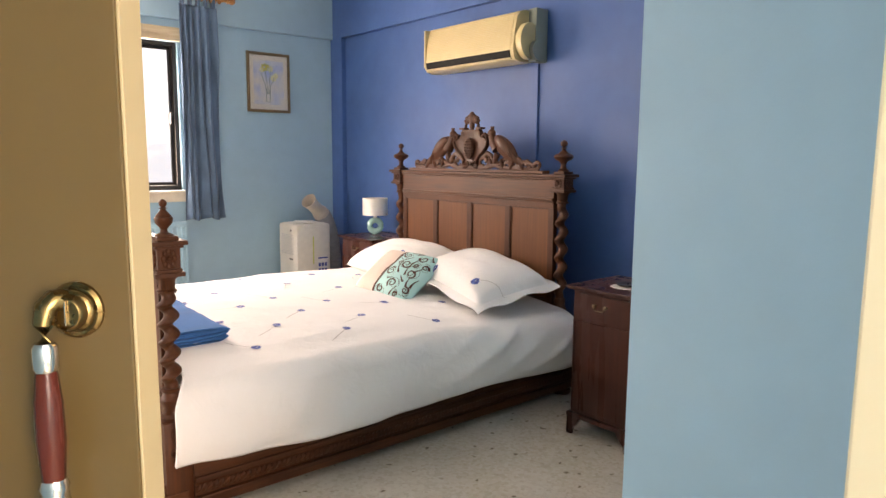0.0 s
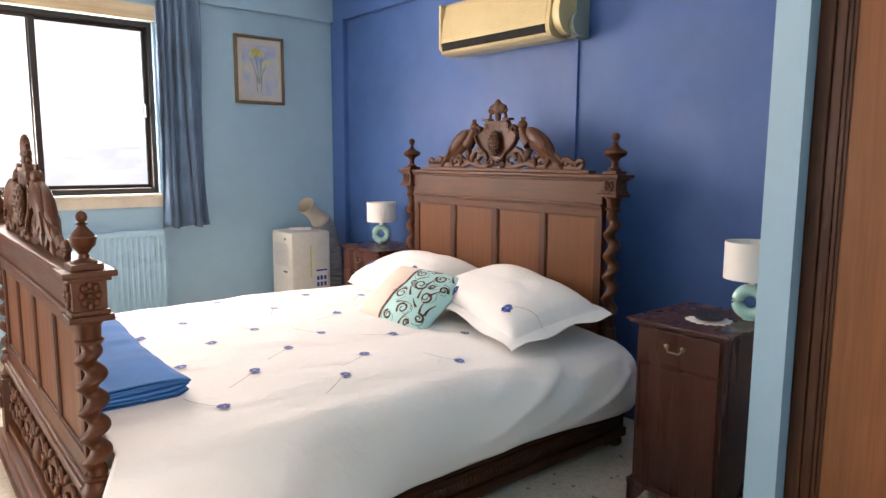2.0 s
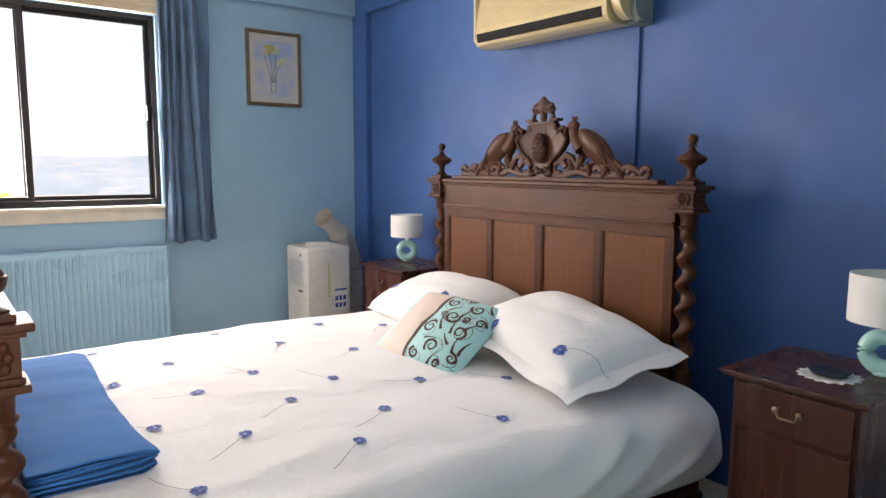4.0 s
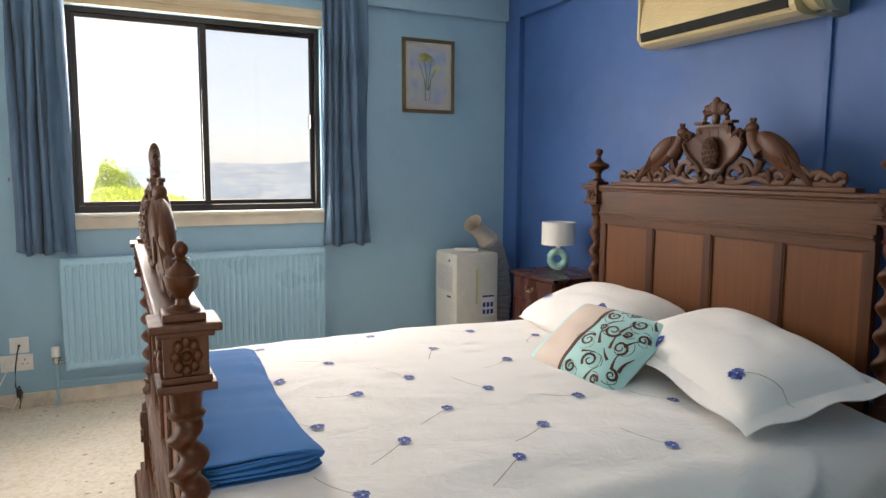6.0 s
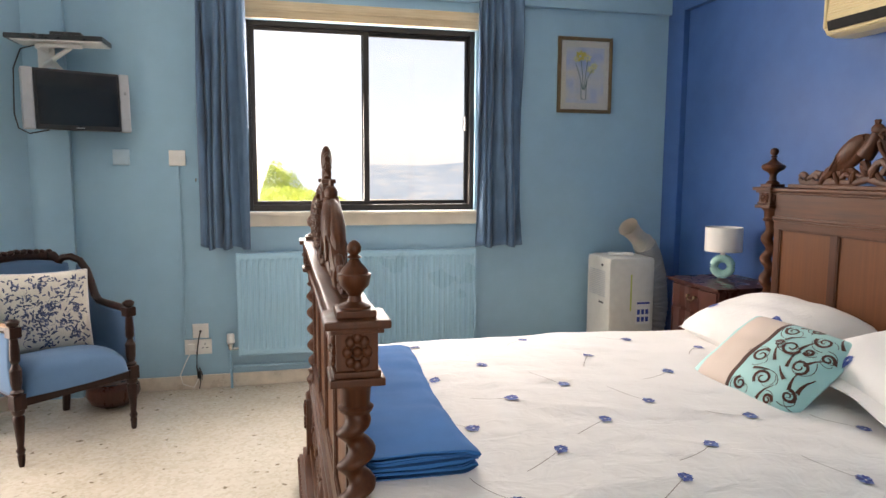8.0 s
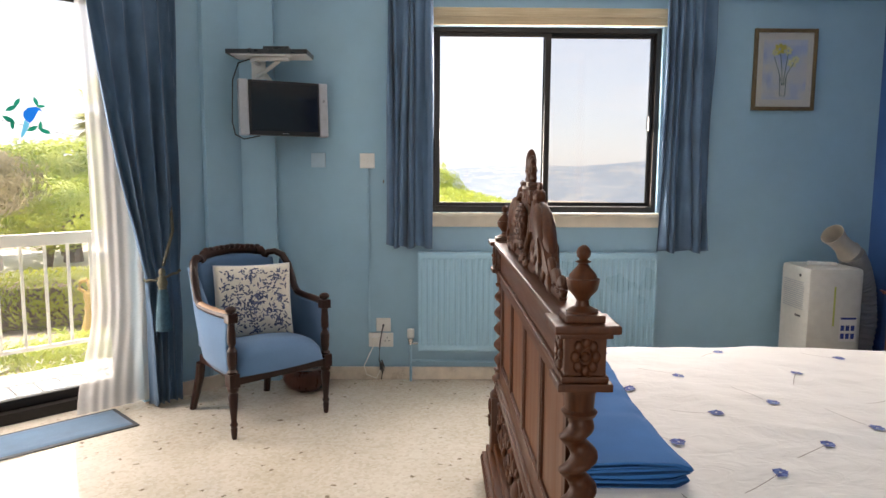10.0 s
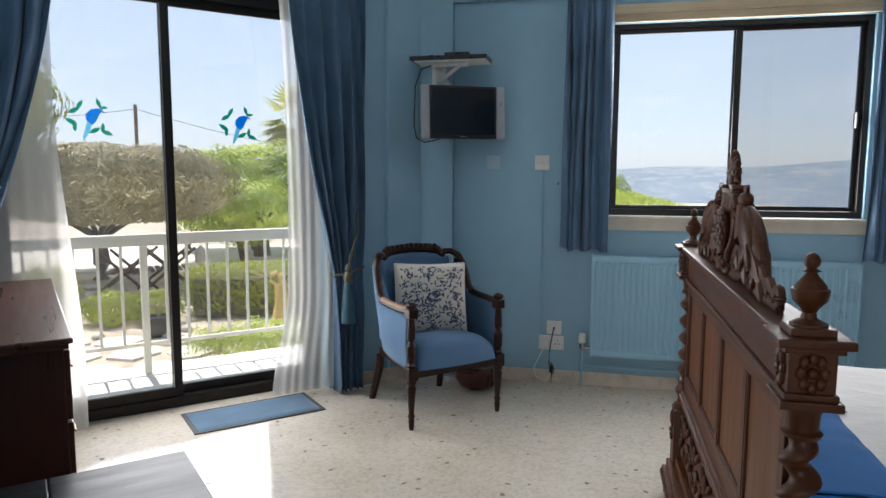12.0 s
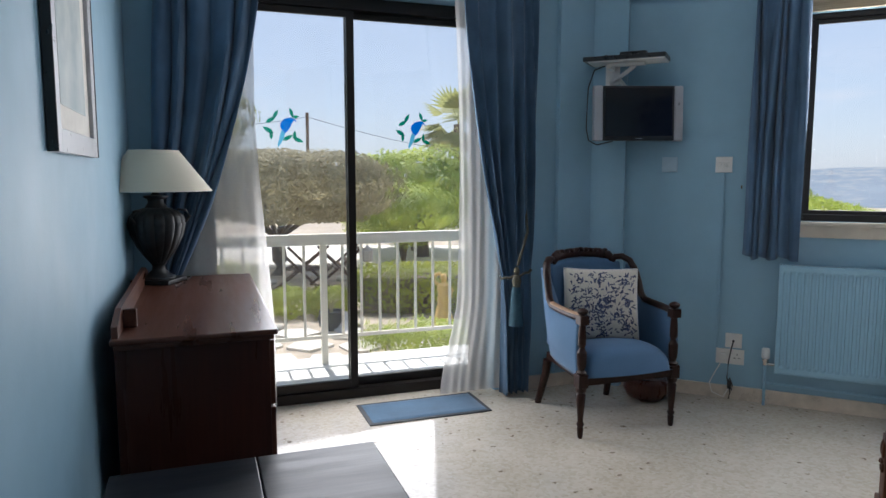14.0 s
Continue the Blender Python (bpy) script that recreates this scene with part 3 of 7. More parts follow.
        sc([(s * .33, .04), (s * .36, .075), (s * .40, .062), (s * .43, .03)], .011)
        for y, z, a in ((.17, .055, .5), (.215, .06, -.6), (.265, .035, .3), (.345, .03, -.5), (.42, .02, .6)):
            ellipsoid(bm, P(s * y, z, .006), (.014, .013 * k, .032 * k), Matrix.Rotation(s * a, 4, "X"), 8, 6)
        part("scrollwork", bm, WALNUT, parent, smooth=True)
        bm = BM()
        ellipsoid(bm, P(s * .05, .016, .012), (.014, .02 * k, .014 * k), None, 10, 6, .1)
        part("carved_flower", bm, WALNUT, parent, smooth=True)


def rosette(bm, c, r, ax=0, sgn=-1):
    for i in range(8):
        a = math.pi * i / 4
        o = Vector((0, math.cos(a) * r * .55, math.sin(a) * r * .75))
        sz = Vector((.007, r * .26, r * .34))
        if ax == 1:
            o, sz = Vector((o.y, 0, o.z)), Vector((sz.y, .007, sz.z))
        ellipsoid(bm, Vector(c) + o, sz, None, 8, 6)
    sz = (.011, r * .3, r * .3) if ax == 0 else (r * .3, .011, r * .3)
    ellipsoid(bm, c, sz, None, 8, 6)


def bed_end(parent, x, y0, y1, zc, head):
    """One end of the bed, with its top edge at zc. It faces -x."""
    f = -1
    # posts
    for y, mir in ((y0, 1), (y1, -1)):
        post = BM()
        hb = .046
        ztw1 = zc - (.155 if head else .182)
        ztw0 = .52 if head else .47
        box(post, x - hb, x + hb, y - hb, y + hb, .0, .355, .004)
        lathe(post, [(.044, .355), (.046, .37), (.034, .378), (.03, .40), (.04, .418), (.042, .43), (.033, .44), (.03, .455), (.036, .465), (.03, .47)] if not head else [(.04, .355), (.046, .37), (.034, .385), (.032, .44), (.04, .46), (.03, .48), (.03, .52)], 20, Matrix.Translation((x, y, 0)))
        part("post", post, WALNUT, parent, smooth=True)
        post = BM()
        lathe(post, [(.03, ztw1), (.034, ztw1 + .008), (.027, ztw1 + .014), (.029, ztw1 + .045), (.038, ztw1 + .055), (.042, ztw1 + .062)], 20, Matrix.Translation((x, y, 0)))
        part("post_neck", post, WALNUT, parent, smooth=True)
        bm = BM()
        twist_post(bm, x, y, ztw0 - .003, ztw1 + .003, .026, .0115, 5.2 if not head else 5.5, mir)
        part("twisted_column", bm, WALNUT, parent, "barley-twist turned column", smooth=True)
        bm = BM()
        zt = ztw1 + .062
        box(bm, x - .05, x + .05, y - .05, y + .05, zt - .003, zt + .012, .003)
        box(bm, x - .043, x + .043, y - .043, y + .043, zt + .012, zt + .024, .003)
        box(bm, x - .038, x + .038, y - .038, y + .038, zt + .024, zc - .026, .002)
        part("capital", bm, WALNUT, parent)
        bm = BM()
        zz = (zt + .02 + zc - .02) / 2
        rosette(bm, (x - .040, y, zz), .034, 0)
        rosette(bm, (x, y - .040, zz), .034, 1)
        part("carved_rosette", bm, WALNUT, parent, smooth=True)["kind"] = "stuff"
        bm = BM()
        box(bm, x - .048, x + .048, y - .048, y + .048, zc - .026, zc - .016, .003)
        box(bm, x - .060, x + .060, y - .060, y + .060, zc - .016, zc, .005)
        box(bm, x - .036, x + .036, y - .036, y + .036, zc, zc + .014, .003)
        part("cap", bm, WALNUT, parent)
        bm = BM()
        finial(bm, x, y, zc + .012, 1.0, head)
        part("finial", bm, WALNUT, parent, "turned urn finial" if not head else "turned onion finial", smooth=True)
    a, b = y0 + .045, y1 - .045
    zp1 = zc - (.17 if not head else .185)       # top of the panels
    zp0 = .50 if not head else .50
    bm = BM()
    box(bm, x - .046, x + .046, a, b, zc - .018, zc - .002, .005)
    box(bm, x - .034, x + .034, a, b, zc - .030, zc - .0185, .004)
    box(bm, x - .030, x + .022, a, b, zp1 + .042, zp1 + .056, .005)
    box(bm, x - .024, x + .020, a, b, zp1 + .032, zp1 + .0415, .003)
    part("moulding", bm, WALNUT_Y, parent)
    if head:
        bm = BM()
        box(bm, x - .022, x + .03, a + .075, b - .075, zc - .001, zc + .016, .004)
        part("crest_base", bm, WALNUT_Y, parent)
    # frame and four panels
    n = 4
    st = .034
    w = (b - a - st * (n + 1)) / n
    for i in range(n + 1):
        bm = BM()
        ys = a + i * (w + st)
        box(bm, x - .015, x + .015, ys, ys + st, zp0 - .03, zp1, .002)
        part("stile", bm, WALNUT, parent)
    for i in range(n):
        ys = a + st + i * (w + st)
        bm = BM()
        box(bm, x - .006, x + .006, ys - .002, ys + w + .002, zp0, zp1 - .001, .001)
        part("panel", bm, PANELW, parent, "plain lighter walnut panel")
        bm = BM()
        for q0, q1, z0, z1 in ((ys, ys + .007, zp0, zp1), (ys + w - .007, ys + w, zp0, zp1), (ys + .007, ys + w - .007, zp0, zp0 + .007), (ys + .007, ys + w - .007, zp1 - .007, zp1)):
            box(bm, x - .0125, x - .006, q0, q1, z0, z1, .0015)
        part("bead", bm, WALNUT, parent)
    bm = BM()
    box(bm, x - .016, x + .016, a, b, .40, zp0 - .001, .002)
    box(bm, x - .034, x + .02, a, b, .405, .425, .005)
    box(bm, x - .026, x + .018, a, b, .425, .438, .004)
    part("lower_rail", bm, WALNUT_Y, parent)
    bm = BM()
    if not head:
        # pierced carved apron
        box(bm, x - .010, x - .002, a, b, .17, .40, 0)
        part("apron_board", bm, WALNUT_Y, parent)
        bm = BM()
        L = b - a
        k = 12
        for i in range(k):
            yc = a + L * (i + .5) / k
            s = 1 if i % 2 else -1
            tube(bm, [(x - .020, y, z) for y, z in spiral(yc, .285 + s * .02, .045, .012, s * 1.0, s * 6.2)], .0085, 7, flat=1.2)
            ellipsoid(bm, (x - .020, yc + .035, .285 - s * .045), (.010, .014, .032), Matrix.Rotation(s * .7, 4, "X"), 8, 6)
            ellipsoid(bm, (x - .020, yc - .03, .285 - s * .06), (.009, .012, .028), Matrix.Rotation(-s * .8, 4, "X"), 8, 6)
        ellipsoid(bm, (x - .024, (a + b) / 2, .285), (.018, .035, .05), None, 12, 10, .06)
        part("carved_apron", bm, WALNUT, parent, "foliage carving with scrolls", smooth=True)["kind"] = "stuff"
        bm = BM()
        box(bm, x - .036, x + .03, a, b, .135, .17, .005)
        box(bm, x - .075, x + .03, y0 - .05, y1 + .05, .055, .10, .004)
        box(bm, x - .060, x + .03, y0 - .04, y1 + .04, .10, .1345, .006)
        part("plinth", bm, WALNUT_Y, parent)
        bm = BM()
        k = 46
        for i in range(k):
            yc = y0 - .045 + (y1 - y0 + .09) * (i + .5) / k
            ellipsoid(bm, (x - .076, yc, .08), (.008, .0125, .020), Matrix.Rotation(.35, 4, "X"), 6, 5)
        part("gadroon_edge", bm, WALNUT, parent, smooth=True)["kind"] = "stuff"
        for y in (y0, y1):
            bm = BM()
            lathe(bm, [(.03, 0), (.042, .012), (.042, .035), (.032, .055)], 14, Matrix.Translation((x - .03, y, 0)))
            part("foot", bm, WALNUT, parent, smooth=True)
        bm = BM()
        for y in (y0, y1):
            for q in (-1, 1):
                tube(bm, [(x - .050, yy, z) for yy, z in spiral(y + q * .012, .25, .022, .006, 0, q * 5)], .005, 6)
                ellipsoid(bm, (x - .048, y + q * .014, .31), (.008, .010, .03), None, 8, 6)
                tube(bm, [(x + q * .012 + (y_ - y), y - .050, z) for y_, z in spiral(y, .25, .022, .006, 0, q * 5)], .005, 6)
                ellipsoid(bm, (x + q * .014, y - .048, .31), (.010, .008, .03), None, 8, 6)
        part("carved_rosette", bm, WALNUT, parent, smooth=True)["kind"] = "stuff"
    else:
        box(bm, x - .012, x + .012, a, b, .08, .40, .002)
        part("lower_board", bm, WALNUT_Y, parent)
    crest(parent, x, (y0 + y1) / 2, zc + (.014 if head else -.004), 1.0 if head else .98)


HEM = [(3.7, .215), (3.97, .185), (4.32, .170), (4.72, .170), (5.1, .195), (5.5, .180), (5.9, .172)]
SAG = .060      # how much lower the duvet lies along the near side


def lerp_table(tb, x):
    for (a, p), (b, q) in zip(tb, tb[1:]):
        if x <= b:
            return p + (q - p) * smoothstep(a, b, x)
    return tb[-1][1]


def duvet_section(s, x):
    """Across the bed at x: s runs from the near hem over the top to the far hem. Gives (y, z)."""
    h = smoothstep(4.6, 5.75, x)
    yn, yf = 6.06 - .03 * h, 7.56
    top = .560 - .008 * h + .008 * math.sin(2.2 * (x - 3.8))
    edge = top - SAG
    hem_n = lerp_table(HEM, x)
    L1, L2, L3 = edge - hem_n, yf - yn, .36
    d = s * (L1 + L2 + L3)
    r = .085 + .02 * h
    bulge = .035 + .040 * h
    if d < L1:
        t = d / L1
        z = hem_n + d
        out = bulge * math.sin(math.pi * min(1, t * .95) ** .8) * (1 - .3 * t)
        y = yn - .052 - out
        if z > edge - r:
            q = (z - (edge - r)) / r
            y = y * (1 - q * q) + (yn + r * .6) * q * q
            z = edge - r + r * math.sin(q * math.pi / 2) * .92
        return y, z
    if d < L1 + L2:
        t = (d - L1) / L2
        y = yn + r * .6 + (L2 - r * 1.2) * t
        crown = .010 * math.sin(math.pi * t)
        return y, top - r * .08 + crown - SAG * (1 - t) ** 1.5 + .0065 * smoothstep(0, .1, t)
    t = (d - L1 - L2) / L3
    return yf - r * .6 + (r * .7) * math.sin(min(1, t * 4) * math.pi / 2), top - .001 - t * L3 * .95 + (0.0 if t > .1 else -.03 * t)


DUVET_TREE = []


def duvet_top(x, y):
    """Height of the duvet under (x, y)."""
    hit = DUVET_TREE[0].ray_cast(Vector((x, y, 1.5)), Vector((0, 0, -1)))[0]
    return hit.z if hit else .54


def wrinkle(x, y):
    return .010 * noise.noise((x * 2.2, y * 2.6, 0)) + .005 * max(0.0, 1 - 5 * abs(noise.noise((x * 1.3 + y * .5, y * 3.2 - x * .6, 12.0)))) * smoothstep(-.1, .4, noise.noise((x * 1.5, y * 1.5, 30.0))) + .0045 * noise.noise((x * 9, y * 5, 3.0)) + .003 * noise.noise((x * 5 + y * 14, y * 3 - x * 4, 7.0))


def build_bed():
    bed = thing("bed", "carved dark walnut double bed with twisted posts and bird cresting", "bed")
    bed.location = (0, 0, 0)
    bm = BM()
    box(bm, 5.782, 5.818, 6.145, 7.49, 1.0, 1.165, .002)
    hb = part("headboard", bm, WALNUT_Y, bed, "carved walnut headboard with four panels")
    bm = BM()
    box(bm, 3.727, 3.763, 6.145, 7.49, .815, .965, .002)
    fb = part("footboard", bm, WALNUT_Y, bed, "carved walnut footboard with pierced apron")
    bed_end(hb, 5.80, 6.10, 7.535, 1.185, True)
    bed_end(fb, 3.745, 6.10, 7.535, .985, False)
    for y in (6.052, 7.57):
        s = -1 if y < 7 else 1
        bm = BM()
        box(bm, 3.79, 5.85, y - .014, y + .014, .05, .30, .002)
        part("side_rail", bm, WALNUT_X, bed)
        bm = BM()
        box(bm, 3.79, 5.85, y - .014 + s * .012, y + .014 + s * .012, .275, .30, .004)
        part("rail_moulding", bm, WALNUT_X, bed)
        bm = BM()
        box(bm, 3.79, 5.85, y - .014 + s * .010, y + .014 + s * .010, .125, .145, .005)
        part("rail_moulding", bm, WALNUT_X, bed)
        bm = BM()
        box(bm, 3.79, 5.85, y - .014 + s * .018, y + .014 + s * .018, .035, .075, .006)
        part("rail_moulding", bm, WALNUT_X, bed)
        bm = BM()
        for i in range(98):
            ellipsoid(bm, (3.80 + i * .0206, y + s * .022, .103), (.012, .009, .018), Matrix.Rotation(.6, 4, "Y"), 6, 4)
        part("rope_edge", bm, WALNUT, bed, smooth=True)["kind"] = "stuff"
        bm = BM()
        lathe(bm, [(.030, 0), (.038, .010), (.036, .026), (.026, .034)], 14, Matrix.Translation((5.80, y, 0)))
        part("foot", bm, WALNUT, bed, smooth=True)
    bm = BM()
    box(bm, 3.79, 5.77, 6.13, 7.50, .28, .455, .05)
    tagged(part("mattress", bm, LINEN), "white mattress on the carved bed", "mattress")
    # duvet
    bm = BM()

    def P(u, s):
        x = 3.795 + u * 1.975 - .080 * (1 - smoothstep(.09, .15, s)) * (1 - u) ** 9
        y, z = duvet_section(s, x)
        side = 1 - smoothstep(.0, .22, s)
        h = smoothstep(4.4, 5.7, x)
        # slanting creases that fan out from under the pillow's corner, and soft vertical ones elsewhere
        h2 = smoothstep(4.75, 5.55, x + .25 * (z - .3))
        w = (x - 1.75 * z + .06 * noise.noise((x * 2, z * 4, 7))) * 24
        crease = (.5 + .5 * math.sin(w)) ** 2.2 * (.55 + .8 * noise.noise((w * .16, z * 1.5, 2)))
        w2 = (x - .5 * z) * 13 + 2.0 * noise.noise((x * 1.4, z, 5))
        drape = (1 - smoothstep(.12, .25, s)) * smoothstep(.0, .07, s) * (.048 * h2 * crease + .010 * math.sin(w2) + .008 * math.sin(w2 * 2.3 + 1) * noise.noise((x * 3, z * 2, 1)))
        hemline = side * (1 - smoothstep(.0, .08, s)) * .010 * math.sin(x * 9 + 2 * noise.noise((x * 3, 0, 1)))
        fold = drape + hemline + side * .018 * noise.noise((x * 4 + z * 3, z * 2.0, 9)) * smoothstep(.16, .30, z)
        if u > .97:
            fold *= .3
        y += -fold * (.6 + .6 * side)
        z += wrinkle(x, y) * (1 - side)
        return (x, y, z)
    grid(bm, 220, 210, P)
    DUVET_TREE.append(BVHTree.FromBMesh(bm))
    ob = part("duvet", bm, LINEN, smooth=True)
    tagged(ob, "white cotton duvet embroidered with small blue flowers", "duvet")
    so = ob.modifiers.new("thickness", "SOLIDIFY")
    so.thickness, so.offset = .012, -1
    return ob


NAVY = mat_cloth("navy_embroidery", (0.03, 0.055, 0.26), 0.8, 0.4, 900, 60, 0.2)
PALEBL = mat_cloth("light_blue_embroidery", (0.14, 0.22, 0.50), 0.8, 0.2, 900, 60, 0.2)
STEM = mat_cloth("grey_brown_embroidery", (0.32, 0.27, 0.25), 0.85, 0.2, 900, 60, 0.1)
FLOWERS = [(4.114, 7.401, 3.0), (4.295, 7.093, 2.4), (4.098, 6.987, -2.6), (4.289, 6.767, 3.1), (4.12, 6.595, 2.5), (4.305, 6.427, -2.5), (4.544, 6.239, -2.5), (4.122, 6.23, 2.5), (4.505, 6.577, -2.5), (4.502, 6.861, 2.3), (4.724, 7.147, -2.2), (4.565, 7.42, -2.7), (4.992, 7.351, 3.1), (4.923, 6.931, -2.4), (4.704, 6.681, 2.3), (4.716, 6.388, -2.4), (4.951, 6.534, 3.1), (4.994, 6.165, 2.5), (5.226, 6.399, 2.5), (5.213, 7.18, -2.7)]


def flower(name, parent, place, a, size=1.0):
    """A small embroidered cornflower with its stem; place(dx, dy) gives the cloth's point."""
    def quad(bm, pts, mi):
        bm.faces.new([bm.verts.new(place(px, py)) for px, py in pts]).material_index = mi
    bm = BM()
    r = random.Random(int(a * 1000) + 7)
    ca, sa = math.cos(a), math.sin(a)
    for i in range(11):
        b = 2 * math.pi * i / 11 + r.uniform(-.15, .15)
        l = size * r.uniform(.013, .021)
        w = size * .0055
        cx, sx = math.cos(b), math.sin(b)
        quad(bm, [(cx * .003 - sx * w * .5, sx * .003 + cx * w * .5), (cx * .003 + sx * w * .5, sx * .003 - cx * w * .5), (cx * l * .7 + sx * w, sx * l * .7 - cx * w), (cx * l, sx * l), (cx * l * .7 - sx * w, sx * l * .7 + cx * w)], 0 if i % 3 else 1)
    n, bend = 7, r.uniform(-.5, .5)
    L = size * r.uniform(.09, .13)
    pts = []
    for i in range(n + 1):
        t = i / n
        aa = a + bend * t
        pts.append((math.cos(aa) * (.012 + L * t), math.sin(aa) * (.012 + L * t)))
    for (x0, y0), (x1, y1) in zip(pts, pts[1:]):
        dx, dy = x1 - x0, y1 - y0
        l = math.hypot(dx, dy)
        nx, ny = -dy / l * .0011, dx / l * .0011
        quad(bm, [(x0 - nx, y0 - ny), (x0 + nx, y0 + ny), (x1 + nx, y1 + ny), (x1 - nx, y1 - ny)], 2)
    return part(name, bm, [NAVY, PALEBL, STEM], parent, "blue embroidered cornflower")


def pillow_point(u, v, L, W, T, sgn):
    """Pillow surface for u, v in -1..1."""
    e = (max(0.0, 1 - abs(u) ** 2.6) * max(0.0, 1 - abs(v) ** 2.6)) ** .45
    pinch = 1 - .035 * (1 - abs(v) ** 2) * abs(u) ** 3
    pinch2 = 1 - .045 * (1 - abs(u) ** 2) * abs(v) ** 3
    w = .010 * noise.noise((u * 2.5 + L, v * 2.5, sgn * 1.7)) * e
    return Vector((u * L / 2 * pinch, v * W / 2 * pinch2, sgn * e * T / 2 * (1.15 if sgn > 0 else .75) + w))


def pillow(name, m, L, W, T, material, flange=0.0, label="", cat="pillow", n=26):
    ob = new(name)
    ob.matrix_world = m
    tagged(ob, label, cat)
    bm = BM()
    for sgn in (1, -1):
        grid(bm, n, n, lambda a, b: pillow_point(a * 2 - 1, b * 2 - 1, L, W, T, sgn))
    bmesh.ops.remove_doubles(bm, verts=bm.verts, dist=.0006)
    part("case" if cat == "pillow" else "cover", bm, material, ob, smooth=True)
    if flange:
        bm = BM()
        N = 96
        ring = []
        for i in range(N):
            a = i / N * 4
            k, t = int(a), (a % 1) * 2 - 1
            u, v = ((t, -1), (1, t), (-t, 1), (-1, -t))[k]
            p = pillow_point(u, v, L, W, T, 1)
            q = Vector((u * (L / 2 + flange), v * (W / 2 + flange), -.010 + .010 * math.sin(i * .55) - .012 * (abs(u) * abs(v)) ** 2))
            ring.append((p, q))
        lo = [[bm.verts.new(p + Vector((0, 0, dz))) for p, q in ring] for dz in (.002, -.002)]
        hi = [[bm.verts.new(q + Vector((0, 0, dz))) for p, q in ring] for dz in (.002, -.002)]
        for i in range(N):
            j = (i + 1) % N
            bm.faces.new((lo[0][i], lo[0][j], hi[0][j], hi[0][i]))
            bm.faces.new((lo[1][j], lo[1][i], hi[1][i], hi[1][j]))
            bm.faces.new((hi[0][i], hi[0][j], hi[1][j], hi[1][i]))
        part("flange", bm, material, ob, smooth=True)
    return ob


AQUA = mat_cloth("aqua_satin", (0.42, 0.72, 0.70), 0.5, 0.05, 700, 5, 0.2)
BEIGE = mat_cloth("pink_beige_satin", (0.66, 0.54, 0.46), 0.5, 0.05, 700, 5, 0.2)
BROWN = mat_cloth("brown_flock", (0.085, 0.03, 0.018), 0.7, 0.15, 900, 30, 0.3)


def ribbon_on(bm, L, W, T, pts, w0, w1, mi=0, lift=.0018):
    """A flat scroll lying on a pillow's upper face; pts are (u, v)."""
    prev = None
    n = len(pts)
    for i, (u, v) in enumerate(pts):
        a, b = pts[max(0, i - 1)], pts[min(n - 1, i + 1)]
        dx, dy = (b[0] - a[0]) * L, (b[1] - a[1]) * W
        l = math.hypot(dx, dy) or 1
        w = w0 + (w1 - w0) * i / (n - 1)
        nu, nv = -dy / l * w / L * 2, dx / l * w / W * 2
        p = [bm.verts.new(pillow_point(max(-.99, min(.99, u + q * nu)), max(-.99, min(.99, v + q * nv)), L, W, T, 1) + Vector((0, 0, lift))) for q in (-1, 1)]
        if prev:
            bm.faces.new((prev[0], prev[1], p[1], p[0])).material_index = mi
        prev = p


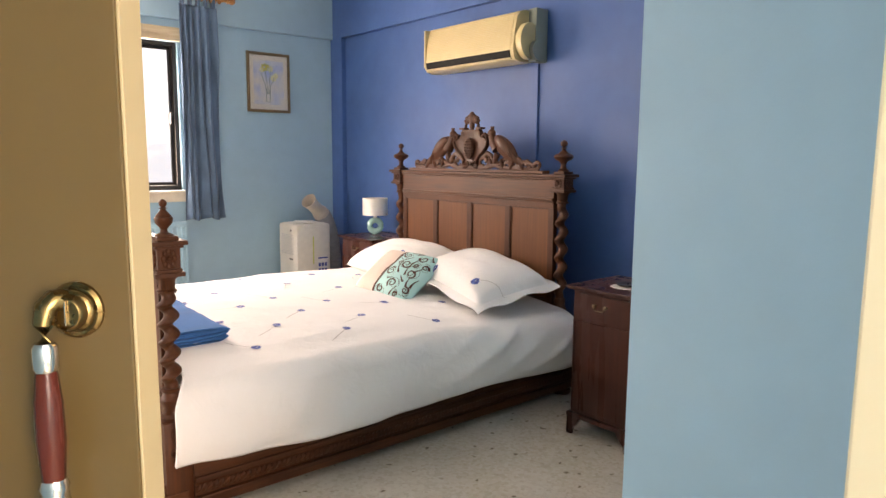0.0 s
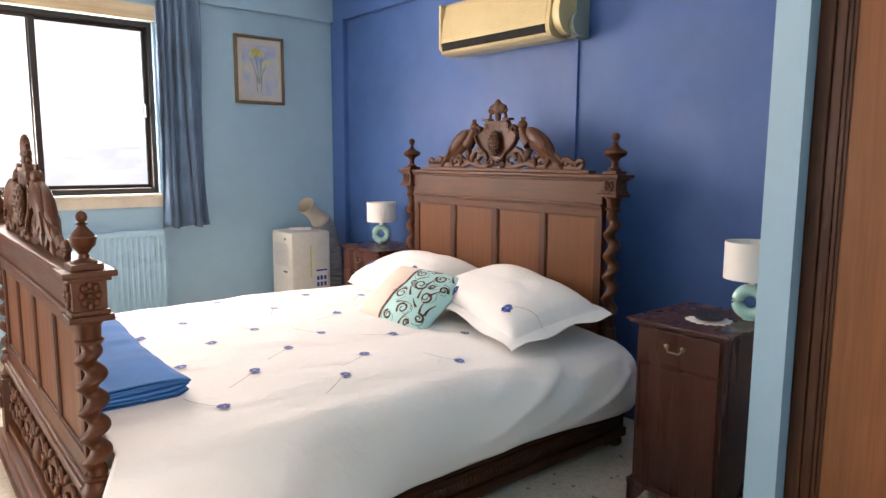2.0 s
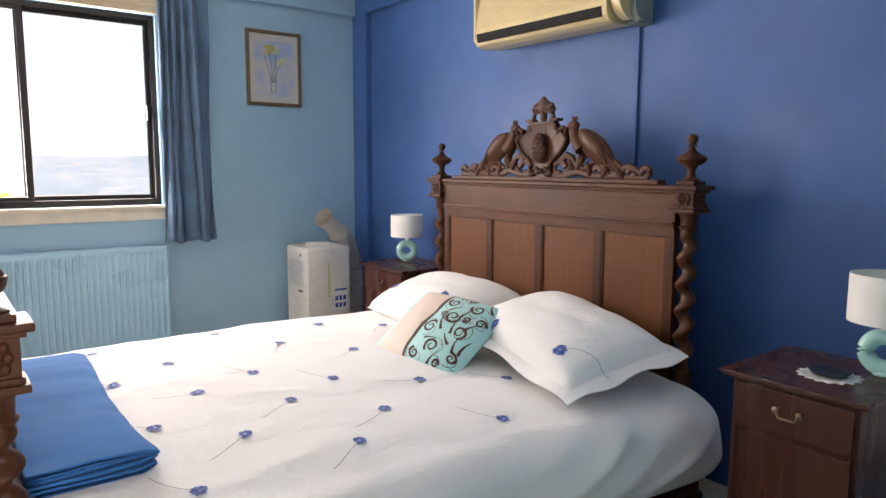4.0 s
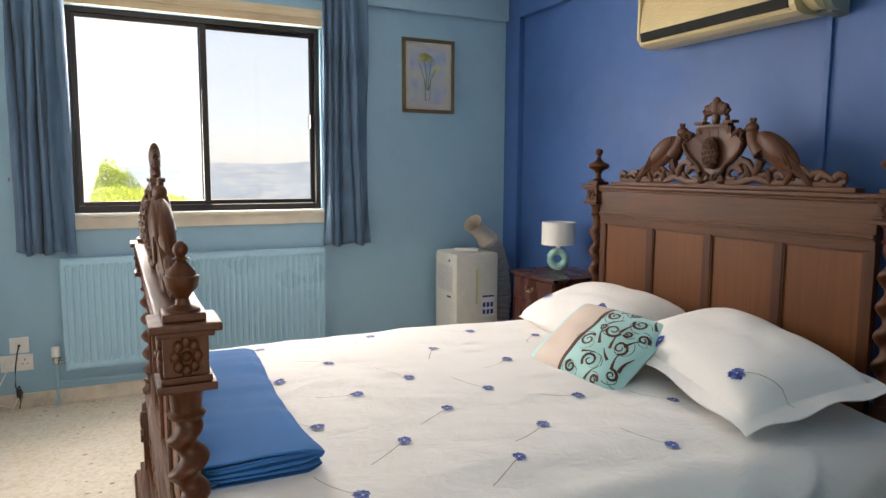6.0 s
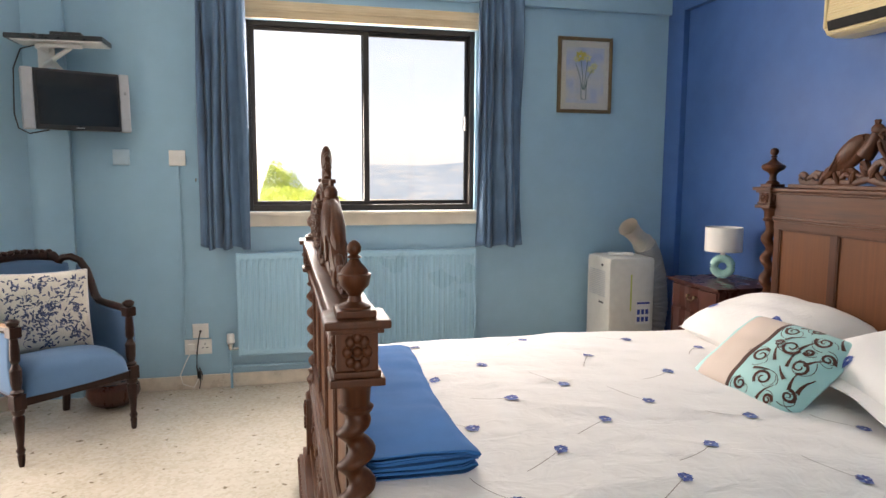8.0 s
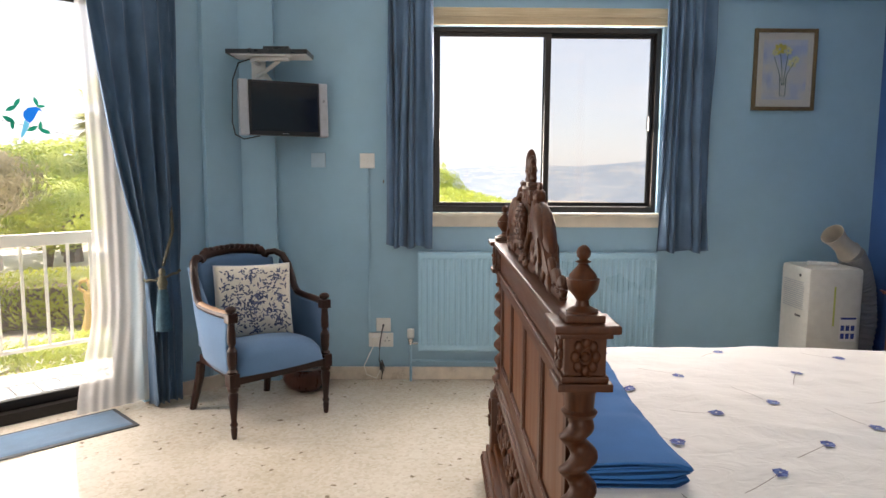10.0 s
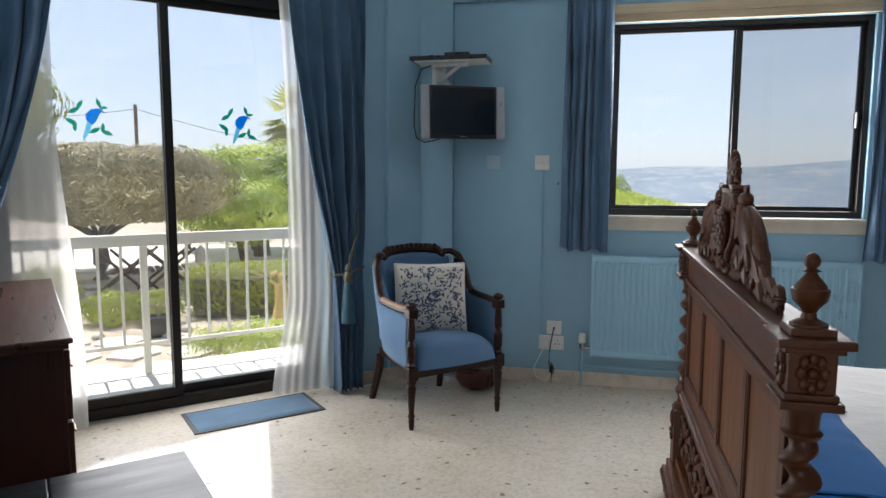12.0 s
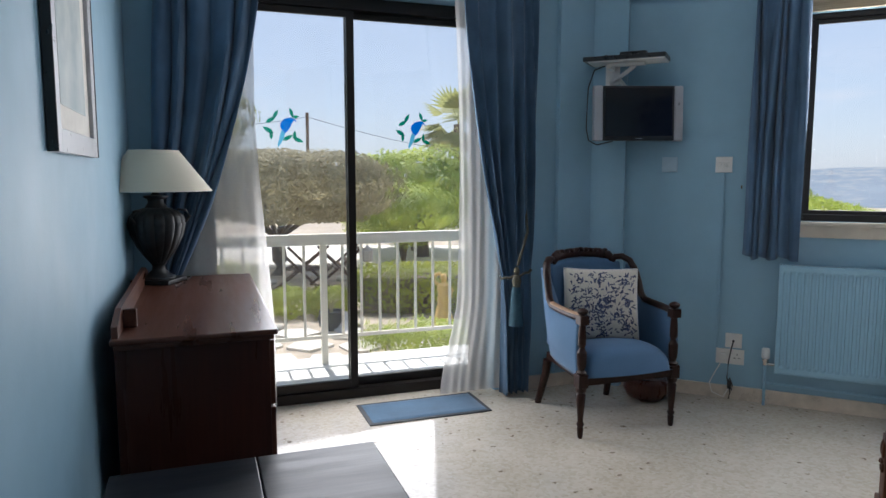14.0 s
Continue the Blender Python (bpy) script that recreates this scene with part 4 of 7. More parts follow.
def scatter_cushion(m):
    L, W, T = .44, .385, .13
    ob = new("cushion")
    ob.matrix_world = m
    tagged(ob, "small aqua and beige satin cushion with brown scrolls on the duvet", "cushion")
    n = 30

    def split(u0, u1, mt, nm, sg=(1, -1)):
        bm = BM()
        for s in sg:
            grid(bm, max(3, int(n * (u1 - u0) / 2)), n, lambda a, b: pillow_point(u0 + a * (u1 - u0), b * 2 - 1, L, W, T, s))
        bmesh.ops.remove_doubles(bm, verts=bm.verts, dist=.0006)
        part(nm, bm, mt, ob, smooth=True)
    split(-1, -.95, BROWN, "edge_stripe")
    split(-.95, -.78, AQUA, "end_panel")
    split(-.78, -.14, BEIGE, "beige_panel")
    split(-.14, -.07, BROWN, "stripe")
    split(-.07, 1, AQUA, "aqua_panel")
    bm = BM()
    r = random.Random(5)

    def scroll(cu, cv, rad, a0, s, turns=1.35, w=.0056):
        pts = []
        for i in range(18):
            t = i / 17
            rr = rad * (1 - .78 * t)
            a = a0 + s * turns * 2 * math.pi * t
            pts.append((cu + rr * math.cos(a) * 2 / L, cv + rr * math.sin(a) * 2 / W))
        ribbon_on(bm, L, W, T, pts, w, w * .35)
    for cu, cv, rad, a0, s in ((.10, .62, .026, 2.5, 1), (.36, .22, .032, 0, -1), (.08, -.15, .030, 1, 1), (.38, -.55, .030, 4, -1), (.62, .62, .028, 3, 1), (.66, -.06, .030, 5, 1), (.84, -.62, .022, 2, -1), (.86, .32, .020, 0, 1), (.36, .84, .018, 1, -1), (.10, -.78, .022, 2, 1), (.14, .22, .017, 3, -1), (.62, -.84, .016, 0, 1), (.60, .28, .016, 4, 1)):
        scroll(cu, cv, rad, a0, s)
        scroll(cu, cv, rad * 1.75, a0 + 2.2, -s, .62, .0013)
        scroll(cu + .05, cv - .04, rad * 1.3, a0 + 3.4, s, .5, .0011)
    for cu, cv, a in ((.24, .45, .6), (.22, .02, 2.2), (.5, .42, 1.2), (.52, -.30, 2.6), (.76, .14, .8), (.24, -.40, .2), (.74, -.34, 1.9), (.78, .78, 2.4), (.48, .04, 1.7), (.2, .86, .4), (.5, -.74, .9), (.9, -.3, 1.4)):
        ribbon_on(bm, L, W, T, [(cu + math.cos(a) * q * .12 + .02 * q * q, cv + math.sin(a) * q * .2) for q in (-1, -.4, .2, 1)], .0060, .0012)
    part("scroll_print", bm, BROWN, ob, "brown flocked scroll pattern")


def build_bedding():
    duvet = build_bed()
    for i, (x, y, a) in enumerate(FLOWERS):
        flower("embroidered_flower", duvet, lambda dx, dy, x=x, y=y: (x + dx, y + dy, duvet_top(x + dx, y + dy) + .0035), a, 1.22)
    # pillows: far, near
    for (cx, cy, cz, rx, ry, rz), lab in (((5.50, 7.12, .632, 2, -13, 3), "white cotton pillow with blue cornflowers at the headboard"),
                                          ((5.490, 6.40, .632, 8, -9, -9), "white cotton flanged pillow with blue cornflowers at the headboard")):
        m = pose(cx, cy, cz, rx, ry, rz)
        near = cy < 6.8
        L, W, T = (.45, .64, .185) if near else (.44, .60, .19)
        ob = pillow("pillow", m, L, W, T, LINEN, .036 if near else .0, lab)
        for u, v, a, k in (((-.72, -.62, -.54, 1.4), (-.90, .42, 1.9, 1.0)) if near else ((-.52, .66, 2.0, 1.3), (-.43, -.42, -1.27, 1.5))):
            flower("embroidered_flower", ob, lambda dx, dy, u=u, v=v, L=L, W=W, T=T: tuple(pillow_point(u + dx / (L / 2), v + dy / (W / 2), L, W, T, 1) + Vector((0, 0, .0035))), a, k)
    scatter_cushion(pose(5.205, 6.765, .607, 33, 2, -82))
    # folded blanket
    bl = thing("blanket", "folded cobalt blue fleece blanket across the foot of the duvet", "blanket")
    layers = 6
    for k in range(layers):
        bm = BM()
        z0 = .006 + k * .0092
        tuck = (.000, .010, .003, .012, .004, .000)[k]
        reach = (.000, .006, .002, .008, .003, .000)[k]

        def P(u, s, z0=z0, tuck=tuck, reach=reach, k=k):
            # a thin soft layer: s runs round its section in x, u along y
            y = 6.375 + tuck + u * (.880 - tuck) + .006 * math.sin(7 * s + k)
            xr = 4.050 - reach + .022 * math.exp(-((u - .0) / .12) ** 2) + .006 * math.sin(6 * u + k * .4) + .010 * u
            xl = 3.800
            a = 2 * math.pi * s
            cx, sx = math.cos(a), math.sin(a)
            ex = (abs(cx) ** .18) * (1 if cx > 0 else -1)
            ez = (abs(sx) ** .6) * (1 if sx > 0 else -1)
            x = (xl + xr) / 2 + ex * (xr - xl) / 2
            # the layers curl together along the free edge, and round off at the end
            curl = smoothstep(.04, .0, xr - x) * ((layers - 1) / 2 - k) * .0030
            end = 1 - .75 * max(0.0, 1 - u / .014) ** 2
            zb = duvet_top(max(3.85, x), min(7.4, y))
            soft = .006 * noise.noise((x * 6, y * 4, 1)) + .003 * noise.noise((x * 16 + y * 9, y * 12, 2)) * (k / layers)
            return (x, y + .010 * (1 - end), zb + z0 + curl + ez * .0056 * end + soft + .003 * math.sin(20 * x + k) * math.exp(-u / .05))
        grid(bm, 90, 36, P)
        part("fold", bm, BLANK, bl, smooth=True)
    return bl


build_bedding()


# ---- curtains and windows ----
def curtain(name, x0, x1, y, z0, z1, folds, label, flare=0.0, m=None, mat=None, amp=.032, nz=40):
    """A pleated curtain along x, hanging from z1 to z0."""
    ob = new(name)
    if m is not None:
        ob.matrix_world = m
    tagged(ob, label, "curtain")
    bm = BM()
    rnd = random.Random(int(x0 * 100))
    ph = [rnd.uniform(-.5, .5) for _ in range(folds * 2 + 4)]
    n = folds * 14

    def P(u, v):
        z = z1 + (z0 - z1) * v
        w = x1 - x0
        fl = 1 + flare * v
        x = x0 + w * .5 + (u - .5) * w * fl
        k = u * folds
        a = 2 * math.pi * (k + .30 * math.sin(5.3 * u + 1.6 * v + x0) + .16 * math.sin(13 * u - 2.5 * v) + .35 * noise.noise((k * .9, v * 1.6, x0 + 4)) + .12 * ph[int(k)] * math.sin(math.pi * (k % 1)))
        am = amp * (.45 + .75 * smoothstep(.02, .35, v)) * (.75 + 1.0 * noise.noise((k * .8, v * 1.1, x0)))
        yy = y + am * math.sin(a) + .006 * noise.noise((x * 12, z * 5, 2))
        return (x + .010 * math.cos(a) * v, yy, z + (.012 * math.sin(a * .5 + x0) if v > .98 else 0))
    grid(bm, n, nz, P)
    c = part("cloth", bm, mat or CURT, ob, smooth=True)
    so = c.modifiers.new("thickness", "SOLIDIFY")
    so.thickness = .003
    for k in range(folds):   # gathered heading
        bm = BM()
        xc = x0 + (x1 - x0) * (k + .5) / folds
        box(bm, xc - .009, xc + .009, y - .03, y + .022, z1 - .005, z1 + .065, .006)
        part("pleat", bm, mat or CURT, ob)
    return ob


PINE = mat_wood("turned_pine", (0.34, 0.14, 0.045), (0.50, 0.24, 0.09), 0.35, 0)
SILLW = mat_plain("cream_stone_sill", (0.62, 0.56, 0.46), 0.45, 0, 0.08, 10)
WOODCREAM = mat_wood("pale_wood_pelmet", (0.48, 0.38, 0.24), (0.62, 0.52, 0.36), 0.5, 0)
SHUT = mat_plain("grey_shutter_edge", (0.16, 0.16, 0.17), 0.5)


def window_1():
    x0, x1, z0, z1 = 3.44, 4.78, 1.015, 2.085
    w = tagged(new("window_1"), "dark bronze two-pane sliding window", "window", "", "structure")
    ys, ye = YW + .03, YW + .10
    bm = BM()
    box(bm, x0, x0 + .028, ys, ye, z0, z1, .003)
    box(bm, x1 - .028, x1, ys, ye, z0, z1, .003)
    box(bm, x0 + .028, x1 - .028, ys, ye, z0, z0 + .035, .003)
    box(bm, x0 + .028, x1 - .028, ys, ye, z1 - .03, z1, .003)
    part("window_frame", bm, DARKMET, w)
    xm = 4.12
    for k, (a, b, dy) in enumerate(((x0 + .028, xm + .02, 0.0), (xm - .02, x1 - .028, .034))):
        bm = BM()
        y0, y1 = ys + .008 + dy, ys + .030 + dy
        t = .026 if k == 0 else .020
        box(bm, a, a + t, y0, y1, z0 + .036, z1 - .031, .002)
        box(bm, b - t - (.008 if k == 0 else 0), b, y0, y1, z0 + .036, z1 - .031, .002)
        box(bm, a + t, b - t, y0, y1, z0 + .036, z0 + .058, .002)
        box(bm, a + t, b - t, y0, y1, z1 - .051, z1 - .031, .002)
        s = part("sash", bm, DARKMET, w)
        bm = BM()
        box(bm, a + t - .002, b - t + .002, (y0 + y1) / 2 - .002, (y0 + y1) / 2 + .002, z0 + .057, z1 - .05)
        g = part("pane", bm, SCREENGLASS if k else GLASS, s)
        g.visible_shadow = False
    bm = BM()
    box(bm, x1 - .060, x1 - .048, ys - .012, ys + .04, 1.50, 1.58, .003)
    part("latch", bm, DARKMET, w)
    bm = BM()   # rolling shutter guide and the wooden box over the window
    for i in range(30):
        box(bm, x0 - .001, x0 + .012, YW + .11, YW + .125, z0 + .04 + i * .034, z0 + .06 + i * .034)
        box(bm, x1 - .012, x1 + .001, YW + .11, YW + .125, z0 + .04 + i * .034, z0 + .06 + i * .034)
    part("shutter_guide", bm, SHUT, w)
    bm = BM()
    box(bm, x0 - .02, x1 + .02, YW - .045, YW + .20, z0 - .022, z0 - .001, .004)
    box(bm, x0 - .015, x1 + .015, YW - .018, YW - .001, z0 - .085, z0 - .022, .003)
    part("window_sill", bm, SILLW, w, "cream stone window sill")
    bm = BM()
    box(bm, x0 - .03, x1 + .03, YW - .016, YW - .001, z1 + .002, z1 + .10, .003)
    box(bm, x0 - .03, x1 + .03, YW - .026, YW - .016, z1 + .045, z1 + .056, .002)
    box(bm, x0 - .03, x1 + .03, YW - .024, YW - .016, z1 + .002, z1 + .014, .002)
    part("shutter_box", bm, WOODCREAM, w, "cream wooden roller-shutter box")


def curtain_rod():
    ob = tagged(new("curtain_rod"), "turned pine curtain rod with wooden rings above the window", "curtain rod")
    y, z = 8.775, 2.405
    bm = BM()
    tube(bm, [(3.12, y, z), (5.12, y, z)], .014, 12)
    part("pole", bm, PINE, ob, smooth=True)
    for x, s in ((5.12, 1), (3.12, -1)):
        bm = BM()
        lathe(bm, [(.014, 0), (.022, .004), (.022, .012), (.014, .016), (.024, .028), (.026, .042), (.014, .060), (.006, .064)], 14, Matrix.Translation((x, y, z)) @ Matrix.Rotation(s * math.pi / 2, 4, "Y"))
        part("knob", bm, PINE, ob, smooth=True)
    for x in [3.20 + .03 * i for i in range(8)] + [4.80 + .033 * i for i in range(9)]:
        bm = BM()
        tube(bm, [(x, y + .024 * math.cos(a), z - .006 + .024 * math.sin(a)) for a in [2 * math.pi * i / 16 for i in range(16)]], .004, 6, True)
        part("ring", bm, PINE, ob, smooth=True)
    for x in (3.155, 5.085):
        bm = BM()
        box(bm, x - .01, x + .01, y + .012, YW - .04, z - .012, z + .012, .003)
        part("bracket", bm, PINE, ob)


def sliding_door():
    u0, u1, zt, n = 5.72, 7.32, 2.20, 4.80
    w = tagged(new("door_1"), "dark bronze two-panel sliding glass door to the terrace", "glass door", "", "structure")
    w.matrix_world = DIAG
    bm = BM()
    box(bm, u0, u0 + .04, n - .03, n + .06, 0, zt, .003)
    box(bm, u1 - .04, u1, n - .03, n + .06, 0, zt, .003)
    box(bm, u0 + .04, u1 - .04, n - .03, n + .06, .0, .055, .003)
    box(bm, u0 + .04, u1 - .04, n - .03, n + .06, zt - .065, zt, .003)
    part("door_frame", bm, DARKMET, w)
    for k, (a, b, dn) in enumerate(((u0 + .04, 6.542, -.012), (6.498, u1 - .04, .026))):
        bm = BM()
        box(bm, a, a + .042, n + dn, n + dn + .026, .056, zt - .066, .002)
        box(bm, b - .042, b, n + dn, n + dn + .026, .056, zt - .066, .002)
        box(bm, a + .042, b - .042, n + dn, n + dn + .026, .056, .105, .002)
        box(bm, a + .042, b - .042, n + dn, n + dn + .026, zt - .10, zt - .066, .002)
        s = part("sash", bm, DARKMET, w)
        bm = BM()
        box(bm, a + .04, b - .04, n + dn + .010, n + dn + .015, .10, zt - .098)
        g = part("pane", bm, DOORGLASS, s)
        g.visible_shadow = False
    bm = BM()
    box(bm, u0 - .03, u1 + .03, ND - .014, ND - .001, zt + .002, zt + .09, .003)
    part("shutter_box", bm, WOODCREAM, w, "cream wooden roller-shutter box")
    # bird stickers on the panes
    BIRDB = mat_translucent("sticker_blue", (0.01, 0.22, 0.80))
    BIRDL = mat_translucent("sticker_light_blue", (0.16, 0.60, 0.85))
    LEAFG = mat_translucent("sticker_green", (0.01, 0.30, 0.18))
    for u, nn in ((6.165, n + .016), (6.895, n + .035)):
        bm = BM()
        o = Vector((u, nn, 1.495))

        def blob(pts, mi):
            bm.faces.new([bm.verts.new(o + Vector((a * .072, 0, b * .072))) for a, b in pts]).material_index = mi

        blob([(-.25, .55), (.05, .85), (.5, .95), (.78, .85), (.95, .60), (.70, .72), (.55, .45), (.35, .05), (.10, -.20), (-.15, 0), (-.28, .25)], 0)
        blob([(-.20, .02), (.08, -.20), (.0, -.5), (-.2, -.9), (-.45, -1.25), (-.50, -1.05), (-.35, -.5)], 1)
        for cx, cz, a, s in ((-.95, .75, .5, .42), (-.6, 1.15, 1.0, .38), (.55, 1.3, 1.9, .36), (.85, 1.0, .1, .30), (-1.15, 0, 2.6, .45), (-.95, -.35, 1.6, .34), (.25, -.55, .5, .42), (.75, -.35, 1.5, .36), (1.0, -.7, -.4, .42)):
            ca, sa = math.cos(a), math.sin(a)
            blob([(cx + ca * s * p - sa * s * q, cz + sa * s * p + ca * s * q) for p, q in ((-1, 0), (-.4, .34), (.3, .34), (1, 0), (.3, -.34), (-.4, -.34))], 2)
        ob = part("bird_sticker", bm, [BIRDB, BIRDL, LEAFG], None)
        ob.matrix_world = DIAG
        tagged(ob, "blue bird and green leaves sticker on the glass door", "sticker")


def tied_curtain(side, label):
    """A long curtain at the terrace door, drawn to its wall side by a tieback. side: +1 right, -1 left."""
    ob = new("curtain")
    ob.matrix_world = DIAG
    tagged(ob, label, "curtain")
    if side > 0:
        out_t, in_t, out_m, in_m, out_b, in_b, zt = 7.52, 7.07, 7.50, 7.31, 7.49, 7.31, .70
    else:
        out_t, in_t, out_m, in_m, out_b, in_b, zt = 5.56, 6.05, 5.50, 5.60, 5.50, 5.64, .72
    n = ND - .095
    folds = 6

    def edges(v, z):
        if z > zt:
            t = max(0.0, (2.35 - z) / (2.35 - zt))
            t = t ** 1.75
            return out_t + (out_m - out_t) * t, in_t + (in_m - in_t) * t
        t = (zt - z) / zt
        t = min(1, t * 1.6)
        return out_m + (out_b - out_m) * t, in_m + (in_b - in_m) * t

    bm = BM()

    def P(u, v):
        z = 2.40 + (.015 - 2.40) * v
        o, i = edges(v, z)
        uu = o + (i - o) * u
        a = 2 * math.pi * (folds * u + .35 * math.sin(5 * u + 2 * v) + .5 * noise.noise((u * 5, z * .9, side + 3)))
        am = .040 * (.75 + .9 * noise.noise((u * 6, z * 1.2, side)))
        near = math.exp(-((z - zt) / .16) ** 2)
        am *= 1 - .45 * near
        return (uu + .008 * math.cos(a), n + am * math.sin(a) - .02 * (1 - near), z)
    grid(bm, folds * 14, 70, P)
    c = part("cloth", bm, CURT, ob, smooth=True)
    so = c.modifiers.new("thickness", "SOLIDIFY")
    so.thickness = .003
    TIE = mat_cloth("gold_and_blue_cord", (0.11, 0.105, 0.075), 0.8, 0.4, 700, 90, 0.0)
    TASS = mat_cloth("dusty_blue_tassel", (0.04, 0.09, 0.12), 0.8, 0.3, 600, 60, 0.05)
    if side > 0:
        bm = BM()
        for k in range(1):
            tube(bm, [((out_m + in_m) / 2 + .092 * math.cos(a), n - .0 + .056 * math.sin(a), zt + .02 * k + .02 * math.cos(a) + .004 * math.sin(9 * a)) for a in [2 * math.pi * i / 28 for i in range(28)]], .007, 7, True)
        tube(bm, [(7.49, ND - .02, 1.16), (7.44, n - .07, .94), (7.37, n - .095, .76)], .008, 7)
        part("cord", bm, TIE, ob, smooth=True)
        bm = BM()
        m = Matrix.Translation((7.355, n - .115, zt - .27)) @ Matrix.Scale(.90, 4)
        lathe(bm, [(.008, .36), (.016, .35), (.020, .33), (.014, .315), (.022, .30), (.030, .275), (.022, .245), (.026, .24)], 16, m)
        part("tassel_head", bm, TIE, ob, smooth=True)
        bm = BM()
        lathe(bm, [(.024, .24), (.032, .19), (.040, .10), (.046, .0)], 40, m, twist=lambda z, a, r: r * (1 + .07 * math.sin(20 * a)))
        part("tassel_skirt", bm, TASS, ob, smooth=True)
    return ob


def sheer(side):
    ob = new("sheer_curtain")
    ob.matrix_world = DIAG
    tagged(ob, "white voile curtain at the terrace door", "curtain")
    bm = BM()
    n = 4.618

    def P(u, v):
        z = 2.36 + (.02 - 2.36) * v
        if side > 0:
            a_, b_ = 7.39, 7.03 + .10 * v ** 2 - .20 * max(0, v - .72) * 1.0
            b_ = 7.05 + .04 * math.sin(3 * v) - (.080 * smoothstep(.75, 1, v))
        else:
            a_, b_ = 5.56, 6.01 + .09 * smoothstep(.3, .9, v) - .03 * v
        uu = a_ + (b_ - a_) * u
        k = 6
        a = 2 * math.pi * (k * u + .3 * math.sin(5 * u + 3 * v))
        return (uu, n + .005 * math.sin(a + 1.2 * noise.noise((u * 4, z, 2))) * (.5 + .5 * v) + .008 * noise.noise((u * 3, z * .8, 5)), z)
    grid(bm, 110, 40, P)
    part("cloth", bm, SHEER, ob, smooth=True)


def radiator():
    ob = tagged(new("radiator"), "pale blue painted steel panel radiator under the window", "radiator")
    x0, x1, z0, z1, y = 3.37, 4.77, .195, .785, 8.80
    bm = BM()
    n = 42
    prof = []
    w = (x1 - x0 - .02) / n
    for i in range(n):
        xa = x0 + .01 + i * w
        prof += [(xa, 0), (xa + w * .30, 0), (xa + w * .42, .007), (xa + w * .88, .007)]
    prof.append((x1 - .01, 0))
    rows = [(z0, .004), (z0 + .012, 0), (z0 + .03, 0), (z0 + .045, 1), (z1 - .045, 1), (z1 - .03, 0), (z1 - .012, 0), (z1, .004)]
    vs = []
    for z, k in rows:
        vs.append([bm.verts.new((xa, y + (d if k == 1 else (k if k not in (0, 1) else 0)), z)) for xa, d in prof])
    for A, B in zip(vs, vs[1:]):
        for i in range(len(prof) - 1):
            bm.faces.new((A[i], A[i + 1], B[i + 1], B[i]))
    part("panel", bm, RADM, ob)
    for xs in (x0, x1 - .012):
        bm = BM()
        box(bm, xs, xs + .012, y - .001, y + .05, z0, z1, .002)
        part("side_panel", bm, RADM, ob)
    bm = BM()
    for i in range(70):
        xa = x0 + .015 + i * (x1 - x0 - .03) / 70
        box(bm, xa, xa + .010, y + .006, y + .048, z1 - .008, z1 - .001)
    box(bm, x0 + .012, x1 - .012, y + .003, y + .006, z1 - .010, z1, 0)
    box(bm, x0 + .012, x1 - .012, y + .046, y + .05, z1 - .010, z1, 0)
    part("top_grille", bm, RADM, ob)
    bm = BM()
    box(bm, x0 + .012, x1 - .012, y + .040, y + .045, z0 + .02, z1 - .012)
    part("back_panel", bm, RADM, ob)
    for x in (x0 + .25, x1 - .25):
        bm = BM()
        box(bm, x - .02, x + .02, y + .046, YW - .001, z0 + .05, z1 - .05, .002)
        part("bracket", bm, RADM, ob)
    # thermostatic valve and pipes
    bm = BM()
    lathe(bm, [(.016, 0), (.021, .004), (.021, .05), (.018, .055), (.0, .056)], 16, Matrix.Translation((3.325, 8.84, .265)), cap=False)
    for i in range(3):
        lathe(bm, [(.0215, 0), (.0225, .002), (.0215, .004)], 16, Matrix.Translation((3.325, 8.84, .278 + i * .012)), cap=False)
    part("thermostat_head", bm, WHITEP, ob, smooth=True)
    bm = BM()
    lathe(bm, [(.010, 0), (.014, .004), (.014, .022), (.018, .024), (.018, .038), (.012, .04)], 12, Matrix.Translation((3.325, 8.84, .225)))
    tube(bm, [(3.325, 8.84, .235), (3.372, 8.84, .235)], .009, 8)
    part("valve_body", bm, CHROME, ob, smooth=True)
    bm = BM()
    tube(bm, [(3.325, 8.84, .225), (3.325, 8.84, .002)], .0075, 8)
    tube(bm, [(3.335, 8.855, .125), (4.82, 8.855, .105)], .0075, 8)
    tube(bm, [(4.80, 8.84, .21), (4.82, 8.84, .20), (4.82, 8.855, .105)], .0075, 8)
    part("pipe", bm, RADM, ob, smooth=True)


def plate(name, x, z, w, h, label, kind_, mat=None):
    ob = tagged(new(name), label, kind_)
    ob.location = (x, YW, z)
    bm = BM()
    box(bm, -w / 2, w / 2, -.011, -.0005, -h / 2, h / 2, .003)
    part("plate", bm, mat or WHITEP, ob)
    return ob


PALEPL = mat_plain("painted_over_plastic", (0.38, 0.50, 0.58), 0.5)


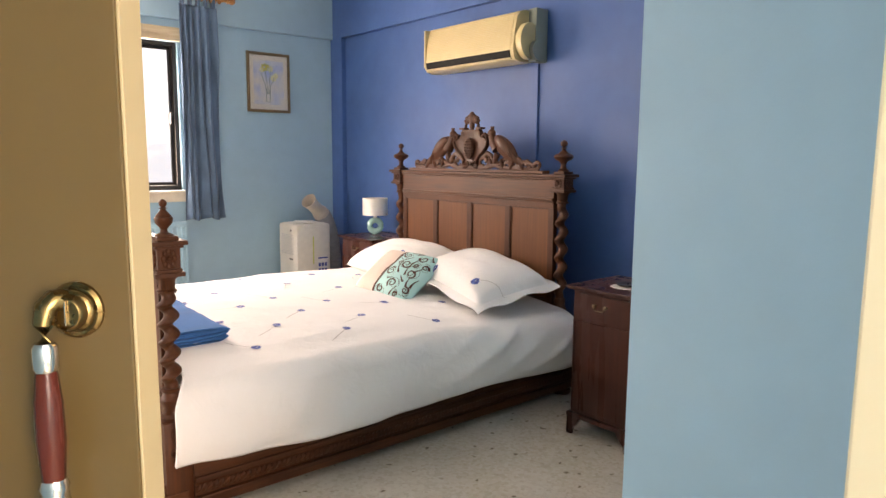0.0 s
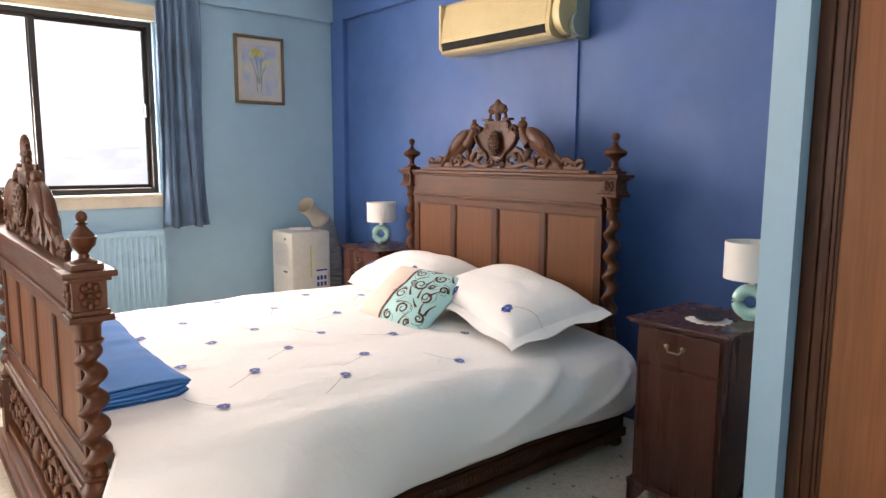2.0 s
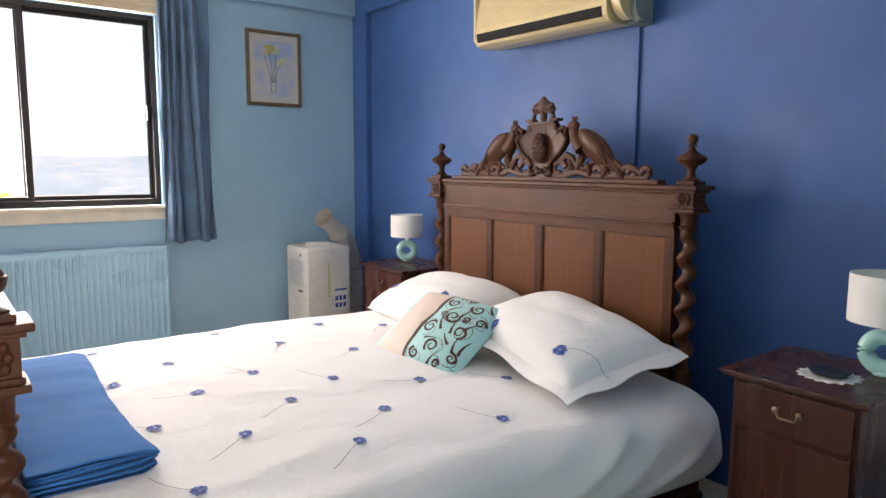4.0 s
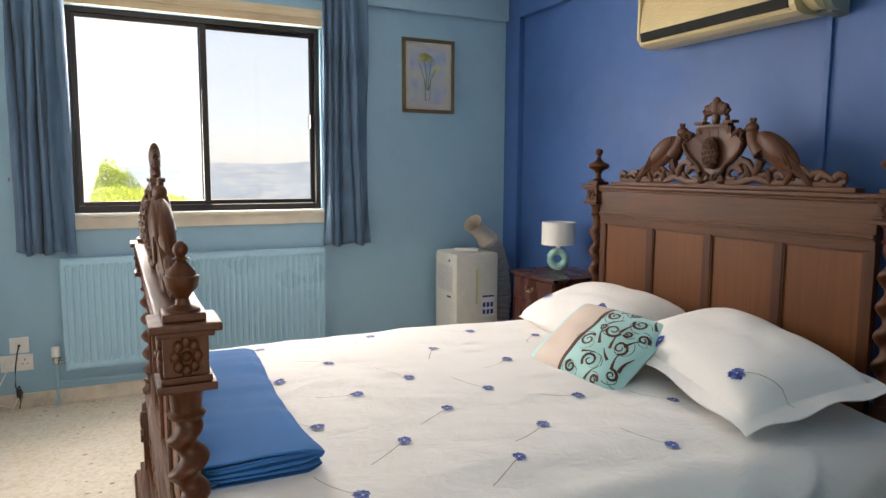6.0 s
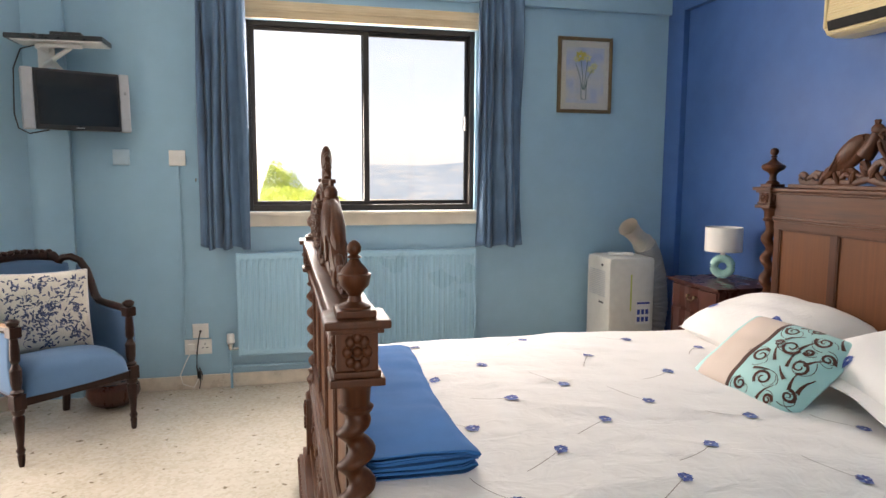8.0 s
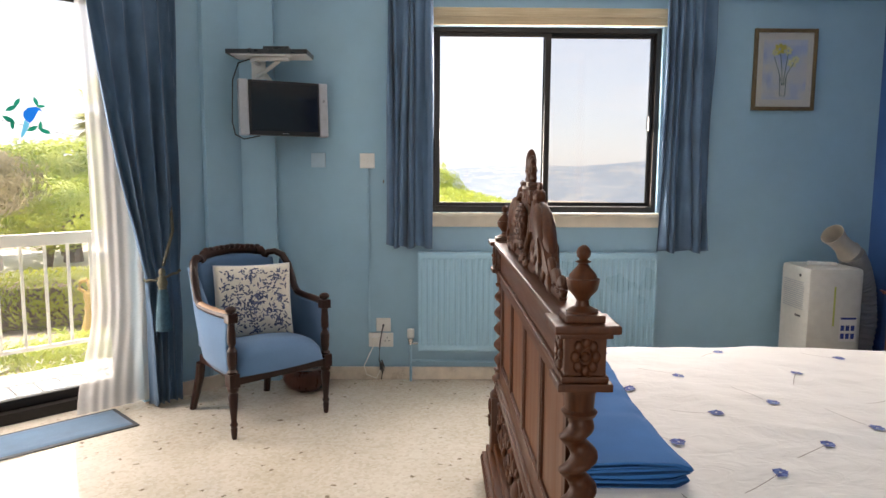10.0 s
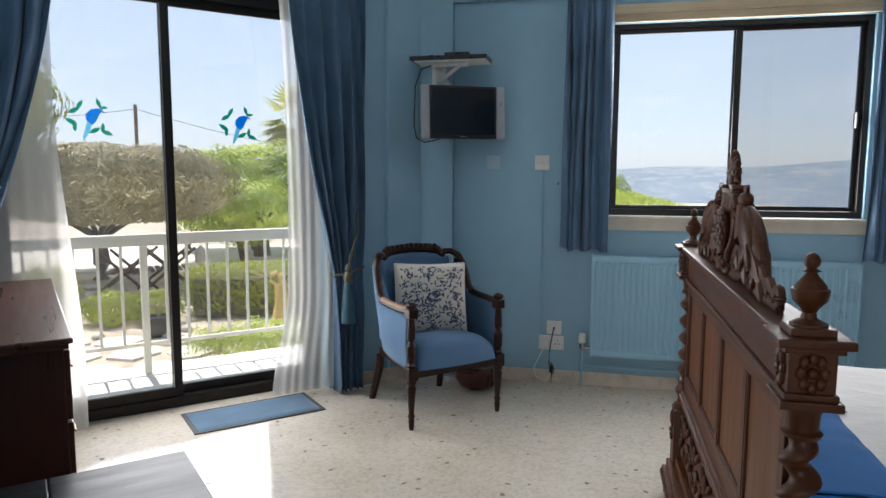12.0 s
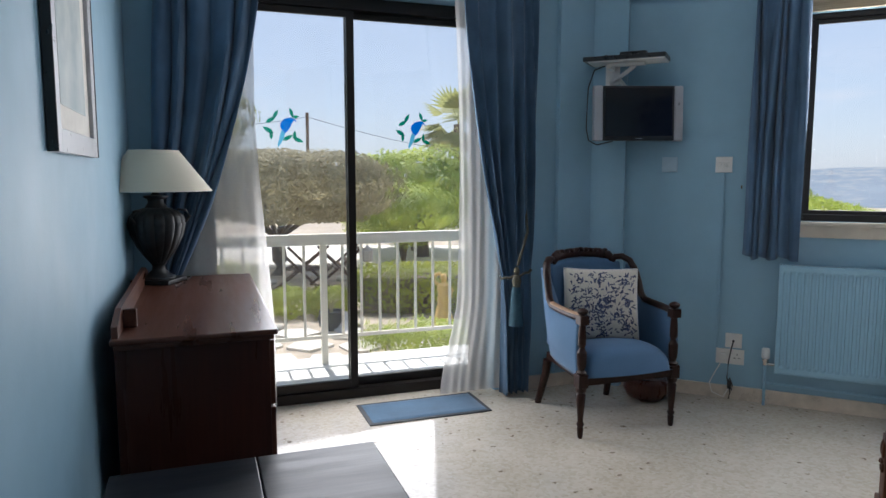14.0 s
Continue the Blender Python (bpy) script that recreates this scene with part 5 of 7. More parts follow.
def electrics():
    o = plate("light_switch", 2.785, 1.316, .084, .084, "white blank plate on the blue wall beside the television", "switch", PALEPL)
    tagged(o, "pale painted-over square blank plate on the wall")
    o = plate("light_switch", 3.07, 1.314, .086, .086, "white square three-way light switch on the wall", "switch")
    for dx in (-.02, 0, .02):
        bm = BM()
        box(bm, dx - .006, dx + .006, -.016, -.0105, -.012, .012, .002)
        part("rocker", bm, WHITEP, o)
    o = plate("wall_socket", 3.145, .245, .146, .086, "white double wall socket above the skirting", "socket")
    for dx in (.036,):
        bm = BM()
        for a, b, w, h in ((dx, .016, .004, .010), (dx - .012, -.006, .010, .004), (dx + .012, -.006, .010, .004)):
            box(bm, a - w / 2, a + w / 2, -.0118, -.0106, b - h / 2, b + h / 2)
        part("socket_hole", bm, BLACKP, o)
    bm = BM()
    box(bm, -.055, -.012, -.035, -.0105, -.022, .022, .005)
    part("plug", bm, WHITEP, o)
    o = plate("wall_socket", 3.160, .337, .086, .082, "white single wall plate with a black cable", "socket")
    bm = BM()
    lathe(bm, [(.006, 0), (.007, .012), (.003, .02)], 10, Matrix.Translation((0, -.010, .0)) @ Matrix.Rotation(math.pi / 2, 4, "X"))
    part("cable_gland", bm, BLACKP, o)
    ob = tagged(new("cable"), "black cable with a coiled end hanging from the wall plate", "cable")
    bm = BM()
    pts = [(3.160, 8.862, .337), (3.152, 8.845, .30), (3.140, 8.845, .22), (3.135, 8.85, .13), (3.15, 8.85, .07), (3.162, 8.85, .06), (3.165, 8.85, .09), (3.150, 8.85, .13), (3.142, 8.845, .11), (3.155, 8.845, .05), (3.148, 8.84, .012)]
    tube(bm, pts, .0035, 7)
    box(bm, 3.138, 3.160, 8.835, 8.855, .07, .115, .004)
    part("cord", bm, BLACKP, ob, smooth=True)
    ob = tagged(new("cable"), "thin white cable below the double socket", "cable")
    bm = BM()
    tube(bm, [(3.10, 8.86, .21), (3.07, 8.855, .15), (3.045, 8.855, .09), (3.06, 8.845, .04), (3.12, 8.835, .02), (3.16, 8.86, .1)], .003, 7)
    part("cord", bm, WHITEP, ob, smooth=True)
    ob = tagged(new("cable_trunking"), "thin painted cable trunking running down the wall", "trunking")
    bm = BM()
    box(bm, 3.063, 3.079, YW - .011, YW - .0005, .29, 1.27, .002)
    part("duct", bm, WALL, ob)
    ob = tagged(new("cable_trunking"), "blue painted cable trunking below the air conditioner", "trunking")
    bm = BM()
    box(bm, XB - .014, XB - .0005, 6.555, 6.577, .5, 1.84, .003)
    part("duct", bm, BLUE, ob)
    ob = tagged(new("wall_hook"), "small dark hook on the wall beside the curtain", "hook")
    bm = BM()
    tube(bm, [(3.165, YW, 1.20), (3.165, YW - .02, 1.20), (3.165, YW - .024, 1.185)], .003, 6)
    part("hook", bm, BRASS, ob, smooth=True)


# ---- wall things ----
def picture():
    ob = tagged(new("picture"), "framed watercolour of daffodils in a glass vase on the wall", "picture")
    x0, x1, z0, z1 = 5.303, 5.668, 1.617, 2.08
    y = YW - .001
    t = .022
    bm = BM()
    for a, b, c, d in ((x0, x0 + t, z0, z1), (x1 - t, x1, z0, z1), (x0 + t, x1 - t, z0, z0 + t), (x0 + t, x1 - t, z1 - t, z1)):
        box(bm, a, b, y - .018, y, c, d, .004)
        box(bm, a + .007, b - .007 if b - a < .05 else b, y - .022, y - .0178, c + .007 if d - c < .05 else c, d - .007 if d - c < .05 else d, .001)
    part("frame", bm, GOLDFR, ob)
    bm = BM()
    box(bm, x0 + t - .002, x1 - t + .002, y - .010, y - .004, z0 + t - .002, z1 - t + .002)
    part("mount", bm, PAPER, ob)
    m, nt, b = nodes_of("watercolour_wash", (.5, .55, .62), .85)
    v = coords(nt)
    col = ramp(nt, noise_node(nt, 9, 5, v), [(.35, (.80, .78, .74)), (.52, (.68, .72, .80)), (.72, (.42, .54, .80))])
    nt.links.new(col, b.inputs["Base Color"])
    bm = BM()
    box(bm, x0 + .055, x1 - .055, y - .0112, y - .0102, z0 + .062, z1 - .062)
    part("painting", bm, m, ob)
    PET, GRN, STM = mat_plain("paint_yellow", (.75, .66, .12), .8), mat_plain("paint_cream", (.82, .80, .45), .8), mat_plain("paint_green", (.10, .20, .17), .8)
    bm = BM()
    yy = y - .0122

    def pf(cx, cz, r, mi):
        for i in range(6):
            a = math.pi * i / 3 + .3
            c = Vector((cx + r * .6 * math.cos(a), yy, cz + r * .6 * math.sin(a)))
            bm.faces.new([bm.verts.new(c + Vector((r * .5 * math.cos(a + q) * k, 0, r * .5 * math.sin(a + q) * k))) for q, k in ((0, 1.0), (1.2, .6), (2.2, .7), (3.14, .9), (4.1, .7), (5.1, .6))]).material_index = mi
    for cx, cz, r, mi in ((5.45, 1.965, .034, 0), (5.50, 1.955, .026, 1), (5.425, 1.945, .02, 1), (5.545, 1.905, .024, 1), (5.525, 1.885, .028, 1), (5.475, 1.975, .018, 0)):
        pf(cx, cz, r, mi)
        yy -= .0003
    for pts in ([(5.455, 1.94), (5.468, 1.85), (5.475, 1.76)], [(5.50, 1.94), (5.488, 1.85), (5.48, 1.76)], [(5.535, 1.885), (5.50, 1.83), (5.485, 1.76)], [(5.42, 1.92), (5.45, 1.84), (5.472, 1.76)]):
        for (a, c), (d, e) in zip(pts, pts[1:]):
            bm.faces.new([bm.verts.new(p) for p in ((a - .002, yy, c), (a + .002, yy, c), (d + .002, yy, e), (d - .002, yy, e))]).material_index = 2
    for a, c, d, e in ((5.458, 1.80, 5.462, 1.70), (5.496, 1.80, 5.492, 1.70), (5.462, 1.70, 5.492, 1.698)):
        bm.faces.new([bm.verts.new(p) for p in ((a - .002, yy, c), (a + .002, yy, c + .002), (d + .002, yy, e + .002), (d - .002, yy, e))]).material_index = 2
    part("painted_flowers", bm, [PET, GRN, STM], ob)
    bm = BM()
    box(bm, x0 + t, x1 - t, y - .0155, y - .0145, z0 + t, z1 - t)
    g = part("glazing", bm, GLASS, ob)
    g.visible_shadow = False


def second_picture():
    ob = tagged(new("picture"), "silver and black framed picture on the wall by the dresser", "picture")
    ob.matrix_world = DIAG @ Matrix.Translation((UW + .001, 0, 0))
    n0, n1, z0, z1, t = 2.80, 3.42, 1.31, 1.86, .055
    bm = BM()
    for a, b, c, d in ((n0, n0 + t, z0, z1), (n1 - t, n1, z0, z1), (n0 + t, n1 - t, z0, z0 + t), (n0 + t, n1 - t, z1 - t, z1)):
        box(bm, .001, .022, a, b, c, d, .003)
    part("frame", bm, SILVERP, ob)
    for a, b, c, d in ((n0 - .006, n0, z0, z1), (n1, n1 + .006, z0, z1)):
        bm = BM()
        box(bm, .001, .024, a, b, c, d, .001)
        part("edge", bm, BLACKP, ob)
    bm = BM()
    box(bm, .002, .010, n0 + t, n1 - t, z0 + t, z1 - t)
    part("mount", bm, PAPER, ob)
    # print lightened, the pale wall's reflection painted in; no glass in front
    m, nt, b = nodes_of("print_with_reflection", (.3, .36, .36), .6)
    nt.links.new(ramp(nt, noise_node(nt, 5, 4, coords(nt)), [(.35, (.30, .38, .40)), (.65, (.50, .55, .52))]), b.inputs["Base Color"])
    bm = BM()
    box(bm, .0102, .011, n0 + t + .07, n1 - t - .07, z0 + t + .06, z1 - t - .06)
    part("print", bm, m, ob)


def split_ac():
    ob = tagged(new("air_conditioner"), "yellowed split air conditioner with a ribbed grille on the blue wall", "air conditioner")
    y0, y1, z0, z1, xf = 6.505, 7.375, 1.795, 2.115, 5.875
    prof = [(XB - .002, z0 + .045), (XB - .06, z0 + .030), (xf + .06, z0 + .026), (xf + .020, z0 + .036), (xf + .004, z0 + .058), (xf, z0 + .080), (xf, z0 + .11), (xf + .012, z0 + .20), (xf + .03, z1 - .04), (xf + .055, z1 - .01), (xf + .09, z1), (XB - .002, z1)]
    bm = BM()
    A = [bm.verts.new((x, y0 + .055, z)) for x, z in prof]
    B = [bm.verts.new((x, y1, z)) for x, z in prof]
    n = len(prof)
    for i in range(n):
        bm.faces.new((A[i], A[(i + 1) % n], B[(i + 1) % n], B[i]))
    bm.faces.new(A)
    bm.faces.new(list(reversed(B)))
    part("body", bm, CREAMP, ob)
    bm = BM()   # ribs of the front grille
    for i in range(17):
        t = i / 16
        z = z0 + .115 + t * (z1 - z0 - .145)
        x = xf + (.012 * min(1, t * 2)) + .02 * max(0, t - .5) * 2
        box(bm, x - .006, x + .004, y0 + .075, y1 - .02, z - .0028, z + .0028, .001)
    part("grille_rib", bm, CREAMP, ob)
    bm = BM()
    box(bm, xf - .003, xf + .003, y0 + .075, y1 - .02, z0 + .098, z0 + .105, .001)
    box(bm, xf + .004, xf + .014, y0 + .075, y1 - .02, z0 + .040, z0 + .045, .001)
    box(bm, xf - .004, xf + .05, y1 - .014, y1 + .001, z0 + .06, z1 - .02, .004)
    part("trim", bm, CREAMP, ob)
    # solid black bar, painted as the shade inside the air outlet
    bm = BM()
    m = Matrix.Translation((xf + .006, 0, z0 + .067)) @ Matrix.Rotation(-.25, 4, "Y")
    box(bm, -.010, .012, y0 + .080, y1 - .025, -.017, .024, .001, m)
    part("outlet", bm, mat_plain("outlet_shade_black", (.006, .006, .006), .9), ob, "black bar for the shaded air outlet recess")
    bm = BM()
    box(bm, xf + .004, xf + .012, (y0 + y1) / 2 - .04, (y0 + y1) / 2 + .04, z0 + .118, z0 + .126, .001)
    part("badge", bm, SILVERP, ob)
    GREYP = mat_plain("grey_green_plastic", (.20, .23, .20), .5)
    bm = BM()   # end cap with its round cover, and the wall plate
    lathe(bm, [(.085, -.0275), (.10, -.01), (.10, .0275)], 26, Matrix.Translation((xf + .085, y0 + .028, z0 + .140)) @ Matrix.Rotation(math.pi / 2, 4, "X") @ Matrix.Diagonal((.80, 1.02, 1, 1)))
    part("end_cap", bm, CREAMP, ob, smooth=True)
    bm = BM()
    lathe(bm, [(.05, -.02), (.055, -.015), (.055, .02)], 22, Matrix.Translation((xf + .13, y0 - .008, z0 + .09)) @ Matrix.Rotation(math.pi / 2, 4, "X"))
    part("round_cover", bm, GREYP, ob, smooth=True)
    bm = BM()
    box(bm, XB - .10, XB - .002, y0 - .006, y0 + .054, z0 + .03, z1 + .01, .004)
    part("back_plate", bm, GREYP, ob)


def tv():
    ob = tagged(new("television"), "small black television with silver speakers on a white wall bracket", "television")
    c = Vector((2.62, 8.742, 1.595))
    m = Matrix.Translation(c) @ Matrix.Rotation(radians(27), 4, "Z") @ Matrix.Rotation(-.05, 4, "X") @ Matrix.Diagonal((1.04, 1, 1, 1))
    ob.matrix_world = m
    bm = BM()
    box(bm, -.19, .19, -.028, .02, -.148, .150, .005)
    part("body", bm, BLACKP, ob)
    for s in (-1, 1):
        bm = BM()
        box(bm, s * .2145 - .0245, s * .2145 + .0245, -.026, .022, -.150, .152, .008)
        part("speaker", bm, SILVERP, ob)
    bm = BM()
    box(bm, -.178, .178, -.0292, -.0282, -.125, .137)
    part("screen", bm, SCREEN, ob)
    bm = BM()
    box(bm, -.018, .018, -.0294, -.0284, -.140, -.136)
    part("badge", bm, SILVERP, ob)
    bm = BM()
    box(bm, -.05, .05, .02, .04, -.05, .06, .003)
    part("mounting_plate", bm, SILVERP, ob)
    br = tagged(new("tv_bracket"), "white steel wall bracket holding the television", "bracket")
    bm = BM()
    box(bm, 2.42, 2.50, YW - .052, YW - .0405, 1.77, 1.90, .003)
    part("wall_plate", bm, WHITEP, br)
    bm = BM()
    box(bm, 2.45, 2.475, 8.70, YW - .053, 1.845, 1.87, .004)
    tube(bm, [(2.46, 8.80, 1.78), (2.52, 8.74, 1.80), (2.60, 8.74, 1.86)], .012, 8)
    box(bm, 2.47, 2.66, 8.70, 8.735, 1.855, 1.872, .004)
    tube(bm, [(2.62, 8.775, 1.62), (2.58, 8.78, 1.70), (2.50, 8.80, 1.80)], .013, 8)
    part("arm", bm, WHITEP, br)
    bm = BM()
    box(bm, 2.36, 2.77, 8.64, 8.82, 1.874, 1.881, .002)
    part("shelf", bm, WHITEP, br)
    bx = tagged(new("set_top_box"), "slim black set-top box on the bracket shelf", "set-top box")
    bm = BM()
    box(bm, 2.335, 2.775, 8.63, 8.83, 1.8815, 1.905, .003)
    part("case", bm, BLACKP, bx)
    bx = tagged(new("remote_control"), "small black receiver on top of the box", "receiver")
    bm = BM()
    box(bm, 2.53, 2.67, 8.66, 8.76, 1.9055, 1.925, .004)
    part("case", bm, BLACKP, bx)
    cb = tagged(new("cable"), "black television cable looping down behind the set", "cable")
    bm = BM()
    tube(bm, [(2.43, 8.80, 1.88), (2.385, 8.70, 1.84), (2.365, 8.65, 1.74), (2.360, 8.64, 1.52), (2.375, 8.64, 1.450), (2.42, 8.65, 1.425), (2.50, 8.68, 1.445)], .0035, 7)
    tube(bm, [(2.48, 8.79, 1.90), (2.44, 8.74, 1.925), (2.40, 8.72, 1.91), (2.37, 8.74, 1.90)], .0035, 7)
    part("cord", bm, BLACKP, cb, smooth=True)


def portable_ac():
    ob = tagged(new("portable_air_conditioner"), "off-white portable air conditioner on the floor beside the nightstand", "portable air conditioner")
    x0, x1, y0, y1, zt = 5.51, 5.815, 8.51, 8.82, .742
    bm = BM()
    box(bm, x0, x1, y0, y1, .05, zt, .032)
    part("body", bm, PACP, ob, smooth=True)
    bm = BM()
    box(bm, x0 + .03, x1 - .01, y0 + .02, y1 - .02, .03, .06, .005)
    part("base", bm, SILVERP, ob)
    for x in (x0 + .06, x1 - .06):
        for y in (y0 + .05, y1 - .05):
            bm = BM()
            lathe(bm, [(.022, -.01), (.024, 0), (.022, .01)], 14, Matrix.Translation((x, y, .024)) @ Matrix.Rotation(math.pi / 2, 4, "X"))
            part("castor", bm, BLACKP, ob, smooth=True)
    bm = BM()
    for i in range(14):
        z = .50 + i * .0115
        box(bm, x0 - .003, x0 + .006, y0 + .05, y1 - .05, z, z + .0045, .001)
    part("front_grille", bm, SILVERP, ob, "grey slatted air outlet")
    bm = BM()
    lathe(bm, [(.008, 0), (.009, .004), (.004, .005)], 12, Matrix.Translation((x0 - .001, y0 + .09, .69)) @ Matrix.Rotation(-math.pi / 2, 4, "Y"))
    box(bm, x0 - .001, x0 + .002, y0 + .07, y0 + .13, .455, .467)
    part("badge", bm, BLACKP, ob)
    ST = mat_plain("white_sticker", (.68, .68, .68), .5)
    YG = mat_plain("yellow_green_sticker", (.45, .50, .12), .5)
    bm = BM()
    box(bm, 5.650, 5.660, y0 - .0012, y0 - .0002, .42, .64)
    part("energy_strip", bm, YG, ob)
    bm = BM()
    box(bm, 5.69, 5.785, y0 - .0012, y0 - .0002, .335, .475)
    s = part("sticker", bm, ST, ob, "white instruction sticker")
    bm = BM()
    box(bm, 5.695, 5.78, y0 - .002, y0 - .0013, .458, .470)
    for i in range(3):
        for j in range(2):
            box(bm, 5.698 + i * .028, 5.718 + i * .028, y0 - .002, y0 - .0013, .35 + j * .045, .38 + j * .045)
    part("sticker_print", bm, NAVY, s)
    rc = tagged(new("remote_control"), "white remote control lying on the portable air conditioner", "remote control")
    bm = BM()
    box(bm, -.075, .075, -.025, .025, 0, .018, .006, Matrix.Translation((5.64, 8.63, zt + .001)) @ Matrix.Rotation(-.45, 4, "Z"))
    part("case", bm, WHITEP, rc)
    bm = BM()
    box(bm, -.06, -.02, -.016, .016, .0185, .0195, 0, Matrix.Translation((5.64, 8.63, zt + .001)) @ Matrix.Rotation(-.45, 4, "Z"))
    part("display", bm, SILVERP, rc)
    # exhaust hose rising from behind with a flat nozzle
    HOSE = mat_plain("cream_hose_plastic", (.52, .46, .38), .5)
    hs = tagged(new("exhaust_hose"), "cream exhaust hose with flared nozzle behind the portable air conditioner", "hose")
    path = [Vector(p) for p in ((5.93, 8.72, .16), (5.965, 8.73, .40), (5.94, 8.72, .58), (5.88, 8.69, .72), (5.82, 8.66, .80))]
    pts = []
    for a, b in zip(path, path[1:]):
        for i in range(14):
            pts.append(a.lerp(b, i / 14))
    pts.append(path[-1])
    bm = BM()
    rings = []
    for i, p in enumerate(pts):
        t = (pts[min(len(pts) - 1, i + 1)] - pts[max(0, i - 1)]).normalized()
        s = t.cross(Vector((0, 1, 0))).normalized()
        q = s.cross(t)
        r = .068 + (.0035 if i % 2 else -.0035)
        rings.append([bm.verts.new(p + s * r * math.cos(2 * math.pi * j / 22) + q * r * math.sin(2 * math.pi * j / 22)) for j in range(22)])
    for A, B in zip(rings, rings[1:]):
        for j in range(22):
            bm.faces.new((A[j], A[(j + 1) % 22], B[(j + 1) % 22], B[j]))
    part("hose", bm, mat_plain("grey_hose", (.30, .30, .29), .6), hs, smooth=True)
    bm = BM()
    m = look((5.82, 8.66, .80), (5.66, 8.60, .93)) @ Matrix.Rotation(math.pi, 4, "X") @ Matrix.Diagonal((.86, .86, 1.0, 1))
    pr = [(.072, -.02), (.076, .03), (.070, .035), (.060, .08), (.058, .13), (.070, .19), (.074, .20), (.070, .20), (.056, .13), (.056, .08), (.066, .03)]
    lathe(bm, pr, 26, m, cap=False)
    part("nozzle", bm, HOSE, hs, smooth=True)


# ---- nightstands and lamps ----
def nightstand(m, w, d, h, label):
    """Front faces -x; w along y, d along x, origin at the front left foot on the floor (y up to w)."""
    ob = thing("nightstand", label, "nightstand", m, "nightstands beside the bed")
    b0 = .105
    bm = BM()
    box(bm, .012, d, .012, w - .012, b0, h - .018, .002)
    part("body", bm, MAHOG, ob)
    bm = BM()
    box(bm, -.012, d + .002, -.010, w + .010, h - .018, h - .008, .003)
    box(bm, -.020, d + .004, -.018, w + .018, h - .008, h, .003)
    part("top", bm, MAHOG, ob, "polished dark top")
    bm = BM()
    box(bm, .002, .0115, .022, w - .022, h - .145, h - .030, .002)
    dr = part("drawer", bm, MAHOG, ob)
    bm = BM()
    for y in (w / 2 - .03, w / 2 + .03):
        lathe(bm, [(.004, 0), (.004, .010), (.009, .014), (.009, .019), (.003, .022)], 12, Matrix.Translation((.002, y, h - .075)) @ Matrix.Rotation(-math.pi / 2, 4, "Y"))
    tube(bm, [(-.016, w / 2 - .03, h - .075), (-.020, w / 2 - .02, h - .092), (-.020, w / 2 + .02, h - .092), (-.016, w / 2 + .03, h - .075)], .003, 6)
    part("handle", bm, DARKBR, dr, "worn brass drop handle", smooth=True)
    bm = BM()
    box(bm, .004, .0115, .026, w - .026, b0 + .02, h - .16, .002)
    dd = part("door", bm, MAHOG, ob)
    for a, b, c, e in ((.022, .030, b0 + .02, h - .155), (w - .030, w - .022, b0 + .02, h - .155)):
        bm = BM()
        box(bm, -.001, .0035, a, b, c, e, .001)
        part("bead", bm, MAHOG, dd)
    bm = BM()
    box(bm, -.004, d, -.002, w + .002, b0 - .022, b0 - .001, .004)
    part("plinth", bm, MAHOG, ob)
    for (fx, sx) in ((0, 1), (d - .004, -1)):
        for (fy, sy) in ((0, 1), (w, -1)):
            bm = BM()
            prof = [(0, 0), (.028, 0), (.030, .012), (.034, .03), (.05, .045), (.06, .062), (.075, b0 - .023), (0, b0 - .023)]
            a = [bm.verts.new((fx, fy + sy * p, z)) for p, z in prof]
            b = [bm.verts.new((fx + sx * .016, fy + sy * p, z)) for p, z in prof]
            for F in (a, b):
                bm.faces.new(F)
            for i in range(len(prof)):
                j = (i + 1) % len(prof)
                bm.faces.new((a[i], a[j], b[j], b[i]))
            a = [bm.verts.new((fx + sx * p, fy, z)) for p, z in prof]
            b = [bm.verts.new((fx + sx * p, fy + sy * .0155, z)) for p, z in prof]
            for F in (a, b):
                bm.faces.new(F)
            for i in range(len(prof)):
                j = (i + 1) % len(prof)
                bm.faces.new((a[i], a[j], b[j], b[i]))
            part("bracket_foot", bm, MAHOG, ob)
    return ob


def ring_lamp(x, y, z, rot, label):
    ob = thing("table_lamp", label, "table lamp", pose(x, y, z, 0, 0, rot), "bedside lamps")
    bm = BM()
    tube(bm, [(0, .042 * math.cos(a), .063 + .042 * math.sin(a)) for a in [2 * math.pi * i / 32 for i in range(32)]], .0225, 16, True)
    part("base", bm, MINT, ob, "mint green ceramic ring", smooth=True)
    bm = BM()
    lathe(bm, [(.024, .001), (.026, .006), (.02, .014)], 20)
    part("foot", bm, MINT, ob, smooth=True)
    bm = BM()
    lathe(bm, [(.013, .12), (.012, .135), (.016, .14), (.016, .155)], 16)
    part("neck", bm, WHITEP, ob, smooth=True)
    bm = BM()
    lathe(bm, [(.094, .145), (.094, .272), (.0915, .272), (.0915, .145)], 40, cap=False)
    bm.verts.ensure_lookup_table()
    part("shade", bm, SHADE, ob, "white drum shade", smooth=True)
    bm = BM()
    for i in range(3):
        a = 2 * math.pi * i / 3
        tube(bm, [(.0, .0, .155), (.09 * math.cos(a), .09 * math.sin(a), .150)], .0015, 5)
    part("spider", bm, CHROME, ob)
    return ob


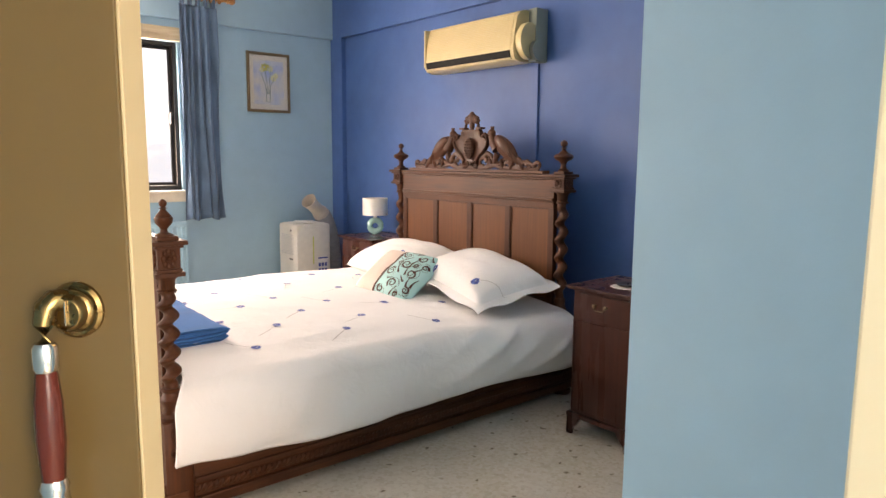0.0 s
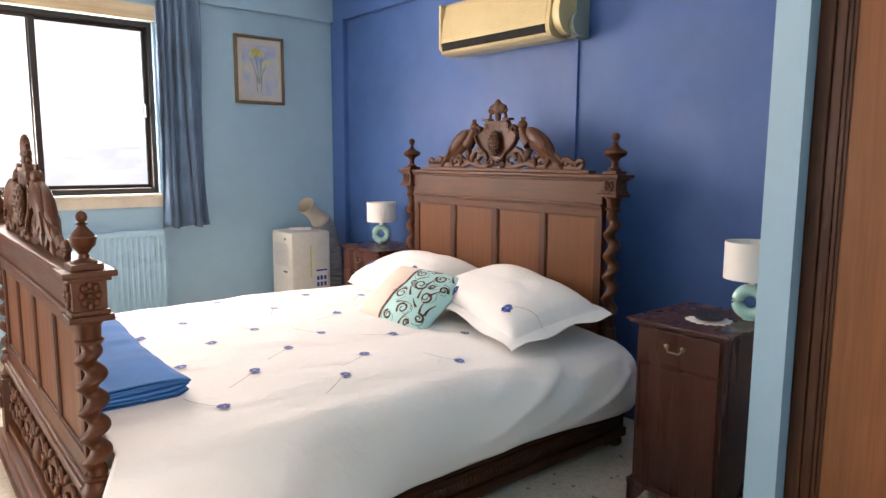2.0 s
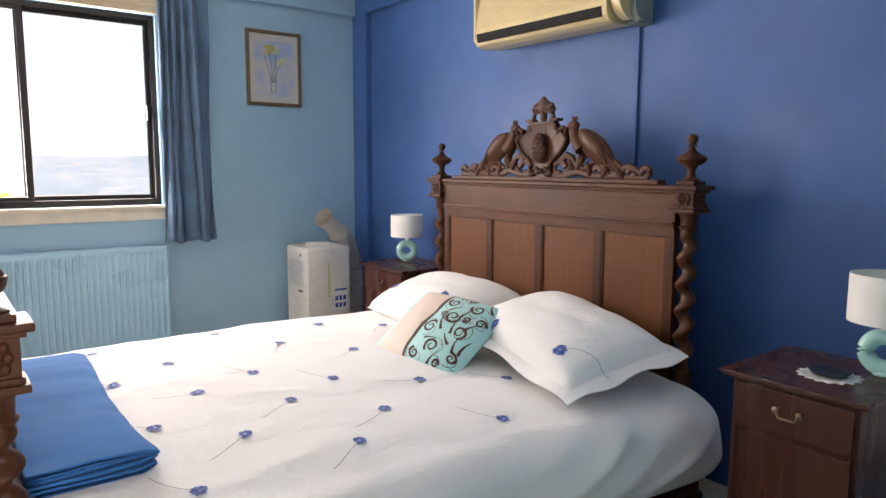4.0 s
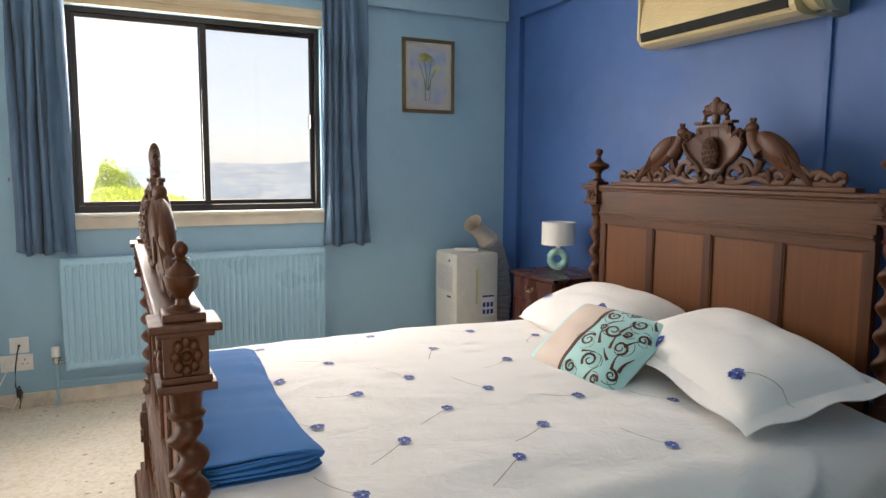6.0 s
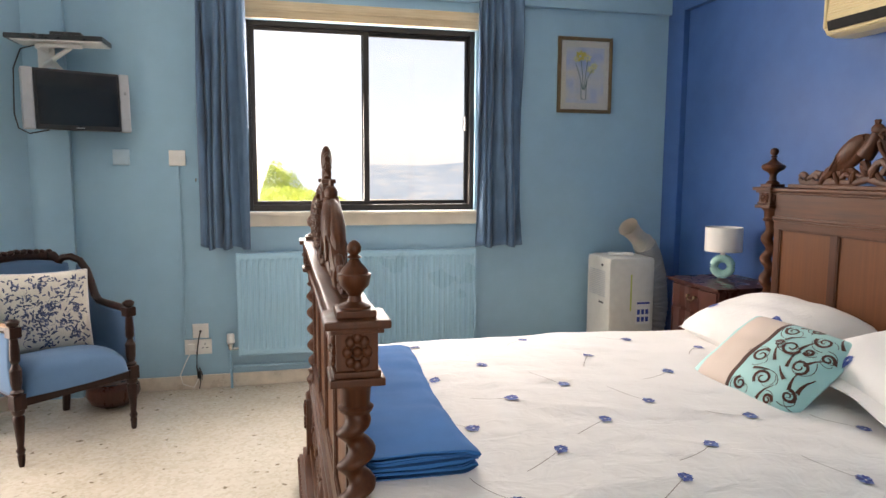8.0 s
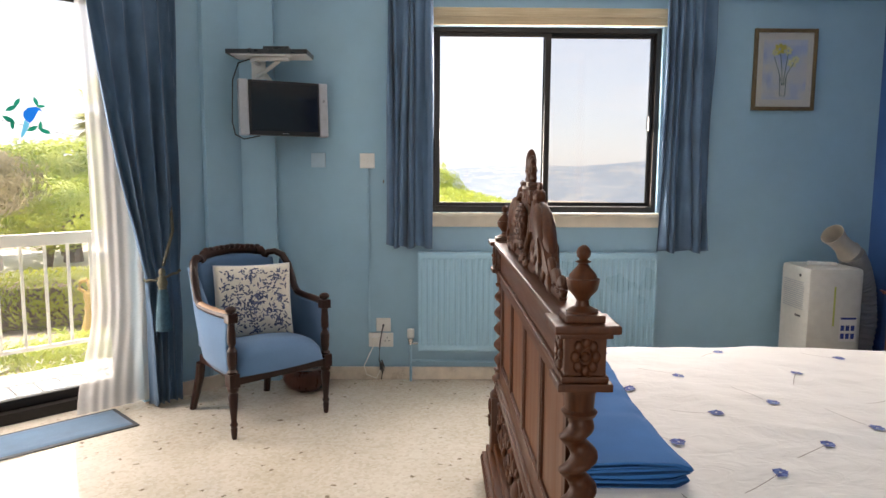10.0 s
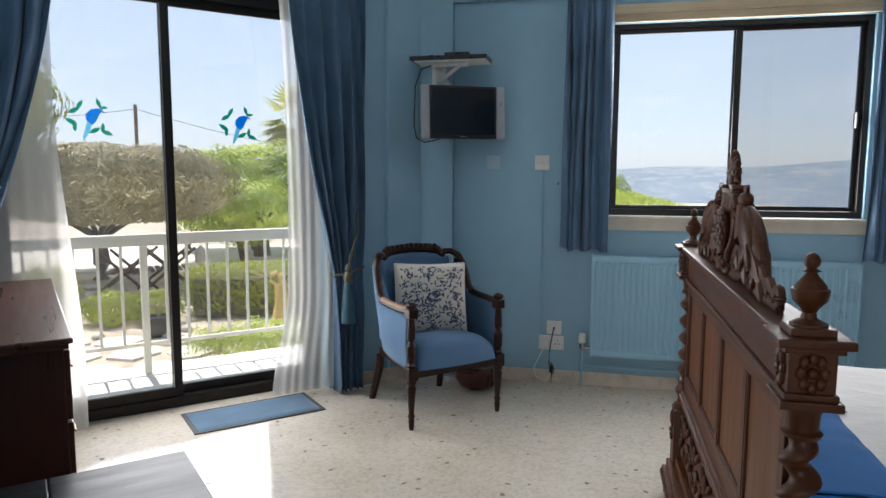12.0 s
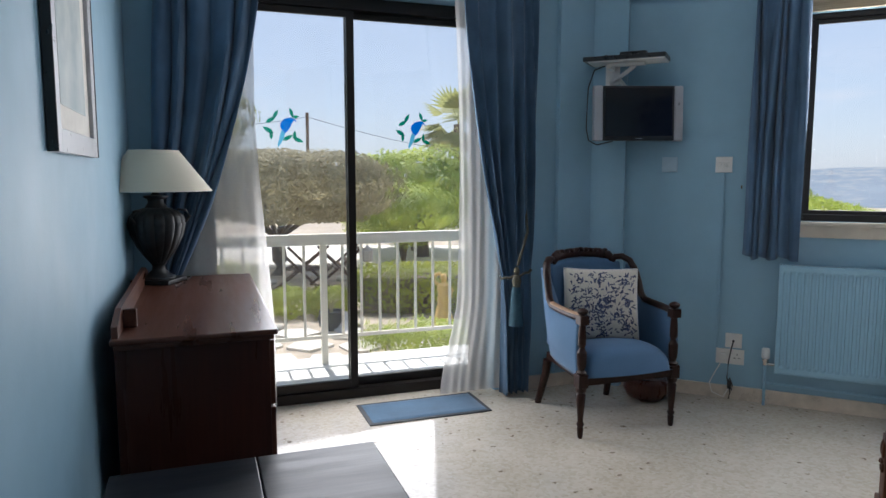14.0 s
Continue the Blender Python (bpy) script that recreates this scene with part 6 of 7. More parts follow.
def urn_lamp():
    c = D(5.545, 4.37)
    ob = thing("table_lamp", "dark fluted urn lamp with a cream cone shade on the dresser", "table lamp", pose(c.x, c.y, .777, 0, 0, 20) @ Matrix.Diagonal((1.04, 1.04, .90, 1)))
    bm = BM()
    box(bm, -.085, .085, -.085, .085, .0, .022, .004)
    part("plinth", bm, BLACKM, ob)
    bm = BM()
    lathe(bm, [(.07, .022), (.068, .03), (.045, .045), (.028, .065), (.026, .085), (.036, .10)], 28)
    part("foot", bm, BLACKM, ob, smooth=True)
    bm = BM()
    pr = [(.034, .10), (.055, .13), (.085, .18), (.108, .24), (.118, .29), (.112, .33), (.09, .355), (.065, .368), (.045, .375)]
    lathe(bm, pr, 96, None, twist=lambda z, a, r: r * (1 - .045 * (1 - abs(math.sin(8 * a))) ** 2))
    part("urn", bm, BLACKM, ob, "dark weathered fluted urn", smooth=True)
    bm = BM()
    lathe(bm, [(.045, .375), (.040, .385), (.032, .40), (.034, .415), (.05, .425), (.05, .432), (.02, .436), (.012, .45), (.012, .47)], 28)
    part("collar", bm, BLACKM, ob, smooth=True)
    for a in (.4, 2.5, 4.4):
        bm = BM()
        tube(bm, [(r * math.cos(a), r * math.sin(a), z) for r, z in ((.115, .30), (.135, .33), (.120, .36), (.085, .365))], .006, 8)
        part("lug", bm, BLACKM, ob, smooth=True)
    bm = BM()
    lathe(bm, [(.232, .455), (.10, .655), (.097, .655), (.229, .455)], 56, cap=False)
    part("shade", bm, CREAMSH, ob, "cream cone shade", smooth=True)
    bm = BM()
    for i in range(3):
        a = 2 * math.pi * i / 3
        tube(bm, [(0, 0, .64), (.10 * math.cos(a), .10 * math.sin(a), .65)], .0018, 5)
    tube(bm, [(0, 0, .46), (0, 0, .642)], .004, 6)
    part("spider", bm, BRASS, ob)
    cb = tagged(new("cable"), "black lamp flex on the dresser top", "cable")
    bm = BM()
    q = [D(5.66, 4.36), D(5.68, 4.46), D(5.58, 4.50), D(5.50, 4.40)]
    tube(bm, [(p.x, p.y, .782) for p in q], .003, 6)
    part("cord", bm, BLACKP, cb, smooth=True)


def doily():
    ob = tagged(new("doily"), "white lace doily with a black dish on the nightstand", "doily")
    bm = BM()
    N = 64
    c = bm.verts.new((5.55, 5.50, .7025))
    ring = [bm.verts.new((5.55 + (.072 + .007 * math.cos(16 * a)) * math.cos(a), 5.50 + (.072 + .007 * math.cos(16 * a)) * math.sin(a), .7025)) for a in [2 * math.pi * i / N for i in range(N)]]
    for i in range(N):
        bm.faces.new((c, ring[i], ring[(i + 1) % N]))
    o = part("lace", bm, WHITEP, ob)
    so = o.modifiers.new("t", "SOLIDIFY")
    so.thickness = .002
    ob = tagged(new("dish"), "small round black dish on the doily", "dish")
    bm = BM()
    lathe(bm, [(.03, .7045), (.045, .708), (.052, .716), (.048, .717), (.035, .712), (.004, .712), (.004, .720), (.001, .722)], 26, Matrix.Translation((5.55, 5.50, 0)))
    part("bowl", bm, BLACKP, ob, smooth=True)


# ---- dresser, chest, wardrobe, entrance door ----
def dresser():
    ob = thing("dresser", "red-brown mahogany dresser with a low back ledge against the wall", "dresser", DIAG)
    u0, u1, n0, n1, h = 5.475, 5.935, 3.25, 4.52, .776
    bm = BM()
    box(bm, u0, u1 - .01, n0 + .015, n1 - .015, .06, h - .034, .003)
    part("carcass", bm, MAHOG, ob)
    bm = BM()
    box(bm, u0 - .008, u1 + .015, n0 - .015, n1 + .015, h - .018, h, .006)
    box(bm, u0, u1 + .004, n0 - .004, n1 + .004, h - .034, h - .0185, .005)
    part("top", bm, MAHOG_D, ob, "polished red-brown top")
    bm = BM()
    N = 20
    hi, lo = [], []
    for i in range(N + 1):
        t = i / N
        n = n0 + .01 + t * 1.25
        z = h + .035 + .035 * smoothstep(.0, .10, t) * (1 - smoothstep(.90, 1, t))
        hi.append((n, z))
    for uu in (u0 - .004, u0 + .014):
        bm.faces.new([bm.verts.new((uu, n, z)) for n, z in hi] + [bm.verts.new((uu, hi[-1][0], h)), bm.verts.new((uu, hi[0][0], h))])
    bmesh.ops.bridge_loops(bm, edges=bm.edges[:])
    part("back_ledge", bm, MAHOG_D, ob)
    bm = BM()
    box(bm, u0 + .014, u0 + .055, n0 + .16, n0 + .18, h + .0005, h + .06, .004)
    part("ledge_bracket", bm, MAHOG_D, ob)
    for i, (a, b) in enumerate(((.08, .29), (.30, .51), (.52, h - .045))):
        for (p, q) in ((n0 + .03, (n0 + n1) / 2 - .005), ((n0 + n1) / 2 + .005, n1 - .03)):
            bm = BM()
            box(bm, u1 - .0095, u1 + .006, p, q, a, b, .003)
            d = part("drawer", bm, MAHOG_D, ob)
            bm = BM()
            c = (p + q) / 2
            tube(bm, [(u1 + .006, c - .04, (a + b) / 2), (u1 + .024, c - .035, (a + b) / 2 - .012), (u1 + .024, c + .035, (a + b) / 2 - .012), (u1 + .006, c + .04, (a + b) / 2)], .0035, 7)
            part("handle", bm, BRASS, d, smooth=True)
    bm = BM()
    box(bm, u0 + .01, u1 - .02, n0 + .025, n1 - .025, .001, .0595, .003)
    part("base", bm, MAHOG, ob)


def blanket_chest():
    ob = thing("blanket_chest", "blackened wooden blanket chest with a two-board lid on the floor", "chest", DIAG)
    u0, u1, n0, n1, h = 5.475, 6.205, 1.98, 3.04, .45
    bm = BM()
    box(bm, u0 + .02, u1 - .02, n0 + .02, n1 - .02, .04, h - .03, .004)
    part("body", bm, CHESTW, ob)
    um = 5.86
    for a, b in ((u0, um - .0015), (um + .0015, u1)):
        bm = BM()
        box(bm, a, b, n0, n1, h - .0295, h, .004)
        part("lid_board", bm, CHESTW, ob)
    bm = BM()
    box(bm, u0 + .005, u1 - .005, n0 + .005, n1 - .005, .001, .0395, .004)
    part("plinth", bm, CHESTW, ob)


def wardrobe():
    ob = thing("wardrobe_door", "tall brown veneered fitted wardrobe door with a dark moulded edge", "wardrobe door")
    bm = BM()
    box(bm, 5.238, 5.262, 4.402, 5.015, .01, 2.60, .001)
    part("panel", bm, WARDW, ob)
    bm = BM()
    box(bm, 5.222, 5.262, 5.042, 5.079, .005, 2.61, .004)
    box(bm, 5.230, 5.262, 5.016, 5.0415, .005, 2.61, .003)
    box(bm, 5.234, 5.2375, 4.995, 5.0155, .01, 2.60, .001)
    box(bm, 5.229, 5.2375, 5.004, 5.010, .01, 2.60, .001)
    part("moulding", bm, WARDT, ob)


def entrance_door():
    dr = tagged(new("door_2"), "cream painted interior door leaf with a brass lever handle", "door", "", "structure")
    bm = BM()
    box(bm, 3.555, 3.60, 3.79, 3.93, 0, 2.10, .003)
    box(bm, 2.50, 3.555, 3.79, 3.93, 2.075, 2.10, .003)
    box(bm, 3.60, 3.68, 3.785, 3.7995, 0, 2.17, .003)
    part("door_frame", bm, CREAM, dr)
    bm = BM()
    box(bm, 5.37, 5.455, 1.69, 1.735, 0, 2.10, .003, DIAG)
    part("hinge_post", bm, CREAM, dr)
    # x runs from the hinge to the free edge, -y to the hall
    m = DIAG @ Matrix(((0, 1, 0, 5.40), (-1, 0, 0, 1.685), (0, 0, 1, 0), (0, 0, 0, 1)))
    W = .795
    bm = BM()
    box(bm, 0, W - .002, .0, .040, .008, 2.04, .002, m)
    leaf = part("door_leaf", bm, LEAF_SHADED, dr)
    # the frame's cream again, darkened for the shade on the leaf's edge
    bm = BM()
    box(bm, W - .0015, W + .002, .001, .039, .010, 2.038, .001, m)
    part("edge_lipping", bm, mat_paint("shaded_cream_edge_paint", (0.36, 0.29, 0.165), 0.4, 0.04, 60, 0.1), leaf)
    for s, yy in ((-1, 0.0), (1, .040)):
        hm = m @ Matrix.Translation((W - .057, yy, 1.115)) @ Matrix.Rotation(s * -math.pi / 2, 4, "X")
        bm = BM()
        lathe(bm, [(.028, 0), (.028, .004), (.025, .007), (.022, .007), (.021, .010), (.018, .012), (.017, .020), (.015, .022), (.013, .018), (.002, .018)], 36, hm)
        h = part("handle_rose", bm, BRASS, leaf, "round brass rose", smooth=True)
        bm = BM()
        q = m @ Matrix.Translation((W - .057, yy + s * .020, 1.115))
        tube(bm, [q @ Vector(p) for p in ((-.008, -s * .010, .010), (-.012, -s * .002, .012), (-.017, s * .003, .006), (-.019, s * .005, -.010), (-.020, s * .005, -.032))], .0088, 12, taper=lambda t: 1.35 - .3 * t)
        part("handle_neck", bm, BRASS, h, smooth=True)
        bm = BM()
        mm = q @ Matrix.Translation((-.020, s * .005, -.188)) @ Matrix.Diagonal((1.08, 1.08, 2.0, 1))
        lathe(bm, [(.0085, .08), (.011, .078), (.011, .068), (.0095, .066)], 20, mm)
        lathe(bm, [(.0105, -.012), (.013, -.009), (.0115, -.004), (.013, -.001), (.0115, .004), (.013, .007), (.0105, .011)], 20, mm)
        part("handle_collar", bm, CHROME, h, smooth=True)
        bm = BM()
        lathe(bm, [(.009, .066), (.012, .05), (.0125, .03), (.010, .011)], 20, mm)
        lathe(bm, [(.010, -.012), (.0125, -.03), (.011, -.06), (.006, -.075), (.002, -.078)], 20, mm)
        part("handle_grip", bm, HANDLEW, h, "dark red wooden grip", smooth=True)
        bm = BM()
        box(bm, W - .058, W - .0565, yy + s * .0195 - .001, yy + s * .0195 + .001, 1.103, 1.127, .0003, m)
        part("slot", bm, CHROME, h)


# ---- chair, mat, small things ----
def floral_cloth():
    m, nt, b = nodes_of("ivory_toile", (.66, .62, .54), .85, 0, .2)
    v = coords(nt)
    col = ramp(nt, noise_node(nt, 260, 2, v), [(.3, (.60, .56, .48)), (.7, (.72, .68, .60))])
    nt.links.new(col, b.inputs["Base Color"])
    bump(nt, b, noise_node(nt, 700, 2, v), .3, .0008)
    return m


def armchair():
    CW = mat_wood("dark_carved_chair_wood", (.011, .004, .003), (.040, .013, .008), .32)
    WORN = mat_wood("bare_worn_wood", (.25, .15, .09), (.42, .27, .17), .5, 1)
    fm = Vector((2.7175, 8.128, 0))
    m = Matrix.Translation(fm) @ Matrix.Rotation(math.atan2(.366, .379), 4, "Z")
    ob = thing("armchair", "blue velvet upholstered armchair with a dark carved wooden frame", "armchair", m)
    hw, dp, hb = .258, .46, .195      # half width in front, depth, half width behind; -y is the front
    for s in (-1, 1):
        bm = BM()
        x = s * hw
        lathe(bm, [(.010, 0), (.013, .01), (.016, .05), (.013, .055), (.019, .07), (.013, .085), (.017, .13), (.024, .215), (.018, .225), (.026, .235), (.026, .25)], 18, Matrix.Translation((x, 0, 0)))
        part("front_leg", bm, CW, ob, smooth=True)
        bm = BM()
        box(bm, x - .026, x + .026, -.026, .026, .25, .315, .004)
        lathe(bm, [(.022, .315), (.026, .325), (.016, .335), (.022, .36), (.024, .42), (.016, .435), (.013, .445), (.020, .46), (.020, .50), (.016, .55), (.020, .556)], 18, Matrix.Translation((x, 0, 0)))
        box(bm, x - .024, x + .024, -.024, .024, .556, .60, .004)
        lathe(bm, [(.012, .60), (.024, .610), (.027, .622), (.018, .630), (.009, .634)], 18, Matrix.Translation((x, 0, 0)))
        part("arm_post", bm, CW, ob, smooth=False)
        bm = BM()
        pts = [(s * hb * 1.02, dp, .26), (s * hb * 1.03, dp + .015, .18), (s * hb * 1.08, dp + .045, .08), (s * hb * 1.12, dp + .07, .0)]
        tube(bm, pts, .024, 8, taper=lambda t: 1 - .25 * t)
        part("back_leg", bm, CW, ob, smooth=True)
        # arm rail sweeping up into the back
        bm = BM()
        arm = [(s * hw, 0, .585), (s * (hw + .014), .10, .588), (s * (hw + .017), .20, .592), (s * (hw + .017), .27, .598), (s * (hw + .016), .305, .625), (s * (hw + .013), .330, .69), (s * (hw + .008), .355, .75), (s * (hw - .006), .385, .795), (s * (hw - .034), .415, .815), (s * (hw - .062), .440, .812), (s * (hw - .074), .452, .790)]
        tube(bm, arm, .020, 10, flat=.9)
        part("arm_rail", bm, CW, ob, smooth=True)
        if s < 0:
            bm = BM()
            tube(bm, [(x_, y_, z_ + .008) for x_, y_, z_ in arm[:4]], .0165, 10, flat=.9)
            part("worn_edge", bm, WORN, ob, "arm rail worn to bare wood", smooth=True)
        # upholstered side
        bm = BM()
        for o in (0,):
            def P(u, v, s=s):
                y = .026 + u * (dp - .05)
                bulge = .030 * math.sin(math.pi * min(1, max(0, v))) * math.sin(math.pi * min(1, u * .9 + .05))
                x = s * (hw + (hb - hw) * (u ** 2) * (1 - v) + .002 + bulge)
                top = .575 + .02 * u if u < .6 else .59 + (u - .6) * .45
                return (x, y, .295 + (top - .295) * v)
            grid(bm, 16, 14, P)
        c = part("side_upholstery", bm, CHAIRC, ob, smooth=True)
        so = c.modifiers.new("t", "SOLIDIFY")
        so.thickness, so.offset = .035, (-1 if s < 0 else 1)
    bm = BM()   # seat rails
    prism(bm, [(-hw + .02, -.022), (hw - .02, -.022), (hw - .02, .0), (hb, dp), (hb, dp + .02), (-hb, dp + .02), (-hb, dp), (-hw + .02, .0)], .262, .300)
    part("seat_rail", bm, CW, ob)
    bm = BM()

    def S(u, v):
        x = (u - .5) * 2
        y = -.028 + v * (dp - .01)
        w = hw - .020 + (hb - hw) * v * .7
        ex = (1 - abs(x) ** 8)
        ey = 1 - abs(2 * v - 1) ** 7 * (1.0 if v < .5 else .3)
        fr = -.022 * (1 - x * x) * (1 - v) ** 4
        return (x * w, y + fr, .30 + (.105 + .03 * (1 - x * x) * math.sin(math.pi * min(1, v + .25))) * max(0.0, ex) ** .35 * max(0, ey) ** .5)
    grid(bm, 26, 24, S)
    bottom = [bm.verts.new(p) for p in ((-hw + .02, -.03, .30), (hw - .02, -.03, .30), (hb, dp, .30), (-hb, dp, .30))]
    bm.faces.new(bottom)
    part("seat", bm, CHAIRC, ob, "domed blue velvet seat", smooth=True)
    bm = BM()

    def Bk(u, v):
        x = (u - .5) * 2
        z = .36 + v * .45
        w = hw - .045 + .008 * v
        bow = .05 * (1 - x * x)
        return (x * w, dp - .055 + bow + .04 * v - .02 * math.sin(math.pi * v), z - .03 * x * x * v)
    grid(bm, 20, 16, Bk)
    c = part("back_upholstery", bm, CHAIRC, ob, smooth=True)
    so = c.modifiers.new("t", "SOLIDIFY")
    so.thickness, so.offset = .045, 0
    bm = BM()   # carved crest rail
    top = [(-.196, dp - .008, .788), (-.178, dp - .002, .796), (-.162, dp + .004, .820), (-.10, dp + .016, .832), (0, dp + .024, .838), (.10, dp + .016, .832), (.162, dp + .004, .820), (.178, dp - .002, .796), (.196, dp - .008, .788)]
    tube(bm, top, .023, 10, flat=1.15)
    for i in range(11):
        x = -.145 + i * .029
        ellipsoid(bm, (x, dp + .012, .855 - abs(x) * .08), (.019, .022, .013), Matrix.Rotation(.4 if i % 2 else -.4, 4, 'Y'), 8, 6)
    part("crest_rail", bm, CW, ob, smooth=True)
    # toile cushion
    cm = m @ pose(.015, .285, .583, 74, 0, -24)
    L = W = .38
    T = .12
    cu = new("cushion")
    cu.matrix_world = cm
    tagged(cu, "square ivory cushion with navy floral toile print on the armchair", "cushion")
    bm = BM()
    for sgn in (1, -1):
        grid(bm, 26, 26, lambda a, b: pillow_point(a * 2 - 1, b * 2 - 1, L, W, T, sgn))
    bmesh.ops.remove_doubles(bm, verts=bm.verts, dist=.0006)
    part("cover", bm, floral_cloth(), cu, smooth=True)
    bm = BM()
    r = random.Random(11)

    def petal(u, v, a, l, w):
        ca, sa = math.cos(a), math.sin(a)
        pts = []
        for p, q in ((0, 0), (.35, .5), (.75, .4), (1, 0), (.75, -.4), (.35, -.5)):
            x, y = u + (ca * l * p - sa * w * q) * 2 / L, v + (sa * l * p + ca * w * q) * 2 / W
            pts.append(bm.verts.new(pillow_point(max(-.97, min(.97, x)), max(-.97, min(.97, y)), L, W, T, 1) + Vector((0, 0, .0016 + r.uniform(0, .0006)))))
        bm.faces.new(pts).material_index = r.choice((0, 0, 1))
    for cu_, cv_, big in [(0, .0, .032), (-.1, -.12, .024), (.14, .1, .024), (-.6, .62, .020), (.62, .6, .022), (-.62, -.55, .021), (.6, -.62, .02), (.0, .68, .02), (-.66, .05, .018), (.68, -.02, .018), (.02, -.70, .018), (.35, .38, .016), (-.32, .36, .016), (-.34, -.42, .016), (.36, -.32, .016)]:
        for ring_ in (1.0, .6):
            k = 8
            for i in range(k):
                a = 2 * math.pi * i / k + r.uniform(-.3, .3)
                petal(cu_ + math.cos(a) * big * .35 * 2 / L, cv_ + math.sin(a) * big * .35 * 2 / W, a, big * .62 * ring_, big * .42)
    for _ in range(330):
        u, v = r.uniform(-.88, .88), r.uniform(-.88, .88)
        petal(u, v, r.uniform(0, 6.28), r.uniform(.012, .034), .008)
    for _ in range(22):
        u, v, a = r.uniform(-.8, .8), r.uniform(-.8, .8), r.uniform(0, 6.28)
        pts = [(u + .14 * t * math.cos(a + t), v + .14 * t * math.sin(a + t)) for t in (0, .5, 1, 1.5)]
        ribbon_on(bm, L, W, T, [(max(-.95, min(.95, p)), max(-.95, min(.95, q))) for p, q in pts], .0011, .0008, 1)
    part("floral_print", bm, [mat_plain("dark_navy_print", (.045, .060, .125), .85), mat_plain("grey_blue_print", (.11, .13, .22), .85)], cu, "navy floral print")
    bm = BM()
    N = 120
    pts = []
    for i in range(N):
        a = i / N * 4
        k, t = int(a), (a % 1) * 2 - 1
        u, v = ((t, -1), (1, t), (-t, 1), (-1, -t))[k]
        pts.append(pillow_point(u, v, L, W, T, 1) + Vector((0, 0, .001)))
    tube(bm, pts, .0045, 6, True)
    part("piping", bm, SHADE, cu, smooth=True)


def leather_pouffe():
    ob = tagged(new("basket"), "dark red-brown round wooden bowl on the floor behind the armchair", "bowl")
    bm = BM()
    lathe(bm, [(.08, .001), (.13, .03), (.155, .08), (.15, .125), (.12, .15), (.10, .15), (.09, .14)], 32, Matrix.Translation((2.73, 8.69, 0)) @ Matrix.Scale(.86, 4))
    part("body", bm, MAHOG, ob, smooth=True)


def door_mat():
    ob = thing("door_mat", "blue door mat with a dark rubber border on the floor", "door mat", DIAG)
    u0, u1, n0, n1 = 6.495, 7.165, 4.315, 4.637
    bm = BM()
    box(bm, u0, u1, n0, n1, .001, .006, .002)
    part("border", bm, MATE, ob)
    bm = BM()
    grid(bm, 30, 16, lambda a, b: (u0 + .022 + a * (u1 - u0 - .044), n0 + .022 + b * (n1 - n0 - .044), .0115 + .0008 * noise.noise((a * 40, b * 22, 0)) - (.004 if a in (0, 1) or b in (0, 1) else 0)))
    part("mat_face", bm, MATC, ob, smooth=True)


window_1()
curtain_rod()
curtain("curtain", 3.200, 3.450, 8.790, .82, 2.34, 5, "slate blue lined curtain drawn beside the window", .04)
curtain("curtain", 4.765, 5.045, 8.790, .80, 2.34, 5, "slate blue lined curtain drawn beside the window", .06)
sliding_door()
tied_curtain(1, "long slate blue curtain tied back with a tasselled cord")
tied_curtain(-1, "long slate blue curtain swept back behind the dresser lamp")
sheer(1)
sheer(-1)
radiator()
electrics()
picture()
second_picture()
split_ac()
tv()
portable_ac()
nightstand(pose(5.40, 5.355, 0), .345, .38, .70, "dark mahogany nightstand with a drawer and bracket feet beside the bed")
nightstand(pose(5.67, 7.70, 0), .42, .38, .69, "dark mahogany nightstand behind the pillows with a lamp on it")
ring_lamp(5.665, 5.415, .701, 12, "mint ring lamp with a white drum shade on the nightstand")
ring_lamp(5.90, 8.00, .691, 55, "mint ring lamp with a white drum shade in the corner")
doily()
urn_lamp()
dresser()
blanket_chest()
wardrobe()
entrance_door()
armchair()
leather_pouffe()
door_mat()


# ---- terrace and garden ----
OLIVE = mat_leaf("olive_leaf", (.20, .18, .09), (.52, .46, .28))
BRIGHT = mat_leaf("bright_green_leaf", (.22, .34, .04), (.56, .60, .12))
HEDGE = mat_leaf("hedge_leaf", (.19, .25, .03), (.40, .43, .06))
YELLOWG = mat_leaf("yellow_green_leaf", (.26, .32, .04), (.48, .46, .07))
BARK = mat_wood("grey_brown_bark", (.10, .075, .055), (.22, .17, .13), .9)
TEAK = mat_wood("weathered_teak", (.06, .035, .025), (.13, .08, .055), .6)
SOIL = mat_plain("dry_pale_soil", (.38, .32, .25), .95, 0, .3, 3)
PAVE = mat_plain("pale_paving_stone", (.62, .58, .52), .85, 0, .15, 4)
SAND = mat_plain("yellow_sandstone", (.62, .42, .13), .8, 0, .15, 20)
STONE = mat_plain("grey_garden_stone", (.42, .39, .34), .9, 0, .2, 9)

GO, GF, GR = Vector((3.29, 4.83, 0)), Vector((-.429, .903, 0)), Vector((.903, .429, 0))


def G(r, d, z=0.0):
    """A place in the garden: r metres across and d metres out from the bedroom, seen through the terrace door."""
    return GO + GF * d + GR * r + Vector((0, 0, z))


